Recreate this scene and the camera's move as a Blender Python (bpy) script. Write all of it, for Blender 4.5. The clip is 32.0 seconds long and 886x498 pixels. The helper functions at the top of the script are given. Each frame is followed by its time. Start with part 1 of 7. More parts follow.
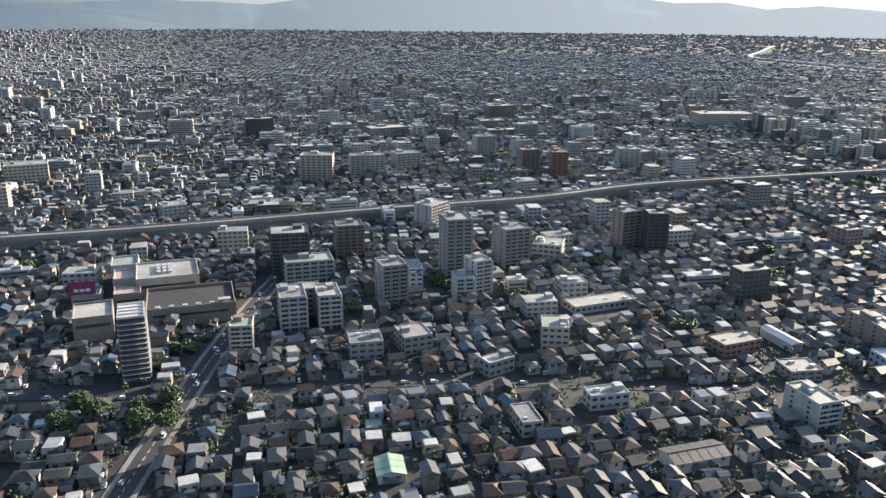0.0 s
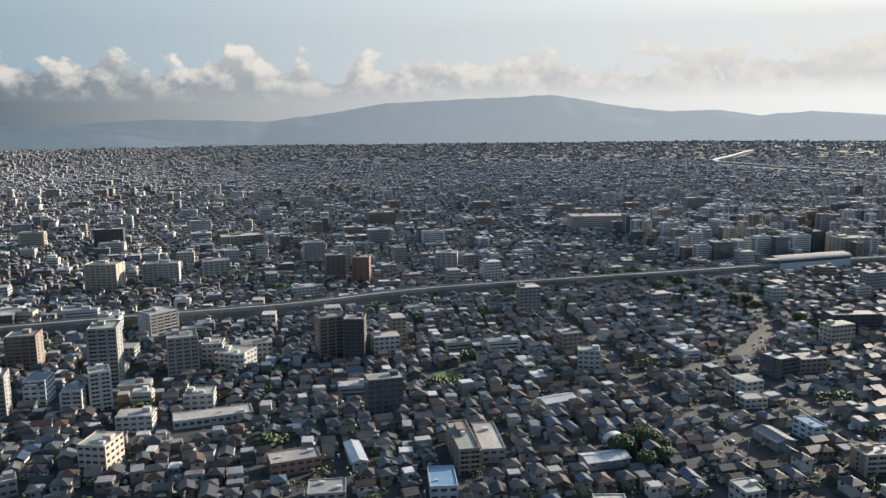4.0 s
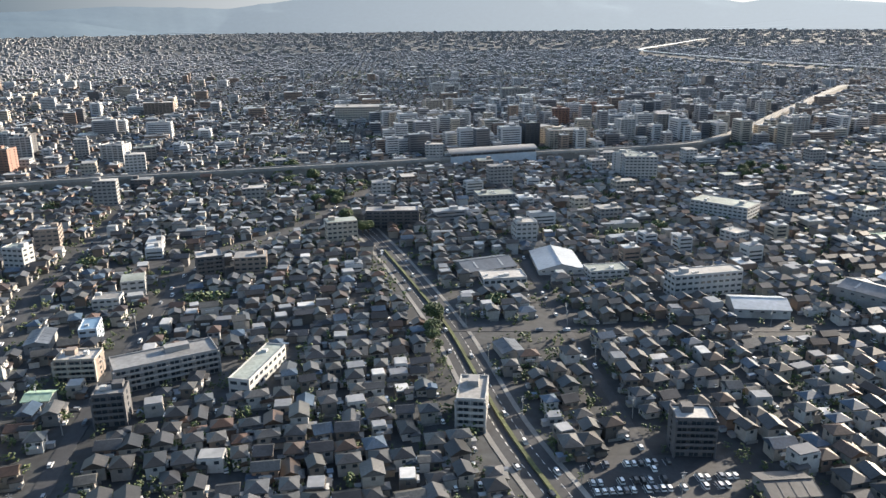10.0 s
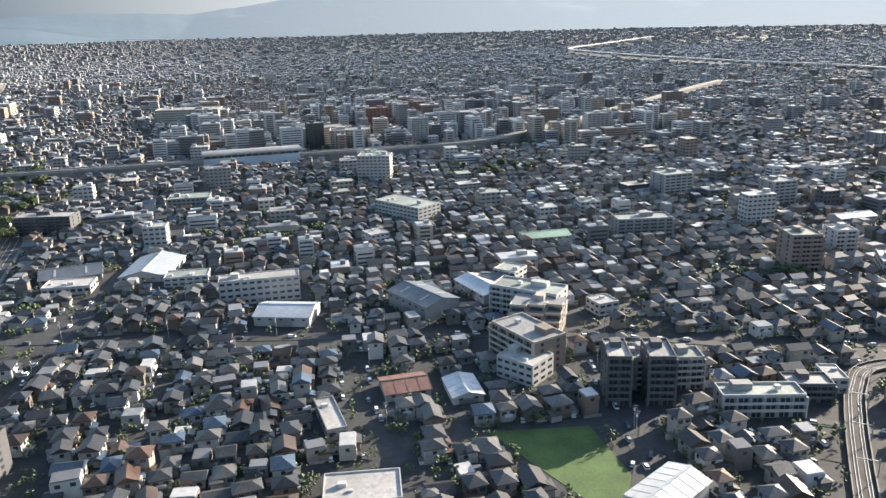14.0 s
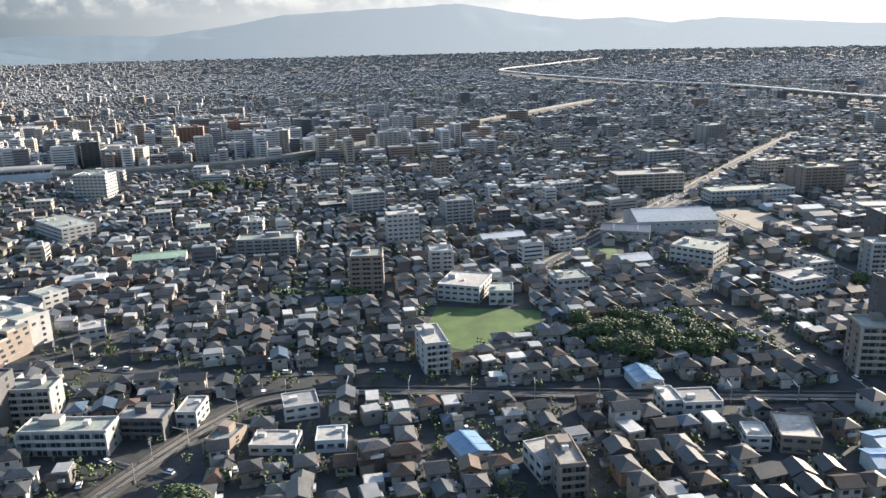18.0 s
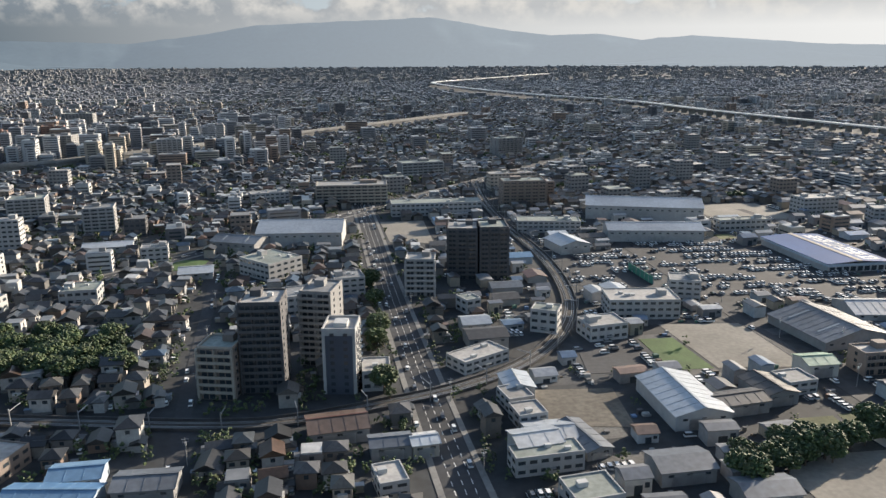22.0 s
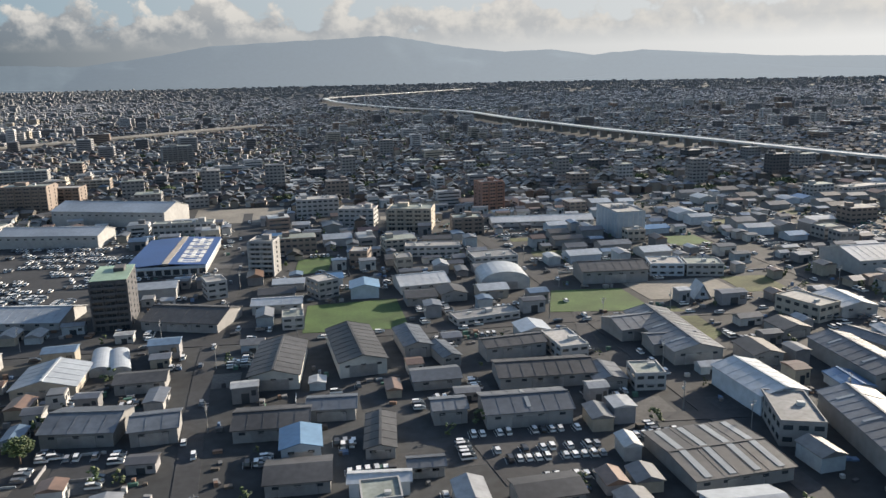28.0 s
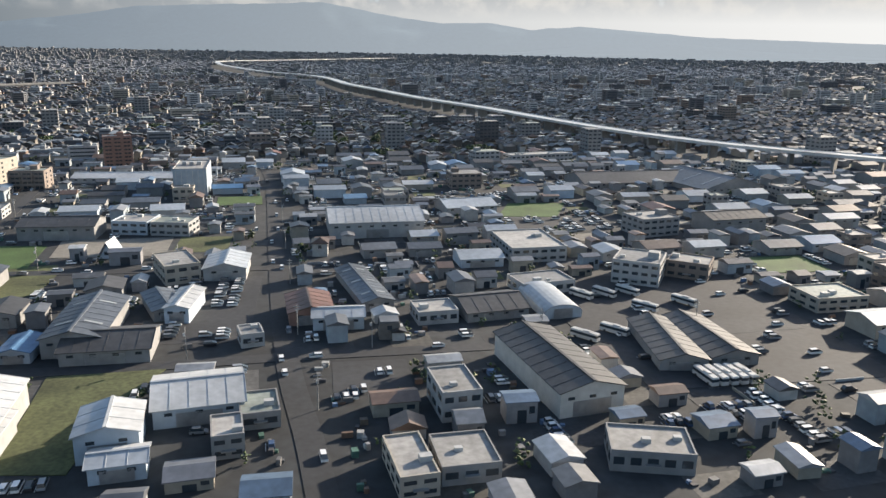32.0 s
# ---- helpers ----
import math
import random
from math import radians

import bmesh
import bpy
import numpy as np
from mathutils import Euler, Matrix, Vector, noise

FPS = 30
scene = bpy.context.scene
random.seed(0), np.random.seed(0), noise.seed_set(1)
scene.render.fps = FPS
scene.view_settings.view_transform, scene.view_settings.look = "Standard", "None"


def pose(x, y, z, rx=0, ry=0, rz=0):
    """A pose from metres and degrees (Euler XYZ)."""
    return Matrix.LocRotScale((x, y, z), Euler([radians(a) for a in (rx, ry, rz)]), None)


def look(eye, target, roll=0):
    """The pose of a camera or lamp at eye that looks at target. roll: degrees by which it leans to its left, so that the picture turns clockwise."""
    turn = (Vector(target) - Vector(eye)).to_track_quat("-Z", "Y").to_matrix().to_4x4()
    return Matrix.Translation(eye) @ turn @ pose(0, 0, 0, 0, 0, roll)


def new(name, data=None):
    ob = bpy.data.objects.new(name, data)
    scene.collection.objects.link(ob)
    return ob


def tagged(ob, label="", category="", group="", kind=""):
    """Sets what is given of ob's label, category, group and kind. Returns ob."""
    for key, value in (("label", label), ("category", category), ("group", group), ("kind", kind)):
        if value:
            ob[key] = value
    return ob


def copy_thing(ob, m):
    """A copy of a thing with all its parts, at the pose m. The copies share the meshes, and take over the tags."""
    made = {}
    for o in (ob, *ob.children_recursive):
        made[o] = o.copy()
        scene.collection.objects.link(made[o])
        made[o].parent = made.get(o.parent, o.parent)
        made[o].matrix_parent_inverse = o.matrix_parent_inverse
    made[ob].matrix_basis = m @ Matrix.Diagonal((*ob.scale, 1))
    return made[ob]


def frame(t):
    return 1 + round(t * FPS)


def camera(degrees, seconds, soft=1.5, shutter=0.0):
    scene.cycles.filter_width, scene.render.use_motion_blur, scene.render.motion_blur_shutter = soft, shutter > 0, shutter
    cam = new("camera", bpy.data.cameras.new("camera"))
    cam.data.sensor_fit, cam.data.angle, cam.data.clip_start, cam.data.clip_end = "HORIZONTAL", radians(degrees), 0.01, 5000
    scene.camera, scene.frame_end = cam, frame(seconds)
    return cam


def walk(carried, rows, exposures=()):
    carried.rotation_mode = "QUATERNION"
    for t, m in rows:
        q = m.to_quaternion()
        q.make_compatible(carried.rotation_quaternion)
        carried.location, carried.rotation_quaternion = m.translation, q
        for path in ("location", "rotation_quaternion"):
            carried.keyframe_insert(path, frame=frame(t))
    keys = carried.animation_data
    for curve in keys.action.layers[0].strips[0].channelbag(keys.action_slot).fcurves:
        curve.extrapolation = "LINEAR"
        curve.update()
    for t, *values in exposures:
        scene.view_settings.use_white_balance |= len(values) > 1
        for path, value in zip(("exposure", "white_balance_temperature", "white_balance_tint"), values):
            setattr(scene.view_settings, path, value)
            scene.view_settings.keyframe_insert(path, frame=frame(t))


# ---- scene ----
# A city seen from an airliner on its approach. One unit is about two real metres,
# which keeps the flight under the speed limit of the path; all sizes share that scale.
cam = camera(60.1, 32.0, 1.5)
PATH = [
    (0, (3.988, -0.726, 98.145), (15.00, 94.19, 68.66), 0.81),
    (0.5, (21.630, -1.024, 97.990), (31.67, 93.80, 67.88), 0.37),
    (1, (39.201, -1.386, 97.796), (48.44, 93.51, 67.65), 0.11),
    (1.5, (56.624, -1.625, 97.087), (65.41, 93.75, 68.33), 0.09),
    (2, (74.579, -1.859, 96.511), (82.87, 94.27, 70.23), -0.10),
    (2.5, (92.057, -1.712, 96.012), (100.08, 95.27, 72.97), -0.23),
    (3, (109.057, -1.477, 95.568), (117.06, 96.34, 76.41), -0.29),
    (3.5, (126.214, -0.483, 94.703), (134.38, 97.92, 78.88), -0.43),
    (5.5, (199.970, -2.318, 94.280), (206.90, 96.04, 77.64), -0.90),
    (6, (217.382, -2.254, 93.868), (224.34, 95.74, 75.21), -0.80),
    (6.5, (234.856, -2.786, 93.503), (241.97, 94.86, 73.16), -0.69),
    (7, (252.683, -3.260, 93.227), (259.93, 94.10, 71.56), -0.31),
    (7.5, (270.476, -3.339, 92.901), (277.96, 93.91, 70.85), 0.15),
    (8, (288.387, -3.205, 92.182), (295.99, 94.05, 70.18), 0.14),
    (8.5, (306.242, -2.429, 91.242), (313.80, 94.75, 68.92), 0.20),
    (9, (323.932, -1.937, 90.456), (331.40, 94.97, 66.92), 0.07),
    (9.5, (341.826, -1.326, 89.997), (349.12, 94.92, 63.85), -0.25),
    (10, (359.442, -0.504, 89.215), (366.26, 94.87, 59.92), -0.51),
    (10.5, (377.012, 0.182, 88.631), (383.61, 94.83, 57.05), -0.79),
    (11, (394.651, 0.537, 88.042), (401.19, 94.65, 54.88), -0.95),
    (11.5, (412.166, 1.095, 87.318), (418.59, 95.03, 53.63), -1.29),
    (12, (430.199, 1.602, 86.508), (436.47, 95.92, 53.88), -1.69),
    (12.5, (447.790, 1.471, 86.018), (454.25, 96.30, 54.93), -1.76),
    (13, (465.738, 1.480, 85.436), (472.65, 96.57, 55.28), -1.64),
    (13.5, (483.322, 1.517, 84.769), (490.63, 96.76, 55.17), -1.53),
    (14, (501.412, 1.990, 83.545), (509.09, 97.38, 54.53), -1.37),
    (14.5, (519.244, 2.547, 82.553), (527.39, 97.97, 53.77), -1.12),
    (16.5, (589.052, 1.149, 79.704), (598.10, 96.87, 52.21), -1.13),
    (17, (607.161, 1.739, 78.635), (616.23, 97.55, 51.48), -1.19),
    (17.5, (624.995, 1.591, 77.910), (633.94, 97.48, 50.97), -1.21),
    (18, (642.762, 1.175, 77.107), (651.49, 97.23, 50.69), -1.34),
    (18.5, (660.823, 1.176, 76.173), (669.46, 97.57, 51.00), -1.53),
    (19, (678.714, 1.119, 75.470), (687.38, 97.99, 52.21), -1.48),
    (19.5, (696.867, 0.682, 74.804), (706.01, 97.82, 52.88), -1.20),
    (20, (714.720, 0.841, 74.214), (724.12, 97.81, 51.68), -1.04),
    (20.5, (732.842, 0.186, 73.570), (742.49, 96.84, 49.78), -0.91),
    (21, (751.673, -0.232, 73.135), (761.31, 96.06, 47.94), -0.62),
    (21.5, (770.587, -0.167, 72.291), (780.22, 95.99, 46.56), -0.40),
    (22, (788.742, -0.328, 71.380), (798.38, 96.08, 46.62), -0.27),
    (22.5, (807.321, 0.618, 70.037), (817.02, 97.48, 47.13), -0.54),
    (23, (825.858, 0.382, 69.206), (835.56, 97.54, 47.62), -0.57),
    (23.5, (844.245, 0.529, 68.263), (853.99, 97.80, 47.23), -0.67),
    (24, (862.322, 0.443, 67.685), (872.12, 97.59, 46.07), -0.69),
    (24.5, (880.977, 0.521, 66.726), (890.70, 97.20, 43.07), -0.82),
    (25, (900.051, 0.509, 65.629), (909.42, 96.67, 39.86), -0.91),
    (25.5, (919.033, 1.103, 64.059), (928.13, 96.96, 37.05), -1.45),
    (27.5, (992.933, -1.060, 59.720), (1002.97, 95.43, 35.47), -1.22),
    (28, (1010.904, -0.376, 58.165), (1021.26, 96.52, 35.73), -1.18),
    (28.5, (1028.182, -0.144, 56.833), (1038.93, 97.02, 35.77), -1.12),
    (29, (1045.025, 0.707, 55.265), (1056.29, 97.90, 34.59), -0.99),
    (29.5, (1061.853, 1.158, 53.977), (1073.76, 98.16, 32.78), -0.62),
    (30, (1078.599, 0.743, 53.222), (1091.32, 97.48, 31.32), -0.05),
    (30.5, (1095.966, -1.045, 52.823), (1109.29, 95.49, 30.38), 0.30),
    (31, (1112.424, -1.948, 51.897), (1126.92, 94.26, 28.81), 0.79),
    (31.5, (1129.449, -2.101, 50.769), (1145.09, 93.60, 26.34), 1.17),
    (32, (1146.448, -2.756, 49.841), (1162.39, 92.55, 24.12), 1.05),
]
EXPOSURE = ((0.0, 1.69), (1.0, 1.69), (2.0, 1.82), (3.0, 1.37), (3.5, 1.29), (6.0, 0.94), (8.0, 1.19), (9.0, 1.34), (10.0, 1.72), (12.0, 1.94), (14.0, 1.9), (17.0, 1.84), (19.0, 1.7), (20.0, 1.44), (21.0, 1.28), (23.0, 1.08), (25.0, 0.96), (28.0, 1.08), (30.0, 1.15), (32.0, 1.21))
walk(cam, [(t, look(eye, target, roll)) for t, eye, target, roll in PATH], [(t, stops, 6320, 11) for t, stops in EXPOSURE])

# ---- world and sun ----
SUN_AZ, SUN_EL = radians(57), radians(17)
sun_way = Vector((math.sin(SUN_AZ) * math.cos(SUN_EL), math.cos(SUN_AZ) * math.cos(SUN_EL), math.sin(SUN_EL)))
world = bpy.data.worlds.new("sky")
scene.world = world
world.use_nodes = True
wn, wl = world.node_tree.nodes, world.node_tree.links
wn.clear()


def wnode(kind, **values):
    n = wn.new(kind)
    for key, value in values.items():
        n.inputs[key].default_value = value
    return n


def wmath(op, a, b=0.0, clamp=False):
    n = wn.new("ShaderNodeMath")
    n.operation, n.use_clamp = op, clamp
    for i, v in enumerate((a, b)):
        if isinstance(v, (int, float)):
            n.inputs[i].default_value = v
        else:
            wl.new(v, n.inputs[i])
    return n.outputs[0]


sky = wn.new("ShaderNodeTexSky")
sky.sky_type, sky.sun_disc = "NISHITA", False
sky.sun_elevation, sky.sun_rotation = SUN_EL, SUN_AZ
sky.air_density, sky.dust_density, sky.ozone_density = 1.2, 1.5, 1.6
way = wn.new("ShaderNodeTexCoord")
split = wn.new("ShaderNodeSeparateXYZ")
wl.new(way.outputs["Generated"], split.inputs[0])


def sky_noise(scale, detail, rough, shift=(0, 0, 0)):
    place = wn.new("ShaderNodeMapping")
    place.inputs["Scale"].default_value = (1, 1, 1.25)
    place.inputs["Location"].default_value = shift
    wl.new(way.outputs["Generated"], place.inputs[0])
    n = wnode("ShaderNodeTexNoise", Scale=scale, Detail=detail, Roughness=rough)
    wl.new(place.outputs[0], n.inputs["Vector"])
    return n.outputs["Fac"]


def tint(a, b, by):
    n = wn.new("ShaderNodeMix")
    n.data_type = "RGBA"
    for key, v in (("A", a), ("B", b), ("Factor", by)):
        if isinstance(v, tuple):
            n.inputs[key].default_value = v
        else:
            wl.new(v, n.inputs[key])
    return n.outputs["Result"]


up = split.outputs[2]
mass, puffs = sky_noise(9, 2, 0.5), sky_noise(24, 9, 0.58)
shade = sky_noise(24, 9, 0.58, (0.010, 0.005, 0.012))
# a bank of cumulus over the hills: lumps that thin out upwards
body_of = wmath("ADD", wmath("MULTIPLY", wmath("SUBTRACT", mass, 0.5), 0.9), wmath("SUBTRACT", puffs, 0.5))
cover = wmath("MULTIPLY", wmath("ADD", body_of, wmath("MULTIPLY", wmath("SUBTRACT", 0.086, up), 9.0)), 12.0, True)
foot = wmath("MULTIPLY", wmath("SUBTRACT", up, 0.030), 38.0, True)
relief = wmath("ADD", 0.42, wmath("MULTIPLY", wmath("SUBTRACT", puffs, shade), 4.2), True)
lit = wmath("ADD", wmath("MULTIPLY", relief, 0.75), wmath("MULTIPLY", wmath("SUBTRACT", up, 0.055), 9.0), True)
# the air brightens towards the sun's side
side = wn.new("ShaderNodeVectorMath")
side.operation = "DOT_PRODUCT"
side.inputs[1].default_value = sun_way
wl.new(way.outputs["Generated"], side.inputs[0])
glow = wmath("MULTIPLY", wmath("SUBTRACT", side.outputs["Value"], 0.12), 1.25, True)
air = tint((0.44, 0.56, 0.65, 1), (2.9, 2.85, 2.7, 1), glow)
cloud = tint(tint((0.60, 0.73, 0.84, 1), (2.1, 2.08, 2.0, 1), glow), (2.5, 2.38, 2.15, 1), lit)
haze = tint(air, cloud, foot)
low_sky = tint((0.95, 1.3, 1.5, 1), (2.5, 2.5, 2.4, 1), glow)
dome = wn.new("ShaderNodeVectorMath")
dome.operation = "SCALE"
dome.inputs["Scale"].default_value = 0.64
wl.new(sky.outputs[0], dome.inputs[0])
open_sky = tint(low_sky, dome.outputs[0], wmath("MULTIPLY", wmath("SUBTRACT", up, 0.12), 5.0, True))
mixed = wn.new("ShaderNodeMix")
mixed.data_type = "RGBA"
wl.new(cover, mixed.inputs["Factor"])
wl.new(open_sky, mixed.inputs["A"])
wl.new(haze, mixed.inputs["B"])
back = wnode("ShaderNodeBackground", Strength=0.14)
wl.new(mixed.outputs["Result"], back.inputs["Color"])
wl.new(back.outputs[0], wn.new("ShaderNodeOutputWorld").inputs[0])

sun = bpy.data.lights.new("sun", "SUN")
sun.energy, sun.angle, sun.color = 5.0, radians(0.6), (1.0, 0.855, 0.67)
new("sun", sun).matrix_world = look(sun_way * 100, (0, 0, 0))


# ---- materials ----
def surface(name, colours, rough=0.8, scale=0.5, bump=0.0, by="", metal=0.0, stain=0.35, spec=0.5):
    """colours: one, or several from which each object ("object") or loose piece ("island") takes one at random."""
    m = bpy.data.materials.new(name)
    m.use_nodes = True
    nodes, links = m.node_tree.nodes, m.node_tree.links
    shader = nodes["Principled BSDF"]
    shader.inputs["Roughness"].default_value = rough
    shader.inputs["Metallic"].default_value = metal
    shader.inputs["Specular IOR Level"].default_value = spec
    place = nodes.new("ShaderNodeNewGeometry")
    if by:
        ramp = nodes.new("ShaderNodeValToRGB")
        ramp.color_ramp.interpolation = "CONSTANT"
        while len(ramp.color_ramp.elements) < len(colours):
            ramp.color_ramp.elements.new(0.5)
        for i, c in enumerate(colours):
            ramp.color_ramp.elements[i].position = i / len(colours)
            ramp.color_ramp.elements[i].color = (*c, 1)
        if by == "object":
            links.new(nodes.new("ShaderNodeObjectInfo").outputs["Random"], ramp.inputs[0])
        else:
            links.new(place.outputs["Random Per Island"], ramp.inputs[0])
        colour = ramp.outputs[0]
    else:
        rgb = nodes.new("ShaderNodeRGB")
        rgb.outputs[0].default_value = (*colours[0], 1)
        colour = rgb.outputs[0]
    for size, power in ((scale * 0.12, stain), (scale * 1.7, stain * 0.7)):
        grain = nodes.new("ShaderNodeTexNoise")
        grain.inputs["Scale"].default_value, grain.inputs["Detail"].default_value = size, 5
        links.new(place.outputs["Position"], grain.inputs["Vector"])
        level = nodes.new("ShaderNodeMapRange")
        level.inputs["From Min"].default_value, level.inputs["From Max"].default_value = 0.3, 0.7
        level.inputs["To Min"].default_value, level.inputs["To Max"].default_value = 1 - power, 1 + power
        links.new(grain.outputs["Fac"], level.inputs["Value"])
        mul = nodes.new("ShaderNodeVectorMath")
        mul.operation = "SCALE"
        links.new(colour, mul.inputs[0])
        links.new(level.outputs[0], mul.inputs["Scale"])
        colour = mul.outputs[0]
    links.new(colour, shader.inputs["Base Color"])
    if bump:
        b = nodes.new("ShaderNodeBump")
        b.inputs["Strength"].default_value, b.inputs["Distance"].default_value = bump, 0.05
        links.new(grain.outputs["Fac"], b.inputs["Height"])
        links.new(b.outputs[0], shader.inputs["Normal"])
    return m


WALLS = {"white": (0.33, 0.332, 0.33), "cream": (0.34, 0.31, 0.265), "grey": (0.22, 0.22, 0.22), "dark": (0.075, 0.075, 0.08),
         "brown": (0.20, 0.165, 0.142), "brick": (0.235, 0.14, 0.11), "bluewhite": (0.38, 0.44, 0.50), "blue": (0.32, 0.37, 0.42),
         "greenroof": (0.42, 0.41, 0.38), "solar": (0.2, 0.2, 0.2), "signblue": (0.38, 0.4, 0.43), "darkgable": (0.45, 0.44, 0.41)}
wall_mats = {k: surface("wall_" + k, [c], 0.8, 0.4, 0.1, stain=0.16) for k, c in WALLS.items()}
flat_roof = surface("flat_roof_concrete", [(0.252, 0.248, 0.239), (0.176, 0.181, 0.185), (0.319, 0.311, 0.298), (0.210, 0.235, 0.214)], 0.7, 0.6, 0.2, "object", stain=0.3)
glass = surface("window_glass", [(0.035, 0.045, 0.055)], 0.12, 0.5, stain=0.1, spec=0.8)
frame_mat = surface("white_metal", [(0.44, 0.44, 0.43)], 0.5, 0.5, stain=0.15)
steel = surface("galvanised_steel", [(0.32, 0.33, 0.34)], 0.45, 0.5, metal=0.6, stain=0.2)
sheet_pale = surface("pale_metal_roof", [(0.37, 0.40, 0.43), (0.29, 0.32, 0.355), (0.44, 0.45, 0.455)], 0.45, 0.5, 0.1, "object", stain=0.2)
sheet_grey = surface("grey_metal_roof", [(0.105, 0.12, 0.14), (0.08, 0.092, 0.11), (0.13, 0.14, 0.154)], 0.5, 0.5, 0.1, "object", stain=0.3)
sheet_blue = surface("blue_metal_roof", [(0.075, 0.16, 0.29), (0.13, 0.22, 0.33)], 0.4, 0.5, 0.1, "object", stain=0.2)
sheet_dark = surface("dark_metal_roof", [(0.058, 0.058, 0.06)], 0.55, 0.5, 0.1, stain=0.35)
sheet_brown = surface("brown_metal_roof", [(0.105, 0.075, 0.06), (0.15, 0.08, 0.062)], 0.5, 0.5, 0.1, "object", stain=0.35)
sheet_green = surface("green_metal_roof", [(0.26, 0.36, 0.27)], 0.5, 0.5, 0.1, stain=0.25)
skylight_mat = surface("skylight_plastic", [(0.27, 0.285, 0.29)], 0.35, 0.5, stain=0.15)
TILES = [tuple(0.66 * c for c in tone) for tone in [(0.051, 0.053, 0.058), (0.068, 0.068, 0.071), (0.037, 0.039, 0.042), (0.078, 0.054, 0.041), (0.102, 0.101, 0.099), (0.058, 0.063, 0.071),
         (0.109, 0.068, 0.048), (0.082, 0.083, 0.085), (0.136, 0.133, 0.129), (0.054, 0.051, 0.048), (0.061, 0.095, 0.143), (0.048, 0.048, 0.051), (0.034, 0.035, 0.037), (0.088, 0.088, 0.092), (0.11, 0.108, 0.1), (0.07, 0.08, 0.088)]]
HOUSE = [(0.266, 0.259, 0.244), (0.178, 0.163, 0.141), (0.340, 0.337, 0.326), (0.126, 0.115, 0.104), (0.229, 0.215, 0.196), (0.111, 0.110, 0.107),
         (0.281, 0.259, 0.229), (0.148, 0.107, 0.085), (0.222, 0.229, 0.237), (0.089, 0.080, 0.072), (0.163, 0.155, 0.148), (0.370, 0.363, 0.351)]
house_wall = surface("house_plaster", HOUSE, 0.85, 0.8, 0.1, "object", stain=0.18)
house_roof = surface("house_roof_tile", TILES, 0.38, 1.2, 0.25, "object", stain=0.4, spec=0.4)
# distant palettes: paler roofs and closer, bluish tones put haze into the colour
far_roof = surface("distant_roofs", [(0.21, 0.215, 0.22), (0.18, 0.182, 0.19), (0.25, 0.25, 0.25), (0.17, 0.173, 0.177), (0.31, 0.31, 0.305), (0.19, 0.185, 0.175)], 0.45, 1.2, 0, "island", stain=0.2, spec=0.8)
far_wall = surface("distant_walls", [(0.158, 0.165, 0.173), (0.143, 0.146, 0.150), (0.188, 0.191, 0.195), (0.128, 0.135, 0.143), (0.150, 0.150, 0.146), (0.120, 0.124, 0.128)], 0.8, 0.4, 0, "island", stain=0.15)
town_wall = surface("town_plaster", HOUSE, 0.85, 0.8, 0.1, "island", stain=0.18)
town_roof = surface("town_roof_tile", TILES, 0.38, 1.2, 0.2, "island", stain=0.4, spec=0.4)
block_wall = surface("block_facade", [(0.377, 0.377, 0.369), (0.328, 0.295, 0.246), (0.221, 0.221, 0.230), (0.410, 0.410, 0.410), (0.221, 0.164, 0.131), (0.377, 0.385, 0.394), (0.107, 0.107, 0.115)], 0.8, 0.4, 0, "island", stain=0.15)
block_roof = surface("block_flat_roof", [(0.13, 0.13, 0.135), (0.302, 0.302, 0.298), (0.235, 0.239, 0.244), (0.403, 0.403, 0.395), (0.168, 0.172, 0.176)], 0.34, 0.4, 0, "island", stain=0.25)
asphalt = surface("asphalt", [(0.030, 0.032, 0.036)], 0.85, 0.5, 0.2, stain=0.3)
paint = surface("road_paint", [(0.66, 0.66, 0.63)], 0.7, 1.0, stain=0.3)
ground_mat = surface("town_ground", [(0.028, 0.031, 0.034)], 0.9, 0.25, 0.2, stain=0.45)
grass_mat = surface("mown_grass", [(0.052, 0.095, 0.024)], 0.9, 1.2, 0.3, stain=0.3)
rough_grass = surface("rough_grass", [(0.075, 0.085, 0.035)], 0.95, 0.9, 0.4, stain=0.45)
sand_mat = surface("sand_ground", [(0.19, 0.178, 0.155)], 0.95, 0.5, 0.2, stain=0.22)
earth_mat = surface("trodden_earth", [(0.11, 0.098, 0.08)], 0.95, 0.5, 0.3, stain=0.4)
gravel_mat = surface("ballast", [(0.045, 0.041, 0.037)], 0.95, 2.0, 0.6, stain=0.35)
paving = surface("pavement_slabs", [(0.17, 0.168, 0.16)], 0.9, 0.6, 0.2, stain=0.25)
concrete = surface("concrete", [(0.23, 0.23, 0.225)], 0.85, 0.4, 0.2, stain=0.2)
pale_deck = surface("pale_road_deck", [(0.5, 0.5, 0.49)], 0.3, 0.4, stain=0.15)
leaf_mat = surface("leaves", [(0.037, 0.063, 0.021), (0.052, 0.079, 0.024), (0.031, 0.054, 0.024), (0.063, 0.079, 0.029)], 0.75, 2.0, 0.0, "island", stain=0.4)
bark_mat = surface("bark", [(0.11, 0.08, 0.06)], 0.95, 2.0, 0.4, stain=0.3)
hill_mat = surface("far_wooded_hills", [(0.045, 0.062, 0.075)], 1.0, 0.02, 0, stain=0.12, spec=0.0)
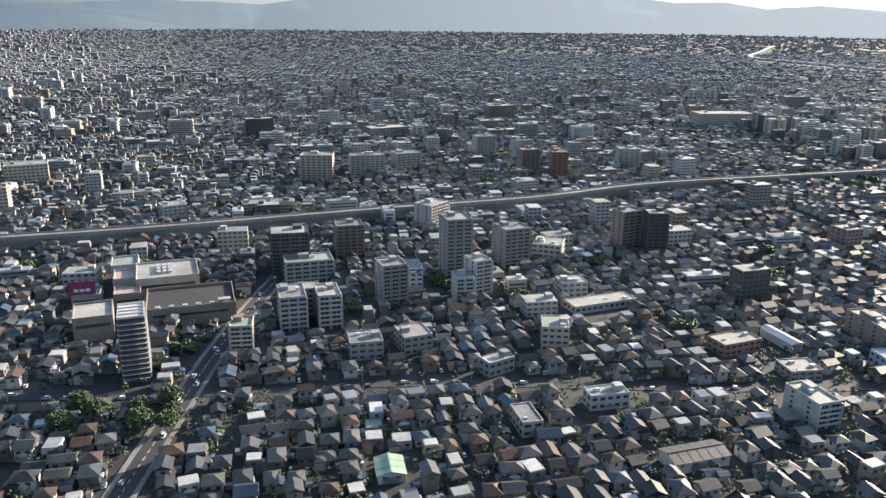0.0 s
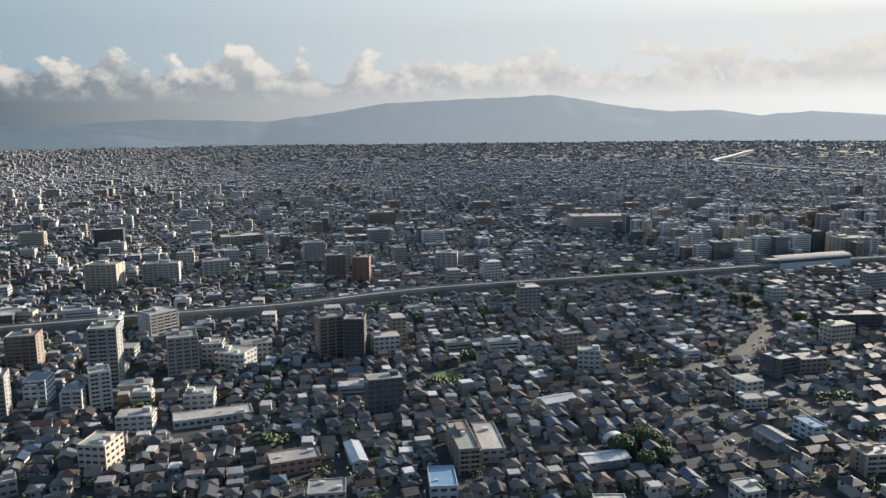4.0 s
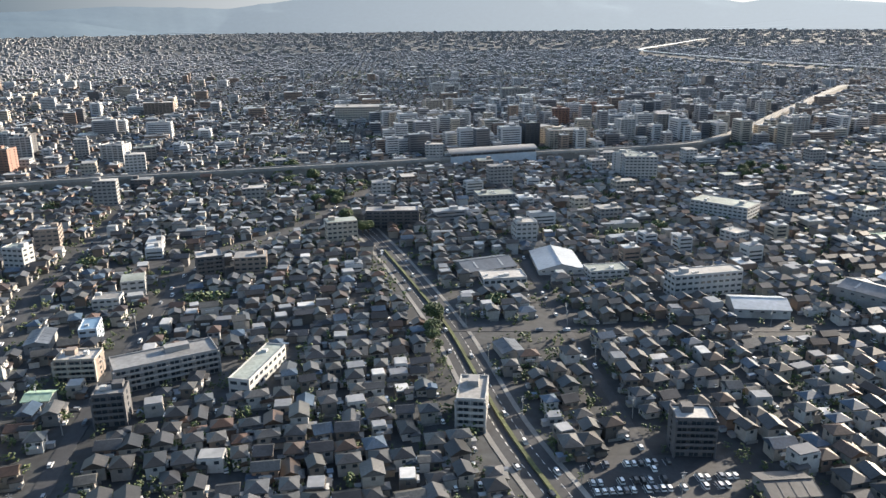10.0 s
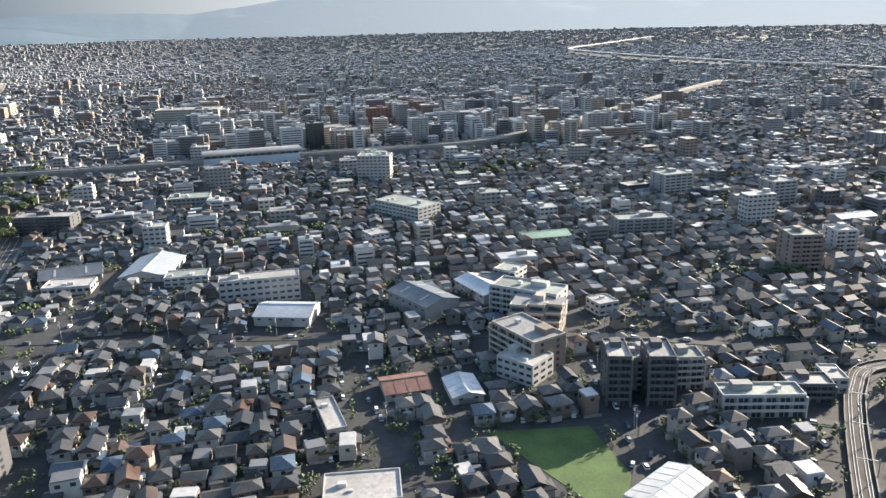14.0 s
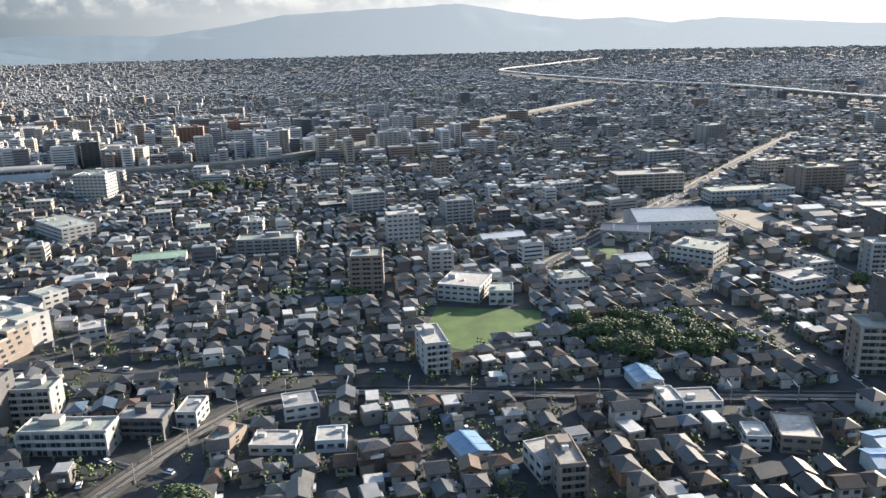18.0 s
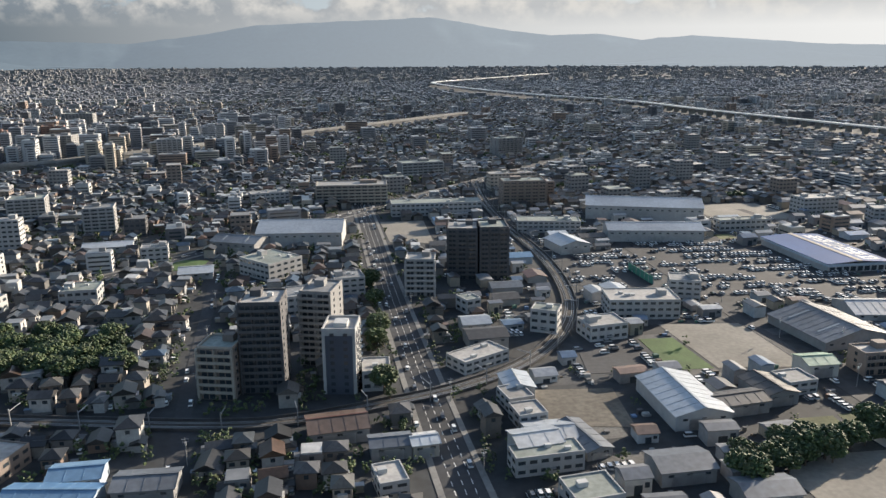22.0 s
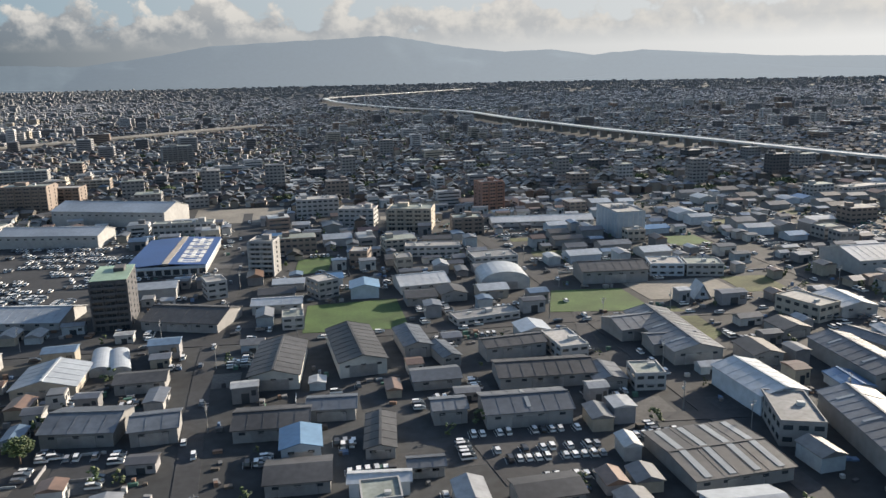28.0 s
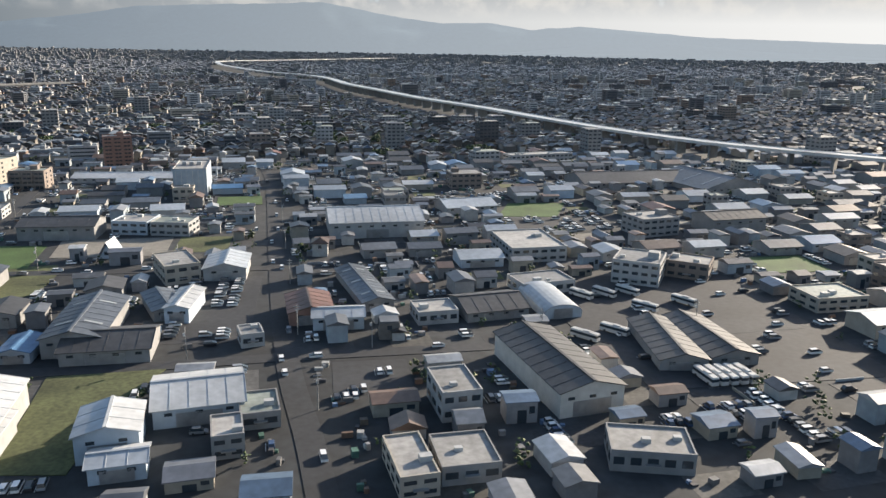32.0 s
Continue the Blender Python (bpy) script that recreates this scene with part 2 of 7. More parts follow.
# haze painted into the hills: blue base plus glow, brighter on the sun's side
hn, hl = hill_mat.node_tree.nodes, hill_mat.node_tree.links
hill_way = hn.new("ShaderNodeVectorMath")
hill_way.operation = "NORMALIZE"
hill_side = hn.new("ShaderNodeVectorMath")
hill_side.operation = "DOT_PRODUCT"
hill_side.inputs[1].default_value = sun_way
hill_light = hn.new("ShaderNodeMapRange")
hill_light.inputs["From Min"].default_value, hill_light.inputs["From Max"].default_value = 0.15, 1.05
hill_haze_glow = hn.new("ShaderNodeMix")
hill_haze_glow.data_type = "RGBA"
hill_haze_glow.inputs["A"].default_value, hill_haze_glow.inputs["B"].default_value = (0.046, 0.061, 0.074, 1), (0.20, 0.215, 0.22, 1)
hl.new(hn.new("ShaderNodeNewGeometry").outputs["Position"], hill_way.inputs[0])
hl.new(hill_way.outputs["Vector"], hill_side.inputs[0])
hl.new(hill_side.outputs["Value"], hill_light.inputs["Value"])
hl.new(hill_light.outputs["Result"], hill_haze_glow.inputs["Factor"])
hl.new(hill_haze_glow.outputs["Result"], hn["Principled BSDF"].inputs["Emission Color"])
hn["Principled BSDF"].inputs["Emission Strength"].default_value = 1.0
car_mat = surface("car_paint", [(0.72, 0.72, 0.72), (0.5, 0.51, 0.52), (0.75, 0.75, 0.74), (0.04, 0.04, 0.045), (0.7, 0.7, 0.7), (0.2, 0.21, 0.22), (0.05, 0.08, 0.15)], 0.25, 1.0, 0, "object", stain=0.05)
lot_mat = surface("lot_car_paint", [(0.74, 0.74, 0.73), (0.72, 0.72, 0.72), (0.5, 0.51, 0.52), (0.75, 0.75, 0.74), (0.04, 0.04, 0.045), (0.66, 0.67, 0.67), (0.25, 0.26, 0.28), (0.7, 0.7, 0.69), (0.12, 0.13, 0.15), (0.6, 0.61, 0.62)], 0.3, 1.0, 0, "island", stain=0.05)
rubber = surface("rubber", [(0.02, 0.02, 0.02)], 0.8, 1.0, stain=0.2)
red_paint = surface("red_paint", [(0.27, 0.025, 0.03)], 0.3, 1.0, stain=0.06)
wing_paint = surface("wing_grey_paint", [(0.50, 0.52, 0.55)], 0.3, 0.6, stain=0.08)
sign_blue = surface("sign_blue", [(0.035, 0.08, 0.22)], 0.45, 0.5, stain=0.15)
sign_mauve = surface("sign_mauve", [(0.17, 0.03, 0.085)], 0.5, 0.5, stain=0.12)
net_green = surface("green_netting", [(0.05, 0.2, 0.15)], 0.8, 0.5, stain=0.2)
slate_mat = surface("slate_blue_cladding", [(0.05, 0.062, 0.085)], 0.6, 0.5, stain=0.15)


# ---- mesh helpers ----
class Geo:
    """Vertices and faces for one mesh."""

    def __init__(self):
        self.v, self.f = [], []

    def poly(self, pts):
        n = len(self.v)
        self.v += [tuple(p) for p in pts]
        self.f.append(tuple(range(n, n + len(pts))))
        return self

    def solid(self, low, high):
        """A closed prism between two rings of the same length."""
        n, k = len(self.v), len(low)
        self.v += [tuple(p) for p in low] + [tuple(p) for p in high]
        self.f += [tuple(n + i for i in reversed(range(k))), tuple(n + k + i for i in range(k))]
        self.f += [(n + i, n + (i + 1) % k, n + k + (i + 1) % k, n + k + i) for i in range(k)]
        return self

    def box(self, x0, y0, z0, x1, y1, z1):
        return self.solid([(x0, y0, z0), (x1, y0, z0), (x1, y1, z0), (x0, y1, z0)], [(x0, y0, z1), (x1, y0, z1), (x1, y1, z1), (x0, y1, z1)])

    def wheel(self, x, y, z, r, w):
        ring = [(r * math.cos(a * math.pi / 4), r * math.sin(a * math.pi / 4)) for a in range(8)]
        return self.solid([(x + c, y - w, z + s) for c, s in ring], [(x + c, y + w, z + s) for c, s in ring])

    def mesh(self, name, *mats):
        me = bpy.data.meshes.new(name)
        me.from_pydata(self.v, [], self.f)
        for m in mats:
            me.materials.append(m)
        return me


def part(name, geo, material, parent, label="", at=None):
    """One mesh object under a thing or a part; geo may be a mesh that is shared."""
    ob = new(name, geo if isinstance(geo, bpy.types.Mesh) else geo.mesh(name, material))
    ob.parent = parent
    if at:
        ob.location = at
    if label:
        ob["label"] = label
    return ob


def thing(name, x, y, z, turn, label, category, group="", mesh=None):
    ob = new(name, mesh)
    ob.matrix_basis = pose(x, y, z, 0, 0, turn)
    return tagged(ob, label, category, group)


def structure(name, geo, material, label=""):
    ob = new(name, geo if isinstance(geo, bpy.types.Mesh) else geo.mesh(name, material))
    return tagged(ob, label, "", "", "structure")


def bulk(name, verts, faces, mats):
    """One large mesh from arrays: verts (n, 3), faces (m, 3 or 4)."""
    me = bpy.data.meshes.new(name)
    verts, faces = np.asarray(verts, np.float32), np.asarray(faces, np.int32)
    me.vertices.add(len(verts))
    me.vertices.foreach_set("co", verts.ravel())
    me.loops.add(faces.size)
    me.loops.foreach_set("vertex_index", faces.ravel())
    me.polygons.add(len(faces))
    me.polygons.foreach_set("loop_start", np.arange(0, faces.size, faces.shape[1], dtype=np.int32))
    for m in mats:
        me.materials.append(m)
    me.polygons.foreach_set("use_smooth", np.zeros(len(faces), bool))
    me.update(calc_edges=True)
    return me


# ---- what is taken: a map of used ground, one cell a unit ----
OX, OY, NX, NY = -1000, 40, 3200, 2700
used = np.zeros((NY, NX), bool)


def cells(x0, x1, y0, y1):
    gy, gx = np.mgrid[y0:min(y1, NY), x0:min(x1, NX)]
    return gx + OX + 0.5, gy + OY + 0.5



def take_box(x, y, w, d, turn, pad=1.2):
    r = (w + d) / 2 + pad + 2
    x0, x1, y0, y1 = int(x - r - OX), int(x + r - OX), int(y - r - OY), int(y + r - OY)
    x0, y0 = max(x0, 0), max(y0, 0)
    if x1 <= x0 or y1 <= y0 or x0 >= NX or y0 >= NY:
        return
    gx, gy = cells(x0, x1, y0, y1)
    gx, gy = gx - x, gy - y
    c, s = math.cos(radians(turn)), math.sin(radians(turn))
    used[y0:y1, x0:x1] |= (abs(gx * c + gy * s) < w / 2 + pad) & (abs(-gx * s + gy * c) < d / 2 + pad)


def take_line(pts, half):
    for (x0, y0), (x1, y1) in zip(pts, pts[1:]):
        n = math.hypot(x1 - x0, y1 - y0)
        take_box((x0 + x1) / 2, (y0 + y1) / 2, n, half * 2, math.degrees(math.atan2(y1 - y0, x1 - x0)), 0.5)


def inside(pts, px, py):
    odd = np.zeros(np.shape(px), bool)
    for (x0, y0), (x1, y1) in zip(pts, [*pts[1:], pts[0]]):
        if y0 != y1:
            odd ^= ((y0 > py) != (y1 > py)) & (px < (x1 - x0) * (py - y0) / (y1 - y0) + x0)
    return odd


def take_poly(pts):
    xs, ys = [p[0] for p in pts], [p[1] for p in pts]
    x0, x1, y0, y1 = (max(int(v), 0) for v in (min(xs) - OX, max(xs) - OX + 1, min(ys) - OY, max(ys) - OY + 1))
    used[y0:y1, x0:x1] |= inside(pts, *cells(x0, x1, y0, y1))


def is_free(x, y):
    i, j = (np.asarray(y) - OY).astype(int), (np.asarray(x) - OX).astype(int)
    ok = (i >= 0) & (i < NY) & (j >= 0) & (j < NX)
    return ~(ok & used[np.clip(i, 0, NY - 1), np.clip(j, 0, NX - 1)])


# ---- large structure: ground, hills ----
g = Geo()
N = 40
for i in range(N + 1):
    for j in range(N + 1):
        g.v.append((-5400 + 12000 * i / N, -1500 + 7500 * j / N, 0.0))
g.f = [(i * (N + 1) + j, (i + 1) * (N + 1) + j, (i + 1) * (N + 1) + j + 1, i * (N + 1) + j + 1) for i in range(N) for j in range(N)]
structure("ground", g, ground_mat, "dark built-up ground between the houses")


def hills(name, radius, heights, seed, rough):
    """A ridge along an arc; heights: rows of azimuth and elevation in degrees."""
    az = np.linspace(-62, 62, 340)
    el = np.interp(az, *zip(*heights))
    steps = np.linspace(0, 1, 12)
    verts, faces = [], []
    for i, a in enumerate(az):
        for j, s in enumerate(steps):
            n = noise.fractal(Vector((a * 0.16, s * 1.3, seed)), 0.9, 2.1, 3)
            m = noise.fractal(Vector((a * 0.8, seed * 3, 0)), 0.9, 2.1, 4)
            top = max(radius * math.tan(radians(max(el[i] + rough * m, -1.2))) + 72, 2)
            r = radius - min(420, top * 2.0) * (1 - s) + 30 * n * (1 - s)
            z = top * (s ** 0.8) + top * 0.22 * n * s * (1 - s) * 3
            verts.append((620 + r * math.sin(radians(a)), r * math.cos(radians(a)), max(z, -1 if s == 0 else 0.5)))
    k = len(steps)
    faces = [(i * k + j, (i + 1) * k + j, (i + 1) * k + j + 1, i * k + j + 1) for i in range(len(az) - 1) for j in range(k - 1)]
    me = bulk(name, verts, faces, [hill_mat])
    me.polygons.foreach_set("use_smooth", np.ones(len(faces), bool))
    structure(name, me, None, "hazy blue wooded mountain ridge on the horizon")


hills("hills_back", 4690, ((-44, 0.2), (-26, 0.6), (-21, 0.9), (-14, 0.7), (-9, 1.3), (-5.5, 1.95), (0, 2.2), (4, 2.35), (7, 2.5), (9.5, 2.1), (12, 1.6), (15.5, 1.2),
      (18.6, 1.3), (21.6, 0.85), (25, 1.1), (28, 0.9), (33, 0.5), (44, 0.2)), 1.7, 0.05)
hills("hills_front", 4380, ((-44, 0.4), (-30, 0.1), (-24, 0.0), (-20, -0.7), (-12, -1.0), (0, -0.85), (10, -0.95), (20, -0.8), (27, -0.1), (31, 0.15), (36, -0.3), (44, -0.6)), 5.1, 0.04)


def swept(g, rings):
    """One closed body through a row of four-cornered rings."""
    start = len(g.v)
    for ring in rings:
        g.v.extend(ring)
    for i in range(len(rings) - 1):
        a, b = start + 4 * i, start + 4 * i + 4
        g.f.extend((a + k, b + k, b + (k + 1) % 4, a + (k + 1) % 4) for k in range(4))
    g.f.append((start + 3, start + 2, start + 1, start))
    g.f.append(tuple(len(g.v) - 4 + k for k in range(4)))
    return g


def strip(pts, half, z):
    """A ribbon along a line, with mitred joints."""
    g, left, right = Geo(), [], []
    for i, p in enumerate(pts):
        a, b = Vector(pts[max(i - 1, 0)]), Vector(pts[min(i + 1, len(pts) - 1)])
        d = (b - a).normalized()
        left.append((p[0] - d.y * half, p[1] + d.x * half))
        right.append((p[0] + d.y * half, p[1] - d.x * half))
    return swept(g, [((*r, 0.001), (*l, 0.001), (*l, z), (*r, z)) for r, l in zip(right, left)])


def along(pts, step, start=0.0):
    """Places and headings at even steps along a line."""
    out, left = [], start
    for (x0, y0), (x1, y1) in zip(pts, pts[1:]):
        n = math.hypot(x1 - x0, y1 - y0)
        while left <= n:
            f = left / n
            out.append((x0 + (x1 - x0) * f, y0 + (y1 - y0) * f, math.atan2(y1 - y0, x1 - x0)))
            left += step
        left -= n
    return out


def smooth(pts, n=6):
    """More points on a Catmull-Rom curve through the given ones."""
    out = []
    P = [pts[0], *pts, pts[-1]]
    for a, b, c, d in zip(P, P[1:], P[2:], P[3:]):
        for i in range(n):
            t = i / n
            out.append(tuple(0.5 * (2 * b[k] + (c[k] - a[k]) * t + (2 * a[k] - 5 * b[k] + 4 * c[k] - d[k]) * t * t + (3 * b[k] - a[k] - 3 * c[k] + d[k]) * t ** 3) for k in (0, 1)))
    return out + [pts[-1]]


road_lines = []


def road(pts, half, z=0.03):
    pts = smooth(pts)
    z += len(road_lines) * 0.005
    take_line(pts, half + 0.8)
    road_lines.append((pts, half))
    ob = structure("road", strip(pts, half, z), asphalt, "dark asphalt road with white lane lines")
    if half > 2:
        for side in (-1, 1):
            edge = []
            for i, p in enumerate(pts):
                a, b = Vector(pts[max(i - 1, 0)]), Vector(pts[min(i + 1, len(pts) - 1)])
                d = (b - a).normalized()
                edge.append((p[0] - d.y * (half + .62) * side, p[1] + d.x * (half + .62) * side))
            part("pavement", strip(edge, .6, z + .07), paving, ob)
        g = Geo()
        for x, y, a in along(pts, 3.0):
            dx, dy = math.cos(a), math.sin(a)
            for off in ((0.0,) if half < 2.6 else (-half * 0.5, 0.0, half * 0.5)):
                cx, cy = x - dy * off, y + dx * off
                g.solid([(cx - dx * .8 + dy * .06, cy - dy * .8 - dx * .06, z), (cx + dx * .8 + dy * .06, cy + dy * .8 - dx * .06, z), (cx + dx * .8 - dy * .06, cy + dy * .8 + dx * .06, z), (cx - dx * .8 - dy * .06, cy - dy * .8 + dx * .06, z)],
                        [(cx - dx * .8 + dy * .06, cy - dy * .8 - dx * .06, z + .012), (cx + dx * .8 + dy * .06, cy + dy * .8 - dx * .06, z + .012), (cx + dx * .8 - dy * .06, cy + dy * .8 + dx * .06, z + .012), (cx - dx * .8 - dy * .06, cy - dy * .8 + dx * .06, z + .012)])
        part("lane_marking", g, paint, ob)
    return ob


road(((345, 335.6), (362, 272.6), (376, 208.5), (384, 152.6), (393, 113.9), (400, 71.2)), 4.6)
road(((780, 421.2), (787, 348), (794, 238.7), (798, 183.5), (803, 121.3), (808, 70.2)), 3.6)
road(((700, 250.7), (742, 300.8), (791, 359), (865, 448.3), (983, 582.2)), 2.5)
road(((409.2, 277.9), (410.3, 216.1), (411.7, 172.0), (412.1, 141.5), (412.3, 119.0)), 1.2)
road(((494.0, 183.6), (497.9, 154.1), (501.6, 124.7)), 1.2)
road(((550.7, 176.1), (549.9, 136.2), (550.8, 118.9)), 1.5)
road(((251.1, 195.8), (245.4, 224.2), (237.5, 256.4), (238, 309.4), (225.5, 399.4)), 1.2)
road(((255, 274), (269.6, 281.1), (285, 289)), 1.6)
road(((738, 250.7), (743, 207.6), (749, 155.4), (755, 114.3), (762, 70.2)), 1.7)
road(((962, 335.7), (970, 256.3), (974, 208.8), (977, 156.5), (984, 101.3), (990, 58.9)), 1.9)
road(((1046, 322.3), (1052, 273.3), (1060, 214.6), (1067, 142.3), (1072, 92.6), (1077, 53.6)), 1.9)
road(((885, 300.2), (888, 235), (892, 149.9), (894, 103.9), (896, 59.9)), 1.9)
road(((1126, 310.6), (1130, 274.6), (1137, 166.8), (1141, 114.4), (1145, 85.3), (1149, 48.4)), 1.9)
road(((1060, 116.1), (1096, 114.8), (1122, 115.1), (1142, 116.3), (1180, 117.2), (1235, 120.1)), 1.7)
road(((900, 164.7), (931, 165.8), (979, 167.3), (1018, 167.4), (1060, 169.7), (1135, 168.8)), 1.8)
road(((291, 122), (287.9, 152.8), (286.7, 185.2), (285.4, 232.3), (286, 265), (291, 292), (300, 303), (322.7, 331.4), (334, 362), (352, 406.8)), 2.0)
road(((540, 105.8), (551, 131.9), (560, 150.9), (570, 154.8), (588, 140.5), (606, 130.3)), 1.6)
road(((-12, 335.1), (-26, 284.3), (-37, 228.5), (-44, 172.6), (-50, 111.7)), 2.4)
road(((-120, 196), (-60, 188.9), (20, 189.9), (110, 178.8), (200, 174.8), (300, 167.7)), 1.5)
road(((376, 208.5), (440, 202.2), (520, 194.8), (560, 189.1)), 1.5)
road(((560, 189.1), (600, 176.4), (650, 172.4)), 1.3)


sheets = [0]


median = smooth(((357, 289.9), (367, 249.2), (376, 208.5), (384, 152.6), (392, 116)))
tagged(new("median_hedge", strip(median, .45, .5).mesh("median_hedge", rough_grass)), "low green hedge along the middle of the avenue", "hedge", "", "structure")


def region(name, pts, material, z, label, kind="structure"):
    take_poly(pts)
    sheets[0] += 1
    z += sheets[0] % 14 * 0.004
    ob = new(name, Geo().solid([(*p, 0.001) for p in pts], [(*p, z) for p in pts]).mesh(name, material))
    return tagged(ob, label, "", "", kind)


FIELD = "bright green mown grass field among the houses"
for pts in (((653, 190.5), (660, 216.6), (690, 208.6), (687, 195.5), (664, 182.5)), ((521, 143.3), (543, 143.1), (547, 117.8), (536, 116.9)), ((858, 158.5), (857, 178.5), (866, 178.5), (868, 158.5)),
            ((996, 170.7), (996, 192.3), (1019, 194.8), (1021, 170.3)), ((990, 223.9), (990, 243.6), (1001, 247), (1000, 228.4)), ((1056, 176.6), (1061, 195.1), (1080, 193.8), (1082, 173.4)),
            ((1200, 218), (1208, 237.4), (1227, 236.4), (1218, 216.1)), ((1115, 240), (1114, 254.6), (1128, 255.3), (1129, 241.7)), ((719, 258.7), (721, 272.7), (732, 270.7), (730, 258.7)),
            ((1250, 153.1), (1250, 166.6), (1266, 166.6), (1266, 153.1)), ((163, 274.4), (163, 285.5), (174, 285.5), (174, 274.4))):
    region("grass_field", pts, grass_mat, 0.06, FIELD)
for pts in (((1079, 143.2), (1079, 172.4), (1090, 172.3), (1090, 154.8)), ((1105.1, 112.7), (1122.4, 113.7), (1117.6, 101.8), (1116.3, 83.6), (1107.4, 84.7)), ((1111, 184.7), (1111, 200.2), (1124, 200), (1124, 184.5)),
            ((1077.1, 174.6), (1087.9, 176.2), (1089.6, 157.5), (1084.3, 150.8), (1080.9, 152.9))):
    region("rough_grass", pts, rough_grass, 0.05, "dull overgrown grass lot between sheds")
for pts in (((869, 158.5), (866, 188.6), (888, 187), (892, 156.9)), ((942, 315.1), (938, 349), (976, 348.6), (980, 312.9)),
            ((862, 96.3), (860, 113.3), (871, 118.3), (892, 118.9), (894, 95.9)), ((797, 290.8), (794, 327.9), (813, 328.9), (814, 286.8)), ((1084, 182.1), (1082, 198.7), (1109, 200.3), (1110, 181.8))):
    region("sand_ground", pts, sand_mat, 0.05, "pale bare sand sports ground")
region("bare_ground", ((823, 134.4), (822, 151.4), (841, 150.4), (840, 132.4)), earth_mat, 0.05, "vacant lot of trodden brown earth")
LOTS = (((890, 212), (888, 284), (926, 276.3), (950, 223.6), (948, 201.9), (916, 209)), ((852, 226.7), (855, 262.8), (884, 264.2), (885, 214.1)), ((838, 158.5), (840, 178.5), (856, 178.5), (856, 158.5)),
        ((913, 204.2), (913, 219.1), (948, 202.9), (948, 194)), ((1030, 97.8), (1026, 115.4), (1046, 115.2), (1048, 97.6)), ((1192, 118.2), (1192, 155), (1238, 155), (1238, 96.9), (1196, 96.9)),
        ((1119, 124.3), (1119, 163.2), (1134, 163), (1134, 124.2)), ((1148, 100.8), (1148, 113.4), (1160, 113.4), (1160, 100.8)), ((1200, 193.8), (1200, 215.1), (1236, 215.1), (1236, 199.6)),
        ((395, 120), (400, 138.4), (428, 136.3), (426, 118)), ((1062, 179.5), (1056, 146.4), (1060, 146.3), (1064, 179.4)))
for pts in LOTS:
    region("car_park", pts, asphalt, 0.025, "asphalt yard full of parked vehicles")


# ---- railway, viaduct, expressway ----
def viaduct(pts, half, height, gap, label, name, wall=.7, side_mat=concrete, deck_mat=concrete):
    pts = smooth(pts)
    take_line(pts, half + (1 if half < 4 else 3))
    root = thing(name, 0, 0, 0, 0, label, name)
    for low, high, h0, h1, nm, mat in ((-half, half, height - 1.0, height, "deck", deck_mat), (-half, -half + .25, height, height + wall, "parapet", side_mat), (half - .25, half, height, height + wall, "parapet", side_mat)):
        g = Geo()
        ring = []
        for i, p in enumerate(pts):
            a, b = Vector(pts[max(i - 1, 0)]), Vector(pts[min(i + 1, len(pts) - 1)])
            d = (b - a).normalized()
            ring.append(((p[0] - d.y * low, p[1] + d.x * low), (p[0] - d.y * high, p[1] + d.x * high)))
        part(nm, swept(g, [((*a, h0), (*b, h0), (*b, h1), (*a, h1)) for a, b in ring]), mat, root)
    pier = Geo().box(-0.55, -half * 0.7, 0, 0.55, half * 0.7, height - 1.0)
    pier.box(-0.75, -half * 0.92, height - 1.7, 0.75, half * 0.92, height - 1.0)
    pier = pier.mesh("pier", concrete)
    for x, y, a in along(pts, gap):
        if -200 < x < 1400 and y < 1000:
            ob = part("pier", pier, concrete, root, at=(x, y, 0))
            ob.rotation_euler.z = a
    return pts, root


via, via_root = viaduct(((-900, 162.5), (-500, 248.8), (-200, 316.8), (-90, 340.2), (22, 370.7), (98, 389.1), (171, 418.6), (262, 437), (364, 456.7), (454, 477), (520, 487.6), (576, 507.4), (640, 573.5), (689, 633.7), (775, 737), (860, 838.5), (905, 889.6)),
                        2.9, 5.0, 13, "long pale concrete railway viaduct above the houses", "railway_viaduct")
part("track_bed", strip(via, 2.2, 5.1), paving, via_root)
mast = Geo().box(-.08, -2.6, 5, .08, -2.4, 8.4).box(-.08, 2.4, 5, .08, 2.6, 8.4).box(-.06, -2.6, 8.1, .06, 2.6, 8.3).mesh("mast", steel)
for x, y, a in along(via, 26):
    if -250 < x < 700:
        part("mast", mast, steel, via_root, at=(x, y, 0)).rotation_euler.z = a
viaduct(((1400, 2499.7), (1330, 2402.8), (1130, 2086.4), (985, 1867.8), (946, 1772.5), (948, 1682.7), (985, 1474.6), (1065, 1214), (1150, 1046.4), (1182, 852.6), (1205, 755.7), (1232, 639.5), (1264, 542.6), (1292, 437.9), (1317, 368.2), (1350, 314.9), (1440, 222.8), (1560, 116.3)),
        5.0, 7.5, 18, "elevated expressway on concrete piers curving into the distance", "elevated_expressway", 0.3, pale_deck, pale_deck)

take_line(((945, 1743.1), (950, 1662.3), (985, 1454.9), (1065, 1194.5), (1148, 1027.1), (1182, 833.2), (1205, 736.4), (1232, 620.1), (1264, 523.2)), 24)

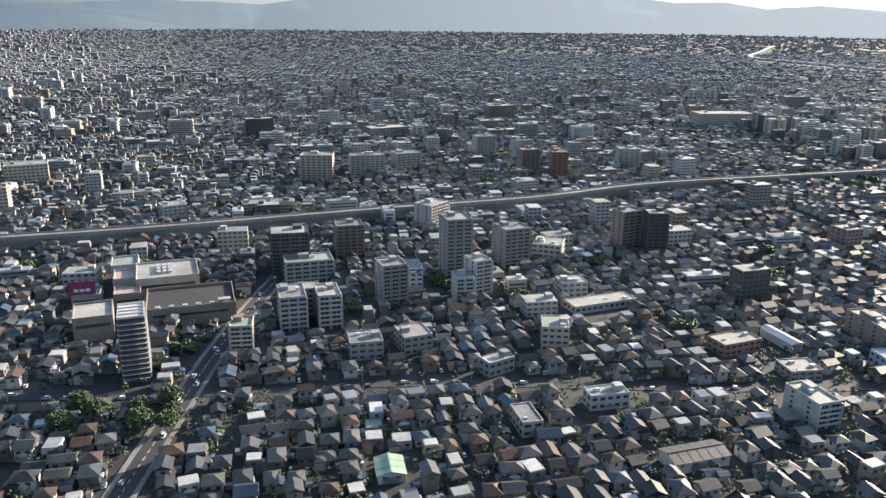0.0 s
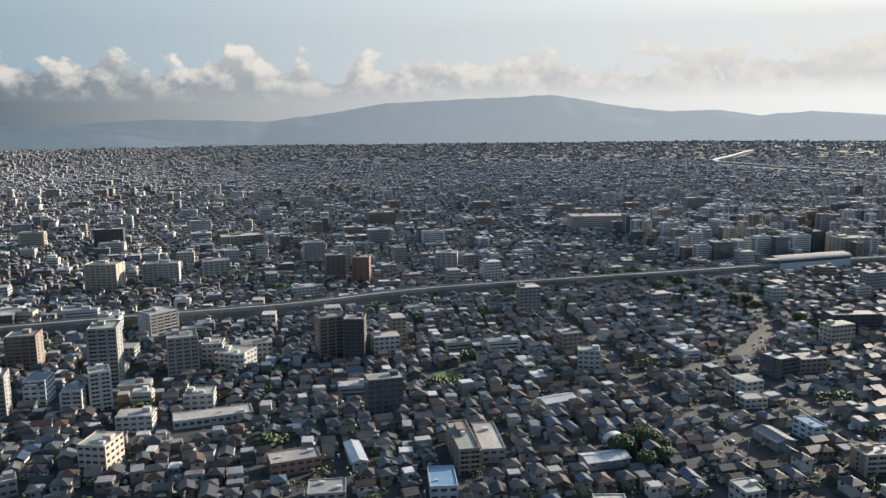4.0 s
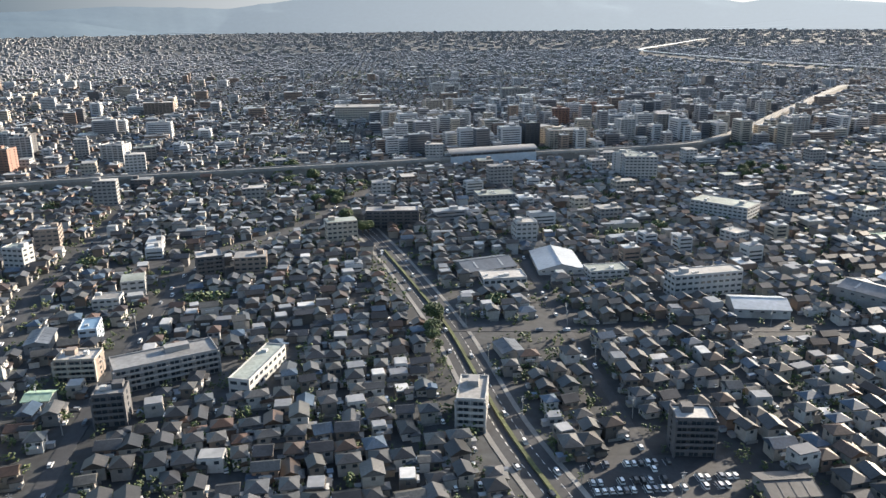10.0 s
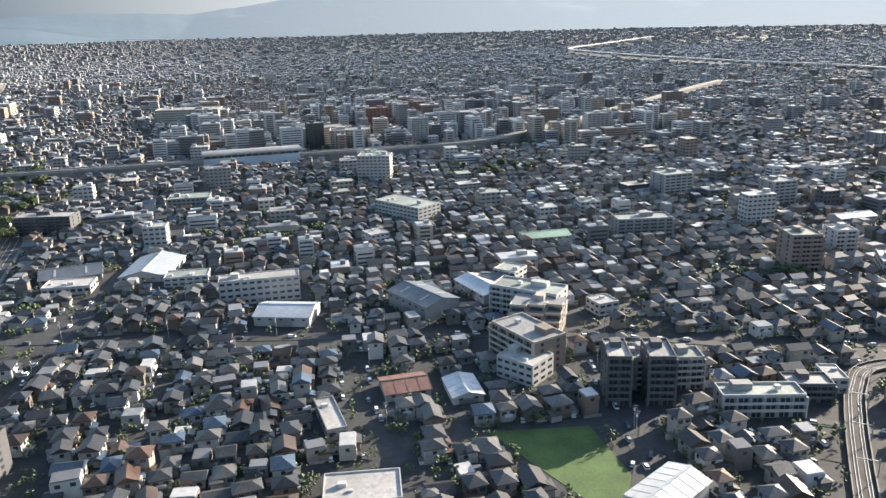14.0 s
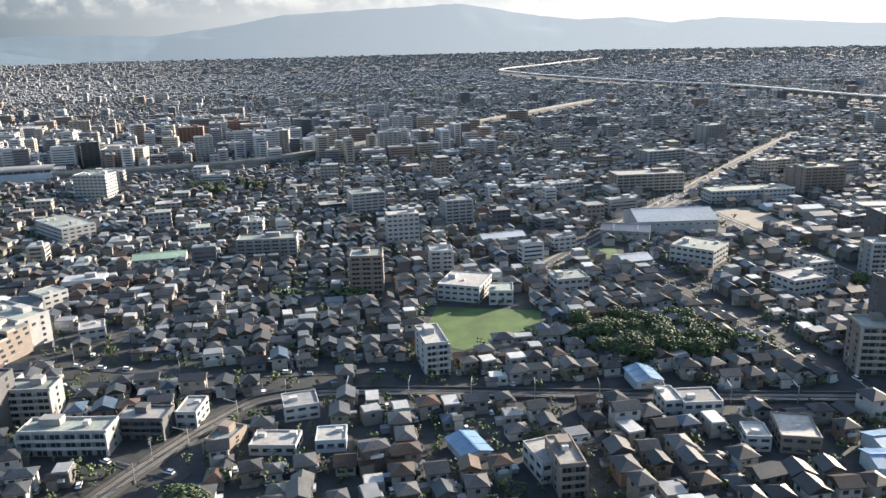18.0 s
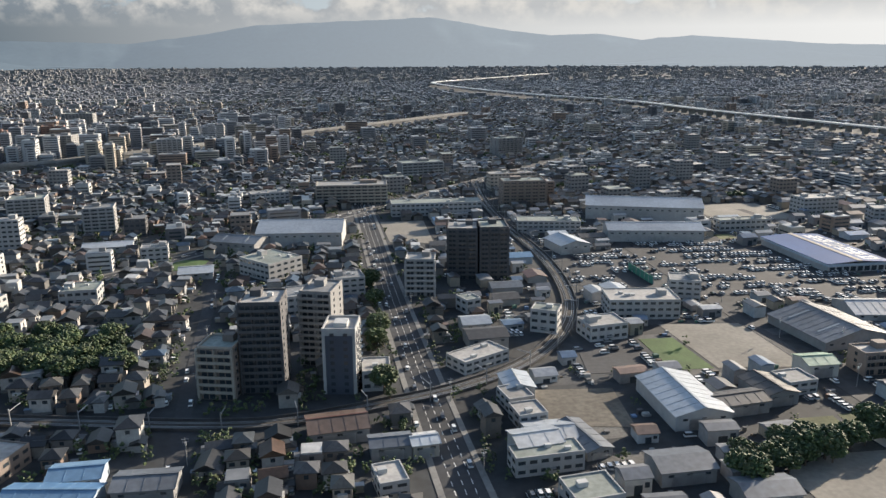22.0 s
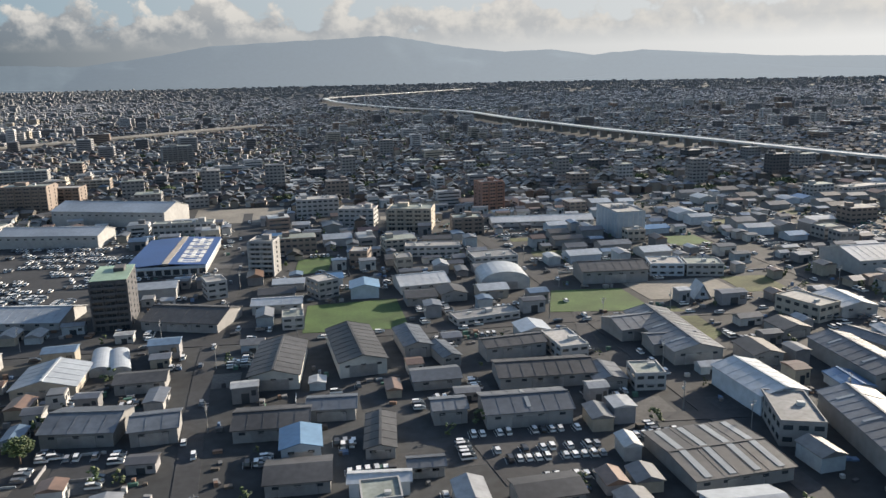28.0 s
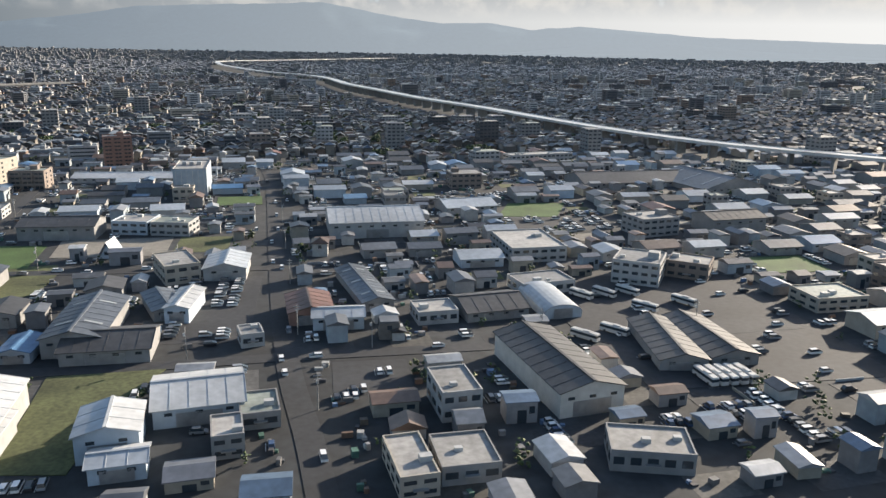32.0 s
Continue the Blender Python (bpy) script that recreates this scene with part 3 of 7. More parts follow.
# station over the viaduct
st = thing("railway_station", 424, 473.5, 0, 13, "long station hall with a pale vaulted roof on the viaduct", "station")
take_box(424, 473.0, 60, 14, 13, 2)
arc = [(-6.5 * math.cos(math.pi * i / 10), 7.6 + 2.2 * math.sin(math.pi * i / 10)) for i in range(11)]
ring = arc + [(a * .97, b - .2) for a, b in reversed(arc)]
g = Geo().solid([(-29, a, b) for a, b in ring], [(29, a, b) for a, b in ring])
part("roof", g, wall_mats["grey"], st)
part("front_wall", Geo().box(-28.5, -6.2, 0, 28.5, -5.8, 6.0), wall_mats["bluewhite"], st)
part("back_wall", Geo().box(-28.5, 5.8, 0, 28.5, 6.2, 6.0), wall_mats["bluewhite"], st)
for i in range(14):
    part("window", Geo().box(-28 + i * 4, -6.26, 6.05, -24.4 + i * 4, -6.0, 7.5), glass, st)

rail_pts = smooth(((560, 70.4), (578, 100.4), (590, 122.4), (599, 138.4), (608, 152.4), (618, 161.4), (640, 161.4), (680, 154.4), (717, 147.9), (756, 141.9), (773, 142.4), (793, 148.4), (810, 155.4), (826, 167.5), (839, 186.5), (848, 214.6), (851, 258.8), (847, 314.9), (846, 366.1), (850, 431.3)))
take_line(rail_pts, 3)
rw = structure("railway", strip(rail_pts, 1.9, 0.22), gravel_mat, "double railway track on brown ballast")
for off in (-1.2, -0.65, 0.65, 1.2):
    g = Geo()
    line = [(p[0] - off * math.sin(math.atan2(b[1] - a[1], b[0] - a[0])), p[1] + off * math.cos(math.atan2(b[1] - a[1], b[0] - a[0]))) for a, p, b in zip([rail_pts[0], *rail_pts], rail_pts, [*rail_pts[1:], rail_pts[-1]])]
    part("rail", strip(line, 0.06, 0.32), steel, rw)
for off in (-2.1, 2.1):
    line = [(p[0] - off * math.sin(math.atan2(b[1] - a[1], b[0] - a[0])), p[1] + off * math.cos(math.atan2(b[1] - a[1], b[0] - a[0]))) for a, p, b in zip([rail_pts[0], *rail_pts], rail_pts, [*rail_pts[1:], rail_pts[-1]])]
    part("side_wall", strip(line, 0.12, 0.7), sheet_dark, rw)
pole = Geo().box(-.09, -2.5, 0, .09, -2.32, 4.2).box(-.07, -2.5, 3.6, .07, 1.4, 3.75).mesh("catenary_pole", steel)
for x, y, a in along(rail_pts, 14):
    part("catenary_pole", pole, steel, rw, at=(x, y, 0)).rotation_euler.z = a

# ---- buildings with names of their own ----
FLOOR = 1.55
WORDS = {"white": "white", "cream": "cream", "grey": "grey", "dark": "dark", "brown": "brown", "brick": "red-brown", "bluewhite": "pale blue", "blue": "blue-roofed", "greenroof": "green-roofed",
         "solar": "dark-roofed", "signblue": "blue-roofed", "darkgable": "dark-roofed"}
rng = random.Random(5)


def parapet(w, d, h, t=0.25, up=0.5):
    x, y = w / 2, d / 2
    return Geo().box(-x, -y, h, x, -y + t, h + up).box(-x, y - t, h, x, y, h + up).box(-x, -y + t, h, -x + t, y - t, h + up).box(x - t, -y + t, h, x, y - t, h + up)


def apartments(x, y, w, d, h, turn, tone):
    """A block of flats with a balcony and a row of windows on each floor."""
    take_box(x, y, w, d, turn)
    n = max(3, round(h / FLOOR))
    fl = h / n
    ob = thing("apartment_building", x, y, 0, turn, f"{WORDS[tone]} apartment block of {n} floors with balconies", "apartment building")
    wall = wall_mats[tone]
    light = wall_mats["white" if tone == "grey" else "cream"] if tone in ("grey", "brown") and h < 12 and rng.random() < 0.45 else wall
    part("wall", Geo().box(-w / 2, -d / 2, 0, w / 2, d / 2, h), wall, ob)
    part("roof", Geo().box(-w / 2 + .25, -d / 2 + .25, h + .004, w / 2 - .25, d / 2 - .25, h + .06), flat_roof, ob)
    part("parapet", parapet(w, d, h), light, ob)
    a, b = max(1.2, w * 0.12), max(1.2, d * 0.14)
    cx, cy = (rng.random() - .5) * w * .5, d * .18
    part("stair_house", Geo().box(cx - a, cy - b, h + .06, cx + a, cy + b, h + 1.5), wall, ob)
    if rng.random() < .5:
        part("water_tank", Geo().box(-cx - .6, -.6, h + .3, -cx + .6, .6, h + 1.2), frame_mat, ob)
    bays = max(2, round(w / 3.2))
    bw = w / bays
    bal, win = Geo(), Geo()
    bal.box(-w / 2 + .15, -d / 2 - .75, 0, w / 2 - .15, -d / 2 - .004, .12)
    bal.box(-w / 2 + .15, -d / 2 - .75, .12, w / 2 - .15, -d / 2 - .65, .68)
    for i in range(bays + 1):
        xx = min(max(-w / 2 + i * bw, -w / 2 + .2), w / 2 - .2)
        bal.box(xx - .06, -d / 2 - .65, .12, xx + .06, -d / 2 - .004, fl - .05)
    for i in range(bays):
        x0 = -w / 2 + i * bw
        win.box(x0 + bw * .18, -d / 2 - .04, .15, x0 + bw * .48, -d / 2 + .1, fl * .78).box(x0 + bw * .54, -d / 2 - .04, .15, x0 + bw * .84, -d / 2 + .1, fl * .78)
    for s in (-1, 1):
        for i in range(max(1, round(d / 5))):
            yy = -d / 2 + (i + .5) * d / max(1, round(d / 5))
            win.box(s * w / 2 - .05, yy - .45, fl * .3, s * w / 2 + .05, yy + .45, fl * .78)
    if y > 250:
        for geo, mat, nm, first in ((bal, light, "balcony_front", 1), (win, glass, "glazing", 0)):
            stack = Geo()
            for k in range(first, n):
                m = len(stack.v)
                stack.v += [(p[0], p[1], p[2] + k * fl) for p in geo.v]
                stack.f += [tuple(i + m for i in f) for f in geo.f]
            tagged(part(nm, stack, mat, ob), kind="stuff")
    else:
        bal, win = bal.mesh("balcony", light), win.mesh("glazing", glass)
        for k in range(n):
            if k:
                part("balcony", bal, light, ob, at=(0, 0, k * fl))
            tagged(part("glazing", win, glass, ob, at=(0, 0, k * fl)), kind="stuff")
    for s in (-1, 1):
        part("corner_pier", Geo().box(s * w / 2 - .2, -d / 2 - .8, 0, s * w / 2 + .2, -d / 2 - .004, h), light, ob)
    return ob


def office(x, y, w, d, h, turn, tone, lite=False):
    """A flat-roofed building with separate windows on each floor and plant on its roof."""
    take_box(x, y, w, d, turn)
    n = max(1, round(h / 1.8))
    fl = h / n
    ob = thing("office_building", x, y, 0, turn, f"{WORDS[tone]} flat-roofed building of {n} floors", "building")
    wall = wall_mats[tone]
    part("wall", Geo().box(-w / 2, -d / 2, 0, w / 2, d / 2, h), wall, ob)
    part("roof", Geo().box(-w / 2 + .22, -d / 2 + .22, h + .004, w / 2 - .22, d / 2 - .22, h + .05), sheet_blue if tone == "blue" else flat_roof, ob)
    if not lite:
        part("parapet", parapet(w, d, h, .22, .32), wall, ob)
    for i in range(0 if lite else 1 + (w > 9) + (w > 14)):
        a, b = rng.uniform(-.38, .38) * w, rng.uniform(-.3, .3) * d
        s = rng.uniform(.4, .9)
        part("roof_unit", Geo().box(a - s, b - s * .7, h + .05, a + s, b + s * .7, h + .05 + s), frame_mat, ob)
    if h > 4 and w > 8:
        a = rng.choice((-1, 1)) * w * .3
        part("stair_house", Geo().box(a - 1.2, -1, h + .05, a + 1.2, 1.4, h + 1.5), wall, ob)
    win = Geo()
    bays = max(2, round(w / 2.2))
    for i in range(bays):
        x0 = -w / 2 + (i + .5) * w / bays
        win.box(x0 - w / bays * .32, -d / 2 - .04, fl * .38, x0 + w / bays * .32, -d / 2 + .1, fl * .76)
    bays = max(2, round(d / 2.6))
    for i in range(bays):
        y0 = -d / 2 + (i + .5) * d / bays
        for s in (-1, 1):
            win.box(s * w / 2 - .05, y0 - d / bays * .28, fl * .38, s * w / 2 + .05, y0 + d / bays * .28, fl * .76)
    if y > 230 and n > 1:
        base_v, base_f = list(win.v), list(win.f)
        for k in range(1, n):
            m = len(win.v)
            win.v += [(p[0], p[1], p[2] + k * fl) for p in base_v]
            win.f += [tuple(i + m for i in f) for f in base_f]
        n = 1
    win = win.mesh("glazing", glass)
    for k in range(n):
        tagged(part("glazing", win, glass, ob, at=(0, 0, k * fl)), kind="stuff")
    if not lite:
        part("entrance", Geo().box(-.9, -d / 2 - .5, 1.15, .9, -d / 2 - .004, 1.3), steel, ob)
    return ob


def shed(x, y, w, d, h, turn, tone, plain=False):
    """A works hall or store with a low ridged sheet roof, seams, a shutter and windows."""
    take_box(x, y, w, d, turn)
    roof = {"white": sheet_pale, "cream": sheet_pale, "bluewhite": sheet_pale, "grey": sheet_grey, "dark": sheet_dark, "darkgable": sheet_dark, "solar": sheet_dark, "brown": sheet_brown, "brick": sheet_brown,
            "blue": sheet_blue, "signblue": sign_blue, "greenroof": sheet_green}[tone]
    body = wall_mats[tone if tone not in ("dark", "brown") else "grey"]
    ob = thing("shed", x, y, 0, turn, f"{WORDS[tone]} works shed with a ridged sheet-metal roof", "shed")
    eave, rise = h * .86, max(.5, min(w, d) * (.13 if tone != "solar" else .03))
    ridge_y = d > w
    X, Y, o = w / 2, d / 2, .35
    flip = (lambda p: (p[1], p[0], p[2])) if ridge_y else (lambda p: p)
    A, B = (Y, X) if ridge_y else (X, Y)
    g = Geo()
    low = [(-A, -B), (A, -B), (A, B), (-A, B)]
    g.box(-X, -Y, 0, X, Y, eave)
    for s in (-1, 1):
        tri = [(s * A, -B, eave), (s * A, B, eave), (s * A, 0, eave + rise)]
        inner = [(s * (A - .2), p[1], p[2]) for p in tri]
        g.solid([flip(p) for p in tri], [flip(p) for p in inner])
    part("wall", g, body, ob)
    for s in (-1, 1):
        slope = rise / B
        g = Geo()
        e, r = (-A - o, s * (B + o), eave - o * slope + .03), (-A - o, 0, eave + rise + .03)
        ring = [e, r, (r[0], r[1], r[2] + .12), (e[0], e[1], e[2] + .12)]
        g.solid([flip(p) for p in ring], [flip((A + o, p[1], p[2])) for p in ring])
        slab = part("roof_slope", g, roof, ob)
        g = Geo()
        k = max(3, int(A * 2 / 2.2))
        for i in range(k + 1):
            xx = -A - o + (2 * A + 2 * o) * i / k
            ring = [(p[0], p[1], p[2] + .125) for p in (e, r)]
            g.solid([flip((xx - .03, p[1], p[2])) for p in ring] + [flip((xx + .03, p[1], p[2])) for p in reversed(ring)],
                    [flip((xx - .03, p[1], p[2] + .04)) for p in ring] + [flip((xx + .03, p[1], p[2] + .04)) for p in reversed(ring)])
        if y < (0 if plain else 210):
            tagged(part("seams", g, roof, slab), kind="stuff")
        if not plain and y < 300 and (tone == "solar" or tone == "grey" and A > 7):
            m = max(1, int(A / 4)) if tone != "solar" else 4
            for i in range(m):
                xx = -A + (i + .5) * 2 * A / m
                y0, y1 = (s * B * .2, s * B * .8) if tone != "solar" else (s * B * .03, s * B * .97)
                z0, z1 = eave + rise - abs(y0) * slope + .16, eave + rise - abs(y1) * slope + .16
                hw = .35 if tone != "solar" else .55
                q = [(xx - hw, y0, z0), (xx + hw, y0, z0), (xx + hw, y1, z1), (xx - hw, y1, z1)]
                part("skylight", Geo().solid([flip(p) for p in q], [flip((p[0], p[1], p[2] + .08)) for p in q]), skylight_mat, slab)
    if not plain:
        part("ridge_cap", Geo().box(*((-A - o, -.22, eave + rise + .1, A + o, .22, eave + rise + .26) if not ridge_y else (-.22, -A - o, eave + rise + .1, .22, A + o, eave + rise + .26))), roof, ob)
    if plain and y > 200:
        return ob
    sh = min(w * .3, 3)
    part("shutter", Geo().box(-sh, -Y - .05, 0, sh, -Y + .1, min(eave * .75, 2.4)), steel, ob)
    k = max(2, int(w / 3))
    for s, z in ((-1, eave * .8),):
        g = Geo()
        for i in range(k):
            xx = -X + (i + .5) * w / k
            g.box(xx - .5, s * Y - .05, z - .45, xx + .5, s * Y + .05, z)
        tagged(part("glazing", g, glass, ob), kind="stuff")
    return ob


def arched_hall(x, y, w, d, h, turn, tone):
    """A store with a barrel roof."""
    take_box(x, y, w, d, turn)
    ob = thing("arched_hall", x, y, 0, turn, f"{WORDS[tone]} hall with a barrel-vaulted metal roof", "shed")
    wall, rise = h * .55, max(w * .22, h * .45)
    g = Geo().box(-w / 2, -d / 2, 0, w / 2, d / 2, wall)
    part("wall", g, wall_mats[tone], ob)
    arc = [(-w / 2 * 1.02 * math.cos(math.pi * i / 12), wall + rise * math.sin(math.pi * i / 12)) for i in range(13)]
    ring = arc + [(a * .97, b - .12) for a, b in reversed(arc)]
    g = Geo().solid([(a, -d / 2 - .2, b) for a, b in ring], [(a, d / 2 + .2, b) for a, b in ring])
    part("vault", g, sheet_pale, ob)
    for s in (-1, 1):
        g = Geo().solid([(a * .96, s * d / 2 - .06, b - .1) for a, b in arc], [(a * .96, s * d / 2 + .06, b - .1) for a, b in arc])
        part("gable_end", g, wall_mats[tone], ob)
    part("shutter", Geo().box(-w * .25, -d / 2 - .12, 0, w * .25, -d / 2 - .07, min(2.2, wall + rise * .5)), steel, ob)
    return ob


apartments(0.2, 310.5, 11.3, 10.0, 13.5, 8, "brown")
apartments(15.2, 253.1, 8.8, 10.0, 14.9, 15, "grey")
office(23.3, 268.1, 7.4, 10.0, 9.0, 5, "bluewhite")
apartments(40.8, 254.3, 6.5, 8.0, 9.1, 5, "white")
apartments(47.0, 259.8, 6.8, 8.0, 13.4, 23, "white")
apartments(66.1, 295.1, 11.3, 12.0, 15.5, 16, "grey")
apartments(41.6, 283.2, 10.0, 12.0, 22.9, 9, "grey")
apartments(39.5, 356.8, 14.1, 10.0, 10.7, 47, "white")
office(84.6, 304.0, 11.9, 12.0, 6.0, -24, "white")
office(88.2, 243.4, 24.8, 8.0, 2.6, 15, "white")
office(81.2, 256.4, 9.9, 8.0, 5.6, 5, "white")
apartments(132.6, 308.9, 8.5, 10.0, 17.0, -5, "dark")
apartments(-19.2, 460.0, 18.8, 12.0, 16.1, -5, "cream")
apartments(118.7, 521.3, 12.5, 10.0, 14.6, 18, "white")
apartments(131.7, 469.7, 10.3, 10.0, 15.1, -5, "brick")
apartments(202.4, 508.8, 11.8, 10.0, 8.4, 17, "grey")
office(100.2, 427.0, 13.4, 10.0, 6.4, 15, "white")
apartments(36.5, 500.8, 16.9, 12.0, 9.8, 16, "white")
apartments(12.1, 491.0, 7.7, 12.0, 10.0, -5, "dark")
office(63.7, 212.3, 8.3, 9.8, 7.8, -11, "cream")
office(20.1, 214.3, 9.0, 10.0, 5.6, 16, "grey")
office(5.5, 210.9, 9.9, 9.0, 5.5, 6, "grey")
apartments(146.8, 159.6, 8.5, 10.0, 9.2, 8, "dark")
apartments(-73.1, 627.8, 21.6, 12.0, 15.5, 13, "dark")
office(-185.3, 725.7, 15.9, 10.0, 9.0, 25, "grey")
apartments(-22.4, 290.4, 14.4, 12.0, 16.7, 6, "dark")
apartments(-15.0, 280.4, 18.0, 10.0, 8.3, 11, "grey")
apartments(-31.2, 217.7, 6.6, 8.0, 8.6, 3, "brown")
office(-86.7, 378.7, 11.2, 10.0, 6.4, 27, "white")
office(-187.0, 463.5, 22.7, 14.0, 11.2, 19, "cream")
apartments(121.6, 314.1, 10.3, 8.0, 16.5, 19, "brown")
arched_hall(213.1, 208.2, 6.5, 8.0, 3.9, 19, "white")
office(118.5, 205.1, 14.0, 8.0, 3.7, 16, "brick")
office(74.4, 311.3, 8.2, 9.0, 7.9, 4, "white")
office(341.3, 680.0, 52.2, 22.0, 13.4, -1, "cream")
apartments(144.6, 751.0, 26.2, 14.0, 11.8, 11, "brown")
apartments(29.2, 634.0, 32.4, 16.0, 7.6, 19, "brown")
apartments(95.9, 544.8, 14.5, 10.0, 13.8, 12, "white")
apartments(118.1, 528.2, 11.1, 10.0, 15.4, -9, "dark")
apartments(114.5, 481.9, 12.3, 10.0, 14.8, 11, "brown")
apartments(187.3, 498.5, 14.1, 12.0, 12.1, -8, "white")
apartments(10.2, 471.8, 20.9, 10.0, 13.6, 7, "white")
apartments(300.5, 184.9, 25.5, 9.0, 6.1, 25, "grey")
office(324.6, 182.3, 5.5, 21.5, 4.4, -17, "white")
office(223.0, 278.8, 8.4, 6.0, 9.3, -14, "white")
office(272.7, 210.4, 5.0, 9.0, 5.0, 10, "blue")
office(222.0, 307.5, 9.2, 9.0, 8.7, 12, "brown")
office(425.8, 486.2, 56.9, 14.0, 5.4, 20, "white")
office(209.6, 160.6, 11.4, 10.0, 4.0, 14, "white")
office(263.4, 157.1, 13.3, 10.0, 4.0, 16, "white")
apartments(293.8, 268.4, 9.3, 10.0, 7.4, 17, "dark")
shed(420.4, 266.0, 16.1, 23.1, 2.2, -2, "white")
office(435.3, 252.3, 14.2, 8.0, 3.0, 5, "white")
office(462.3, 231.9, 24.4, 7.0, 7.7, 8, "white")
shed(472.5, 214.0, 16.3, 12.0, 3.4, -11, "white")
office(398.0, 249.4, 15.2, 9.0, 2.6, 4, "white")
shed(393.3, 263.9, 19.6, 14.0, 2.4, 17, "grey")
office(498.9, 411.4, 17.3, 12.0, 13.7, -9, "white")
office(411.3, 364.2, 18.9, 12.0, 5.4, 6, "grey")
apartments(360.7, 328.3, 23.2, 10.0, 7.4, -3, "dark")
office(414.0, 296.1, 8.6, 7.0, 9.1, 4, "white")
shed(434.3, 122.4, 9.4, 8.0, 2.2, -0, "dark")
shed(390.9, 190.8, 6.1, 8.0, 2.2, 11, "grey")
shed(537.5, 232.5, 10.2, 9.0, 3.9, -7, "grey")
office(488.2, 151.2, 4.3, 14.6, 2.5, 15, "grey")
apartments(536.4, 177.4, 17.0, 10.0, 8.4, -62, "brown")
apartments(552.2, 155.8, 5.2, 10.0, 11.5, -8, "dark")
apartments(561.4, 154.5, 5.9, 10.0, 11.5, -8, "dark")
shed(518.1, 161.2, 7.1, 10.2, 2.2, 8, "white")
shed(504.7, 164.4, 10.5, 9.0, 2.2, 10, "brown")
office(495.6, 121.3, 13.9, 9.2, 3.8, 1, "white")
shed(531.7, 226.7, 17.7, 10.0, 3.5, -66, "white")
office(541.9, 235.6, 8.0, 8.0, 5.2, -39, "white")
shed(512.3, 216.0, 19.1, 12.0, 5.5, -57, "grey")
office(512.5, 330.1, 26.8, 14.0, 6.4, -47, "white")
apartments(458.2, 527.9, 10.7, 10.0, 16.9, 15, "dark")
apartments(482.4, 519.7, 26.6, 14.0, 13.0, 1, "cream")
apartments(500.3, 634.1, 18.9, 10.0, 13.9, 6, "brick")
apartments(532.4, 666.4, 17.0, 10.0, 14.6, 12, "brick")
apartments(529.0, 538.3, 11.9, 9.0, 16.7, 14, "white")
apartments(572.6, 568.1, 22.9, 14.0, 16.4, -0, "grey")
apartments(436.3, 572.5, 15.1, 10.0, 13.3, 8, "grey")
apartments(399.4, 678.1, 15.7, 10.0, 17.4, 15, "cream")
apartments(497.3, 827.6, 30.0, 14.0, 13.2, 3, "grey")
shed(548.5, 113.3, 8.1, 14.0, 5.2, -52, "white")
office(534.0, 168.6, 10.4, 9.0, 5.3, -45, "white")
office(625.0, 153.8, 7.4, 7.0, 3.2, 11, "white")
apartments(674.5, 120.3, 4.7, 10.1, 6.2, 2, "brown")
apartments(542.8, 208.5, 20.4, 9.0, 8.3, -34, "white")
shed(510.4, 225.3, 11.3, 10.0, 3.8, 29, "grey")
office(564.2, 206.9, 6.7, 7.0, 3.6, 18, "white")
office(498.5, 288.4, 7.8, 8.0, 4.7, 26, "white")
apartments(655.2, 175.0, 5.7, 12.5, 7.8, 8, "white")
office(708.5, 142.1, 8.2, 6.7, 3.9, -3, "white")
office(702.7, 143.9, 3.7, 7.0, 3.8, -1, "white")
apartments(639.8, 236.4, 10.2, 10.0, 12.3, -3, "brown")
apartments(664.8, 253.6, 7.9, 8.0, 7.8, -0, "white")
office(669.9, 226.8, 13.4, 14.2, 5.0, -24, "white")
office(680.0, 219.2, 7.2, 8.0, 4.3, -10, "white")
shed(563.3, 282.6, 18.5, 9.0, 2.7, 8, "greenroof")
apartments(602.6, 284.6, 21.9, 9.0, 7.0, -0, "grey")
office(591.5, 322.7, 9.1, 8.0, 5.3, 1, "white")
shed(691.9, 288.9, 17.2, 8.0, 2.9, 10, "white")
shed(740.9, 285.2, 18.4, 12.0, 4.9, -22, "grey")
shed(763.1, 297.2, 32.2, 22.0, 6.6, -3, "white")
office(756.0, 251.4, 15.5, 14.0, 5.7, -45, "white")
shed(731.7, 250.8, 10.7, 9.0, 2.6, 8, "white")
office(703.0, 228.0, 10.7, 9.0, 4.3, 6, "white")
office(712.4, 274.9, 9.2, 7.0, 4.9, 10, "white")
apartments(639.2, 350.1, 15.1, 12.0, 10.3, 13, "grey")
apartments(678.1, 324.1, 11.9, 10.0, 10.5, 11, "grey")
apartments(656.0, 539.9, 16.1, 10.0, 15.6, 7, "white")
apartments(627.9, 681.5, 23.4, 12.0, 13.1, 19, "cream")
apartments(497.3, 430.0, 13.2, 10.0, 12.1, 28, "white")
apartments(462.8, 541.0, 30.1, 14.0, 12.3, 23, "cream")
apartments(781.3, 375.7, 34.3, 14.0, 9.4, 0, "brown")
shed(658.8, 132.4, 5.8, 8.0, 2.2, 18, "blue")
office(672.3, 124.5, 6.1, 8.3, 4.1, 13, "white")
apartments(765.5, 161.4, 8.9, 10.0, 20.2, -3, "dark")
apartments(777.2, 175.2, 7.6, 10.0, 17.9, -14, "grey")
apartments(756.7, 157.9, 7.7, 8.0, 11.6, -12, "brown")
office(789.6, 158.6, 6.3, 8.0, 4.5, 1, "white")
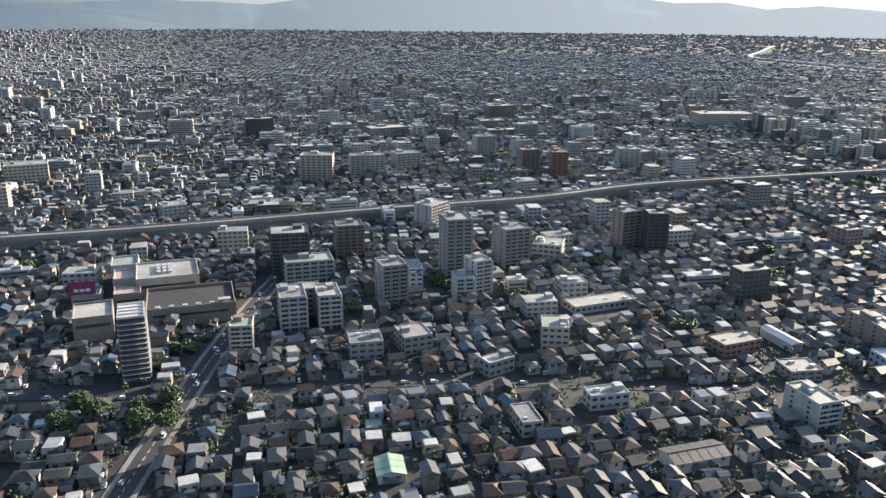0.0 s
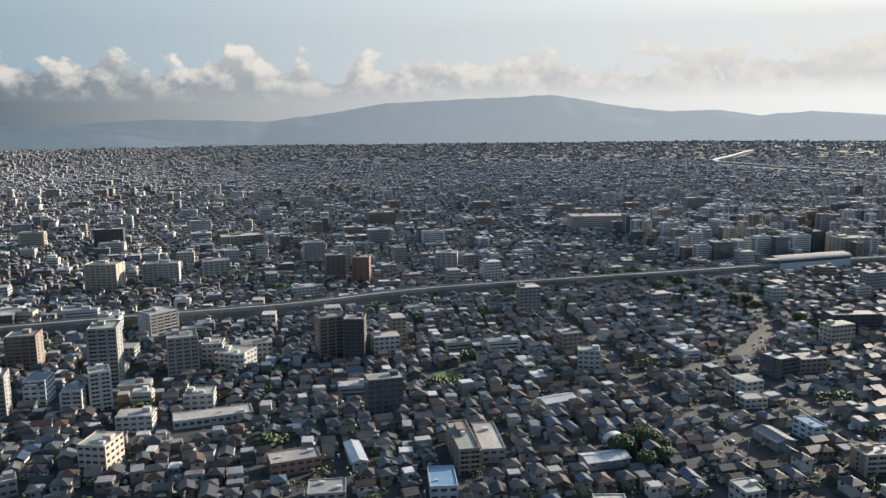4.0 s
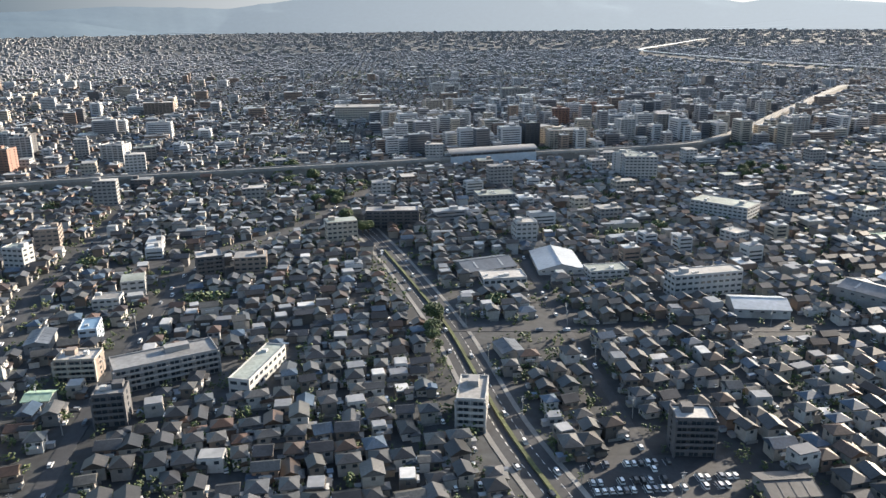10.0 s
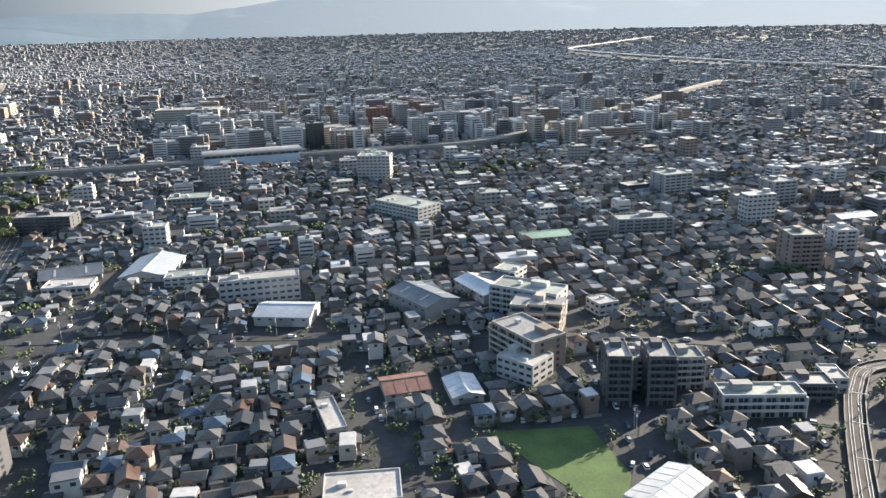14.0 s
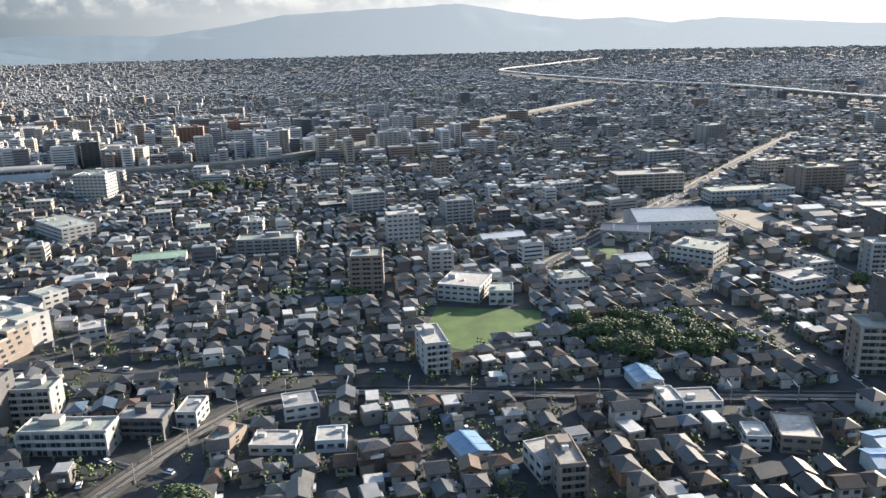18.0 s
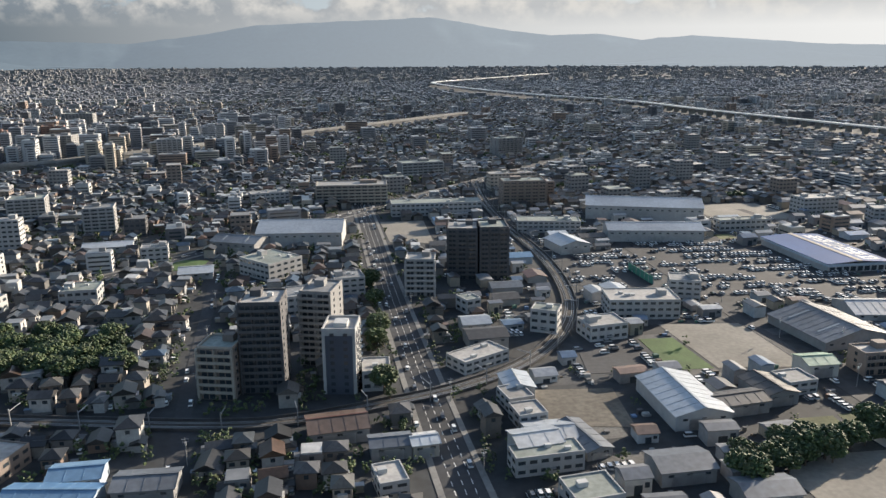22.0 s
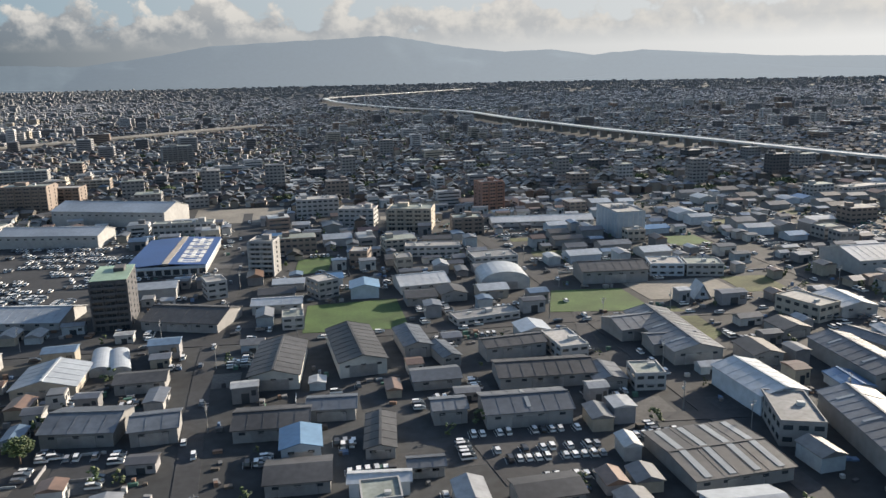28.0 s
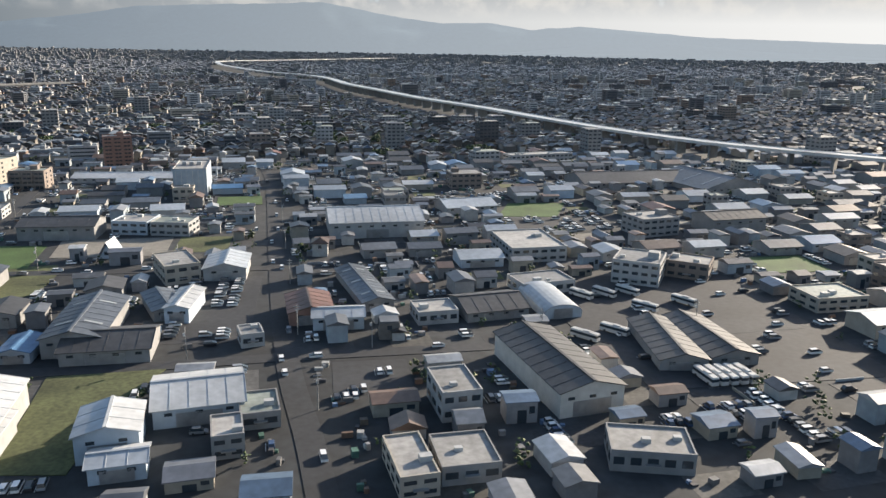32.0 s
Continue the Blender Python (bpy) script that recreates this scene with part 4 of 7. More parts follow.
apartments(819.5, 243.0, 9.6, 12.0, 16.6, -8, "dark")
apartments(829.3, 242.0, 9.2, 12.0, 17.0, -3, "dark")
apartments(804.4, 224.6, 8.9, 8.0, 11.3, -8, "grey")
office(848.5, 182.5, 10.6, 8.0, 4.1, 11, "white")
office(864.3, 198.5, 19.6, 11.0, 5.4, -5, "white")
office(882.1, 210.5, 9.0, 8.0, 6.3, -18, "white")
shed(819.6, 150.4, 6.1, 8.0, 3.4, 3, "white")
shed(821.7, 128.9, 9.0, 9.0, 2.2, 1, "bluewhite")
shed(827.7, 127.0, 5.2, 12.0, 2.2, 15, "grey")
shed(900.6, 285.7, 36.8, 14.0, 5.3, -8, "white")
shed(911.5, 326.9, 49.9, 20.0, 7.1, -16, "white")
shed(907.7, 177.3, 20.2, 22.0, 2.8, 8, "grey")
shed(930.0, 191.0, 17.7, 14.0, 2.2, -7, "white")
office(782.1, 224.3, 9.2, 8.0, 6.5, 11, "white")
office(770.5, 212.6, 12.2, 10.0, 5.5, 14, "white")
shed(781.7, 135.6, 11.2, 8.0, 3.3, 9, "brown")
office(740.1, 381.7, 18.7, 9.0, 5.2, 16, "white")
office(819.8, 343.8, 41.0, 11.0, 5.8, 1, "white")
office(863.0, 304.4, 25.7, 10.0, 4.6, -8, "white")
shed(862.5, 271.7, 11.9, 14.0, 3.9, 13, "white")
apartments(869.3, 373.8, 23.7, 10.0, 9.2, -1, "brown")
apartments(820.9, 457.8, 25.7, 12.0, 8.3, 13, "grey")
office(835.0, 188.5, 7.1, 6.0, 6.1, -25, "white")
office(816.6, 206.3, 4.8, 6.0, 4.0, 24, "white")
apartments(907.0, 107.7, 7.1, 12.2, 10.1, 2, "brown")
shed(920.0, 153.4, 16.4, 12.0, 2.3, 5, "grey")
shed(917.2, 142.5, 5.8, 9.0, 3.0, 6, "grey")
arched_hall(955.8, 156.5, 3.9, 12.0, 2.2, 14, "white")
arched_hall(959.7, 155.8, 4.1, 12.0, 2.2, 17, "white")
office(943.3, 296.6, 22.3, 6.0, 4.4, 2, "white")
shed(963.7, 124.5, 11.8, 10.0, 3.0, -4, "grey")
shed(1055.7, 132.7, 6.1, 8.0, 2.2, 1, "grey")
shed(1080.2, 287.7, 39.4, 10.0, 2.2, -2, "white")
office(1009.6, 300.0, 14.1, 9.0, 6.9, -13, "white")
apartments(1030.0, 290.0, 16.8, 12.0, 8.0, -13, "cream")
apartments(1049.5, 276.8, 11.2, 9.0, 6.0, -0, "brown")
apartments(1066.3, 326.2, 10.6, 8.0, 11.8, 16, "brick")
office(992.2, 325.9, 17.7, 10.0, 7.3, 6, "white")
shed(1080.6, 204.9, 18.6, 11.0, 4.2, -1, "dark")
office(1098.1, 208.3, 9.6, 9.0, 3.4, -11, "bluewhite")
office(1108.5, 205.7, 10.3, 8.0, 3.4, -11, "white")
apartments(981.4, 229.2, 7.4, 7.0, 10.2, -11, "grey")
office(1010.0, 236.7, 5.7, 7.0, 4.3, -11, "brown")
office(999.6, 201.6, 6.1, 7.0, 4.8, 31, "grey")
office(1051.0, 229.5, 13.8, 9.0, 2.7, 5, "white")
office(1033.5, 244.1, 17.9, 7.0, 3.3, -6, "white")
apartments(862.9, 358.0, 20.6, 12.0, 12.5, 0, "brown")
apartments(873.2, 414.9, 16.0, 10.0, 7.3, 9, "brown")
apartments(887.8, 538.5, 19.4, 12.0, 13.2, 19, "grey")
office(993.6, 176.7, 5.1, 6.0, 3.0, 5, "white")
office(1079.3, 108.5, 6.9, 12.3, 4.1, -15, "grey")
shed(1144.3, 136.4, 8.0, 11.0, 2.9, 5, "brick")
shed(1155.2, 149.3, 6.1, 24.4, 2.2, 11, "grey")
office(1197.8, 177.0, 13.8, 18.5, 3.4, 4, "white")
office(1216.9, 152.4, 10.2, 11.0, 5.1, -32, "white")
shed(1161.4, 203.9, 24.9, 18.0, 5.0, 3, "white")
shed(1192.1, 229.4, 16.4, 12.0, 2.3, 11, "white")
arched_hall(1191.3, 136.5, 7.6, 15.0, 2.2, 4, "bluewhite")
office(1192.8, 147.6, 12.1, 8.0, 2.4, 11, "white")
shed(1178.6, 135.1, 12.3, 11.0, 2.2, 9, "dark")
office(1167.5, 132.2, 7.7, 7.0, 2.3, 6, "white")
office(1186.6, 78.2, 10.2, 7.0, 2.6, -15, "grey")
office(1229.9, 153.9, 9.2, 8.0, 3.7, -36, "brown")
office(1238.1, 194.3, 12.0, 10.0, 4.9, 13, "grey")
shed(1262.9, 196.2, 17.7, 10.0, 4.8, 8, "dark")
office(1248.5, 130.9, 11.6, 9.0, 2.8, 3, "cream")
office(1244.5, 329.2, 31.4, 8.0, 3.6, 15, "white")
office(1156.5, 78.3, 4.7, 10.0, 2.7, 7, "cream")
office(1163.3, 79.5, 7.3, 8.0, 2.3, 3, "grey")
shed(1204.9, 112.6, 7.9, 19.0, 2.2, -7, "dark")
shed(1212.6, 113.3, 8.3, 19.0, 2.2, 2, "dark")
office(1137.8, 95.6, 5.3, 7.0, 2.2, 7, "grey")
shed(1116.9, 141.9, 5.6, 12.0, 2.5, 21, "grey")
office(1134.5, 123.7, 3.9, 5.0, 2.2, 13, "white")
shed(1292.0, 264.8, 27.9, 30.0, 2.2, 14, "grey")
shed(1271.9, 273.3, 60.0, 20.0, 2.2, 4, "dark")
office(970.3, 206.1, 5.4, 7.0, 4.8, 22, "white")
shed(949.5, 147.3, 11.7, 12.0, 2.2, 4, "cream")
shed(1041.2, 150.1, 13.0, 6.0, 3.5, 9, "dark")
shed(1044.4, 136.0, 18.3, 9.0, 2.9, -0, "dark")
shed(1080.5, 121.6, 9.2, 14.7, 4.3, 7, "bluewhite")
shed(1102.2, 96.7, 8.0, 13.3, 4.3, 4, "white")
shed(1104.6, 90.8, 5.0, 9.0, 3.4, 2, "white")
shed(1120.0, 90.0, 7.4, 8.0, 4.4, 7, "bluewhite")
shed(1122.4, 83.4, 6.4, 4.4, 2.6, 7, "bluewhite")
shed(1129.3, 100.1, 11.8, 11.4, 3.2, 8, "bluewhite")
office(1134.4, 87.9, 4.0, 6.0, 3.0, 8, "grey")
office(1164.8, 95.4, 5.7, 8.8, 4.2, 6, "white")
shed(1106.5, 130.5, 9.3, 20.9, 3.9, 1, "grey")
shed(1112.4, 121.9, 13.6, 10.6, 2.8, 2, "dark")
shed(1098.5, 122.3, 5.0, 7.6, 2.2, -1, "blue")
shed(1076.6, 151.9, 10.2, 27.0, 3.4, 2, "grey")
office(1115.7, 164.4, 7.4, 12.1, 4.0, 22, "cream")
shed(1126.3, 165.9, 8.9, 11.8, 3.2, 0, "white")
shed(1121.2, 140.3, 4.4, 11.9, 3.4, -6, "bluewhite")
shed(1149.6, 130.8, 9.1, 6.0, 2.8, -1, "bluewhite")
shed(1089.8, 96.7, 9.5, 33.4, 4.5, -7, "grey")
shed(1181.8, 102.5, 10.0, 24.1, 4.5, 9, "darkgable")
shed(1062.3, 100.0, 15.5, 15.2, 2.6, 7, "solar")
shed(1024.3, 121.4, 5.7, 5.3, 3.2, 2, "grey")
shed(1037.4, 120.4, 14.7, 8.9, 3.2, 1, "grey")
shed(1008.3, 153.3, 9.4, 21.4, 3.7, 9, "darkgable")
shed(1020.5, 157.0, 5.6, 12.5, 3.2, 8, "grey")
shed(1026.7, 149.2, 3.7, 9.2, 2.6, 15, "grey")
office(1052.3, 149.6, 6.2, 10.8, 3.0, 9, "white")
office(1062.9, 130.3, 5.7, 6.2, 3.2, -4, "white")
shed(1074.9, 147.4, 10.1, 6.9, 3.0, 0, "grey")
shed(1071.0, 158.7, 11.4, 9.7, 3.2, 10, "grey")
shed(993.1, 147.8, 9.5, 19.3, 3.4, -1, "darkgable")
shed(975.3, 122.2, 7.4, 7.3, 3.2, 7, "grey")
shed(994.5, 121.4, 12.2, 8.4, 2.7, 1, "dark")
shed(1004.3, 125.9, 8.2, 5.8, 2.7, -1, "grey")
shed(1012.4, 114.6, 4.6, 12.1, 2.2, -2, "dark")
shed(1011.8, 99.2, 8.6, 3.1, 2.7, -3, "bluewhite")
shed(1018.8, 103.4, 5.2, 3.2, 2.2, 0, "grey")
shed(969.0, 183.2, 19.3, 13.7, 2.7, -16, "dark")
shed(988.7, 190.0, 12.2, 6.3, 2.8, 1, "white")
shed(1026.3, 204.8, 13.4, 11.6, 2.8, 9, "white")
office(1039.3, 174.3, 16.2, 6.0, 1.5, 14, "white")
shed(852.2, 139.7, 11.7, 19.4, 3.7, 3, "white")
shed(863.0, 137.6, 11.3, 6.1, 3.2, 9, "dark")
shed(872.6, 142.9, 7.5, 10.0, 3.2, 8, "dark")
office(880.0, 145.8, 7.1, 6.4, 3.0, 10, "white")
shed(889.7, 153.7, 7.3, 6.5, 3.8, 2, "greenroof")
apartments(905.7, 153.9, 12.7, 6.0, 5.0, 2, "brown")
office(936.9, 108.6, 11.5, 12.3, 8.5, 2, "white")
apartments(559.2, 161.7, 8.6, 8.8, 7.6, -4, "grey")
apartments(568.2, 159.4, 10.1, 6.0, 7.7, -3, "grey")
apartments(580.6, 144.8, 17.6, 6.0, 5.0, -6, "grey")
apartments(593.9, 149.4, 10.0, 6.0, 4.3, -8, "dark")
office(602.4, 153.6, 4.5, 7.5, 3.6, -8, "white")
apartments(611.4, 142.0, 5.0, 7.3, 2.5, -23, "brown")
office(621.4, 139.5, 9.2, 6.0, 2.0, -8, "white")
office(632.3, 139.2, 6.0, 6.0, 2.4, -1, "bluewhite")
apartments(377.2, 156.5, 6.6, 11.9, 7.6, -11, "grey")
apartments(421.8, 139.2, 8.4, 6.0, 8.6, -7, "dark")
shed(738.2, 122.6, 8.4, 5.9, 3.0, 4, "blue")
shed(736.6, 115.3, 14.7, 6.3, 3.2, -6, "blue")
shed(750.8, 118.2, 9.9, 6.5, 3.2, 1, "grey")
shed(702.2, 157.2, 5.9, 7.8, 2.8, 3, "blue")
office(722.0, 128.0, 7.3, 9.6, 3.5, -16, "brown")
office(714.0, 128.2, 4.6, 5.7, 3.0, -12, "white")
office(818.2, 144.6, 5.6, 6.8, 3.0, 13, "white")
office(819.3, 136.8, 6.0, 6.1, 3.0, 10, "white")
shed(817.9, 124.1, 8.4, 6.5, 4.3, 9, "white")
office(818.9, 119.7, 12.7, 5.0, 3.5, 7, "white")
office(823.2, 106.3, 8.3, 7.3, 4.0, 9, "white")
shed(791.6, 127.4, 7.4, 4.9, 3.2, 5, "grey")
shed(797.8, 127.2, 4.8, 4.4, 3.2, 8, "cream")
office(791.2, 115.6, 5.0, 6.6, 3.0, 12, "white")
office(813.6, 167.2, 13.4, 7.2, 3.0, 32, "white")


def slate_tower(x, y, w, d, h, turn):
    """A slim white block of flats whose front is a plain slate-blue panel between white edges."""
    take_box(x, y, w, d, turn)
    n = round(h / FLOOR)
    fl = h / n
    ob = thing("apartment_tower", x, y, 0, turn, f"slim white apartment tower of {n} floors with a slate-blue front", "apartment building")
    part("wall", Geo().box(-w / 2, -d / 2, 0, w / 2, d / 2, h), wall_mats["white"], ob)
    part("roof", Geo().box(-w / 2 + .3, -d / 2 + .3, h + .004, w / 2 - .3, d / 2 - .3, h + .06), flat_roof, ob)
    part("parapet", parapet(w, d, h, .3, .7), wall_mats["white"], ob)
    part("plant_room", Geo().box(-w * .2, -d * .2, h + .06, w * .2, d * .2, h + 1.0), frame_mat, ob)
    part("front_panel", Geo().box(-w / 2 + .7, -d / 2 - .15, 0, w / 2 - .7, -d / 2 - .004, h - .9), slate_mat, ob, "slate-blue cladding")
    win = Geo().box(-.45, -.03, 0, .45, .06, .75).mesh("window", glass)
    side = Geo()
    for j in range(3):
        yy = -d / 2 + (j + .5) * d / 3
        side.box(w / 2 - .05, yy - .5, .4, w / 2 + .05, yy + .5, 1.15).box(w / 2 + .02, yy - .9, .1, w / 2 + .5, yy + .9, .2)
    side = side.mesh("glazing", glass)
    for k in range(n):
        tagged(part("glazing", side, glass, ob, at=(0, 0, k * fl)), kind="stuff")
        for xx in (-w * .2, w * .2):
            part("window", win, glass, ob, at=(xx, -d / 2 - .16, k * fl + .5))


slate_tower(782.3, 158.3, 7.2, 8.7, 14.3, -7)
office(42.8, 196.0, 9.1, 5.0, 4.3, 27, "grey")
office(44.5, 164.6, 5.3, 9.5, 4.0, 8, "cream")
office(67.9, 174.1, 10.8, 5.3, 4.2, 7, "white")
apartments(118.2, 162.9, 6.9, 11.9, 7.0, 10, "white")
office(174.4, 212.5, 6.9, 20.1, 4.0, 2, "grey")
shed(135.6, 208.0, 4.1, 14.0, 3.2, 12, "white")
office(128.9, 186.4, 9.8, 8.2, 3.0, 2, "grey")
apartments(166.2, 206.3, 6.0, 20.6, 7.0, 5, "brown")
office(158.8, 187.1, 7.2, 11.8, 4.0, 0, "blue")
shed(205.5, 198.5, 12.7, 6.2, 2.8, 10, "white")
office(198.8, 170.8, 8.0, 5.6, 3.7, -5, "white")
office(250.5, 160.2, 11.3, 5.0, 2.3, 6, "white")
office(234.8, 173.2, 5.7, 7.1, 4.5, 10, "white")
shed(259.8, 207.4, 6.3, 11.0, 3.2, 10, "grey")
shed(202.8, 245.6, 12.3, 6.2, 2.7, 20, "cream")
apartments(278.1, 187.3, 10.3, 6.8, 5.7, 1, "brown")
shed(267.3, 148.3, 10.1, 8.7, 4.3, 4, "dark")
office(270.0, 139.8, 9.9, 5.5, 4.5, 4, "grey")
apartments(294.6, 162.7, 6.9, 6.0, 7.8, 6, "dark")
office(268.1, 238.2, 8.4, 6.3, 3.3, 5, "white")
shed(274.2, 171.9, 5.9, 5.3, 2.7, 1, "greenroof")
shed(79.7, 145.7, 14.4, 6.6, 3.2, 11, "darkgable")
shed(10.0, 147.2, 6.0, 7.0, 2.6, 4, "greenroof")


def terrace_flats(x, y, turn):
    """Stepped flats: each floor is set back behind a roof terrace with a parapet."""
    ob = thing("terrace_flats", x, y, 0, turn, "tan stepped apartment block with a roof terrace on every floor", "apartment building")
    take_box(x, y, 15, 24, turn)
    for bay, (x0, x1) in enumerate(((-7, -2.4), (-2.2, 2.4), (2.6, 7))):
        for k in range(5):
            y0, y1 = -11 + k * 2.6 + bay * 1.4, 11 - bay * .8
            z = k * 1.55
            floor_part = part("storey", Geo().box(x0, y0, z, x1, y1, z + 1.5), wall_mats["brown"], ob)
            part("slab", Geo().box(x0 - .12, y0 - .12, z + 1.5, x1 + .12, y1 + .12, z + 1.55), flat_roof, ob)
            part("parapet", Geo().box(x0, y0, z + 1.55, x1, y0 + .14, z + 2.1).box(x1 - .14, y0 + .14, z + 1.55, x1, y0 + 2.6, z + 2.1).box(x0, y0 + .14, z + 1.55, x0 + .14, y0 + 2.6, z + 2.1), wall_mats["cream"], ob)
            part("window", Geo().box(x0 + .6, y0 - .04, z + .25, x1 - .6, y0 + .06, z + 1.2), glass, floor_part)
            if bay == 2:
                for j in range(3):
                    part("window", Geo().box(x1 - .05, y0 + 2 + j * 3, z + .5, x1 + .05, y0 + 3.3 + j * 3, z + 1.2), glass, floor_part)
    part("stair_house", Geo().box(-1.2, 5, 7.75, 1.4, 8, 9.3), wall_mats["cream"], ob)


terrace_flats(541.5, 193.0, -22)


def striped_tower(x, y, w, d, h, turn):
    """A slim dark tower: pale rounded balcony slabs stand out on every floor."""
    take_box(x, y, w, d, turn)
    n = round(h / 1.5)
    fl = h / n
    ob = thing("apartment_tower", x, y, 0, turn, f"slim dark apartment tower of {n} floors with pale balcony edges", "apartment building")
    part("wall", Geo().box(-w / 2, -d / 2, 0, w / 2, d / 2, h), wall_mats["dark"], ob)
    part("roof", Geo().box(-w / 2 + .2, -d / 2 + .2, h + .004, w / 2 - .2, d / 2 - .2, h + .06), sheet_pale, ob)
    part("parapet", parapet(w, d, h), wall_mats["white"], ob)
    for i in range(4):
        part("roof_beam", Geo().box(-w / 2 + .3, -d * .35 + i * d * .22, h + .5, w / 2 - .3, -d * .35 + i * d * .22 + .3, h + .9), frame_mat, ob)
    ring = [(-w / 2 - .1, -d / 2 + 1.5), (-w / 2 - .1, -d / 2 - .5), (-w / 2 + .5, -d / 2 - 1.0), (w / 2 - .5, -d / 2 - 1.0), (w / 2 + .4, -d / 2 - .3), (w / 2 + .4, d / 2 - 1)]
    inner = [(a * .93, b + .25) for a, b in reversed(ring)]
    edge = Geo()
    for k in range(len(ring) - 1):
        a, b, c, e = ring[k], ring[k + 1], inner[len(ring) - 2 - k], inner[len(ring) - 1 - k]
        edge.solid([(*p, 0) for p in (a, b, c, e)], [(*p, .17) for p in (a, b, c, e)])
    edge = edge.mesh("balcony", wall_mats["white"])
    pane = Geo().box(-w / 2 + .4, -d / 2 - .05, .45, w / 2 - .4, -d / 2 + .1, fl - .15).box(w / 2 - .05, -d / 2 + .5, .45, w / 2 + .05, d / 2 - 1.5, fl - .15).mesh("glazing", glass)
    for k in range(1, n):
        part("balcony", edge, wall_mats["white"], ob, at=(0, 0, k * fl))
        tagged(part("glazing", pane, glass, ob, at=(0, 0, k * fl)), kind="stuff")


# the shopping centre: wings of several heights, a dark parking deck, a billboard block
def centre_wing(x, y, w, d, h, turn, tone, roof, words, rim=.7):
    take_box(x, y, w, d, turn)
    ob = thing("shopping_centre_wing", x, y, 0, turn, words, "shopping centre")
    part("wall", Geo().box(-w / 2, -d / 2, 0, w / 2, d / 2, h), wall_mats[tone], ob)
    part("roof", Geo().box(-w / 2 + .3, -d / 2 + .3, h + .004, w / 2 - .3, d / 2 - .3, h + .05), roof, ob)
    part("parapet", parapet(w, d, h, .3, rim), wall_mats[tone], ob)
    part("window_band", Geo().box(-w * .42, -d / 2 - .05, h * .62, w * .42, -d / 2 + .1, h * .76), glass, ob)
    return ob


tan_roof = surface("tan_roof_sheet", [(0.33, 0.27, 0.25)], 0.7, 0.5, 0.1, stain=0.25)
deck = centre_wing(-52.2, 248.1, 28, 21, 5.6, 12, "brown", asphalt, "brown shopping centre wing with a dark rooftop parking deck", 1.0)
for i in range(6):
    part("roof_unit", Geo().box(-11 + 4.2 * i, -10, 5.7, -9.4 + 4.2 * i, -8.9, 6.9), frame_mat, deck)
part("stair_house", Geo().box(8.5, -9.5, 5.7, 12.5, -7.2, 7.4), wall_mats["cream"], deck)
upper = centre_wing(-64.5, 270.1, 21, 19, 8.2, 14, "cream", flat_roof, "cream upper hall of a shopping centre with plant on its roof")
for i in range(9):
    part("roof_unit", Geo().box(-3.5 + (i % 3) * 1.9, -4 + (i // 3) * 3.6, 8.25, -2.3 + (i % 3) * 1.9, -1.4 + (i // 3) * 3.6, 9.1), frame_mat, upper)
centre_wing(-74.2, 253.9, 8.5, 9, 6.4, 14, "brown", tan_roof, "brown shopping centre block with a tan sheet roof")
centre_wing(-78.0, 268.6, 9, 11, 7.2, 14, "cream", tan_roof, "cream shopping centre block with a tan sheet roof")
centre_wing(-82.5, 282.3, 9.5, 12, 7.8, 14, "white", flat_roof, "pale shopping centre block with a flat roof")
centre_wing(-78.8, 233.1, 11.5, 14, 7.6, 16, "brown", flat_roof, "brown shopping centre block with a dark window band")
centre_wing(-88.5, 256.9, 9, 8, 5.0, 12, "grey", flat_roof, "grey shopping centre block carrying a billboard")
striped_tower(-58.2, 202.7, 7.0, 11.5, 19.0, 14)
apartments(-17.8, 235.6, 8.5, 13, 11.5, 10, "grey")
apartments(-6.2, 236.1, 7.4, 11.5, 11.3, 10, "grey")
office(-12.6, 243.7, 6.5, 7, 10.4, 10, "grey")


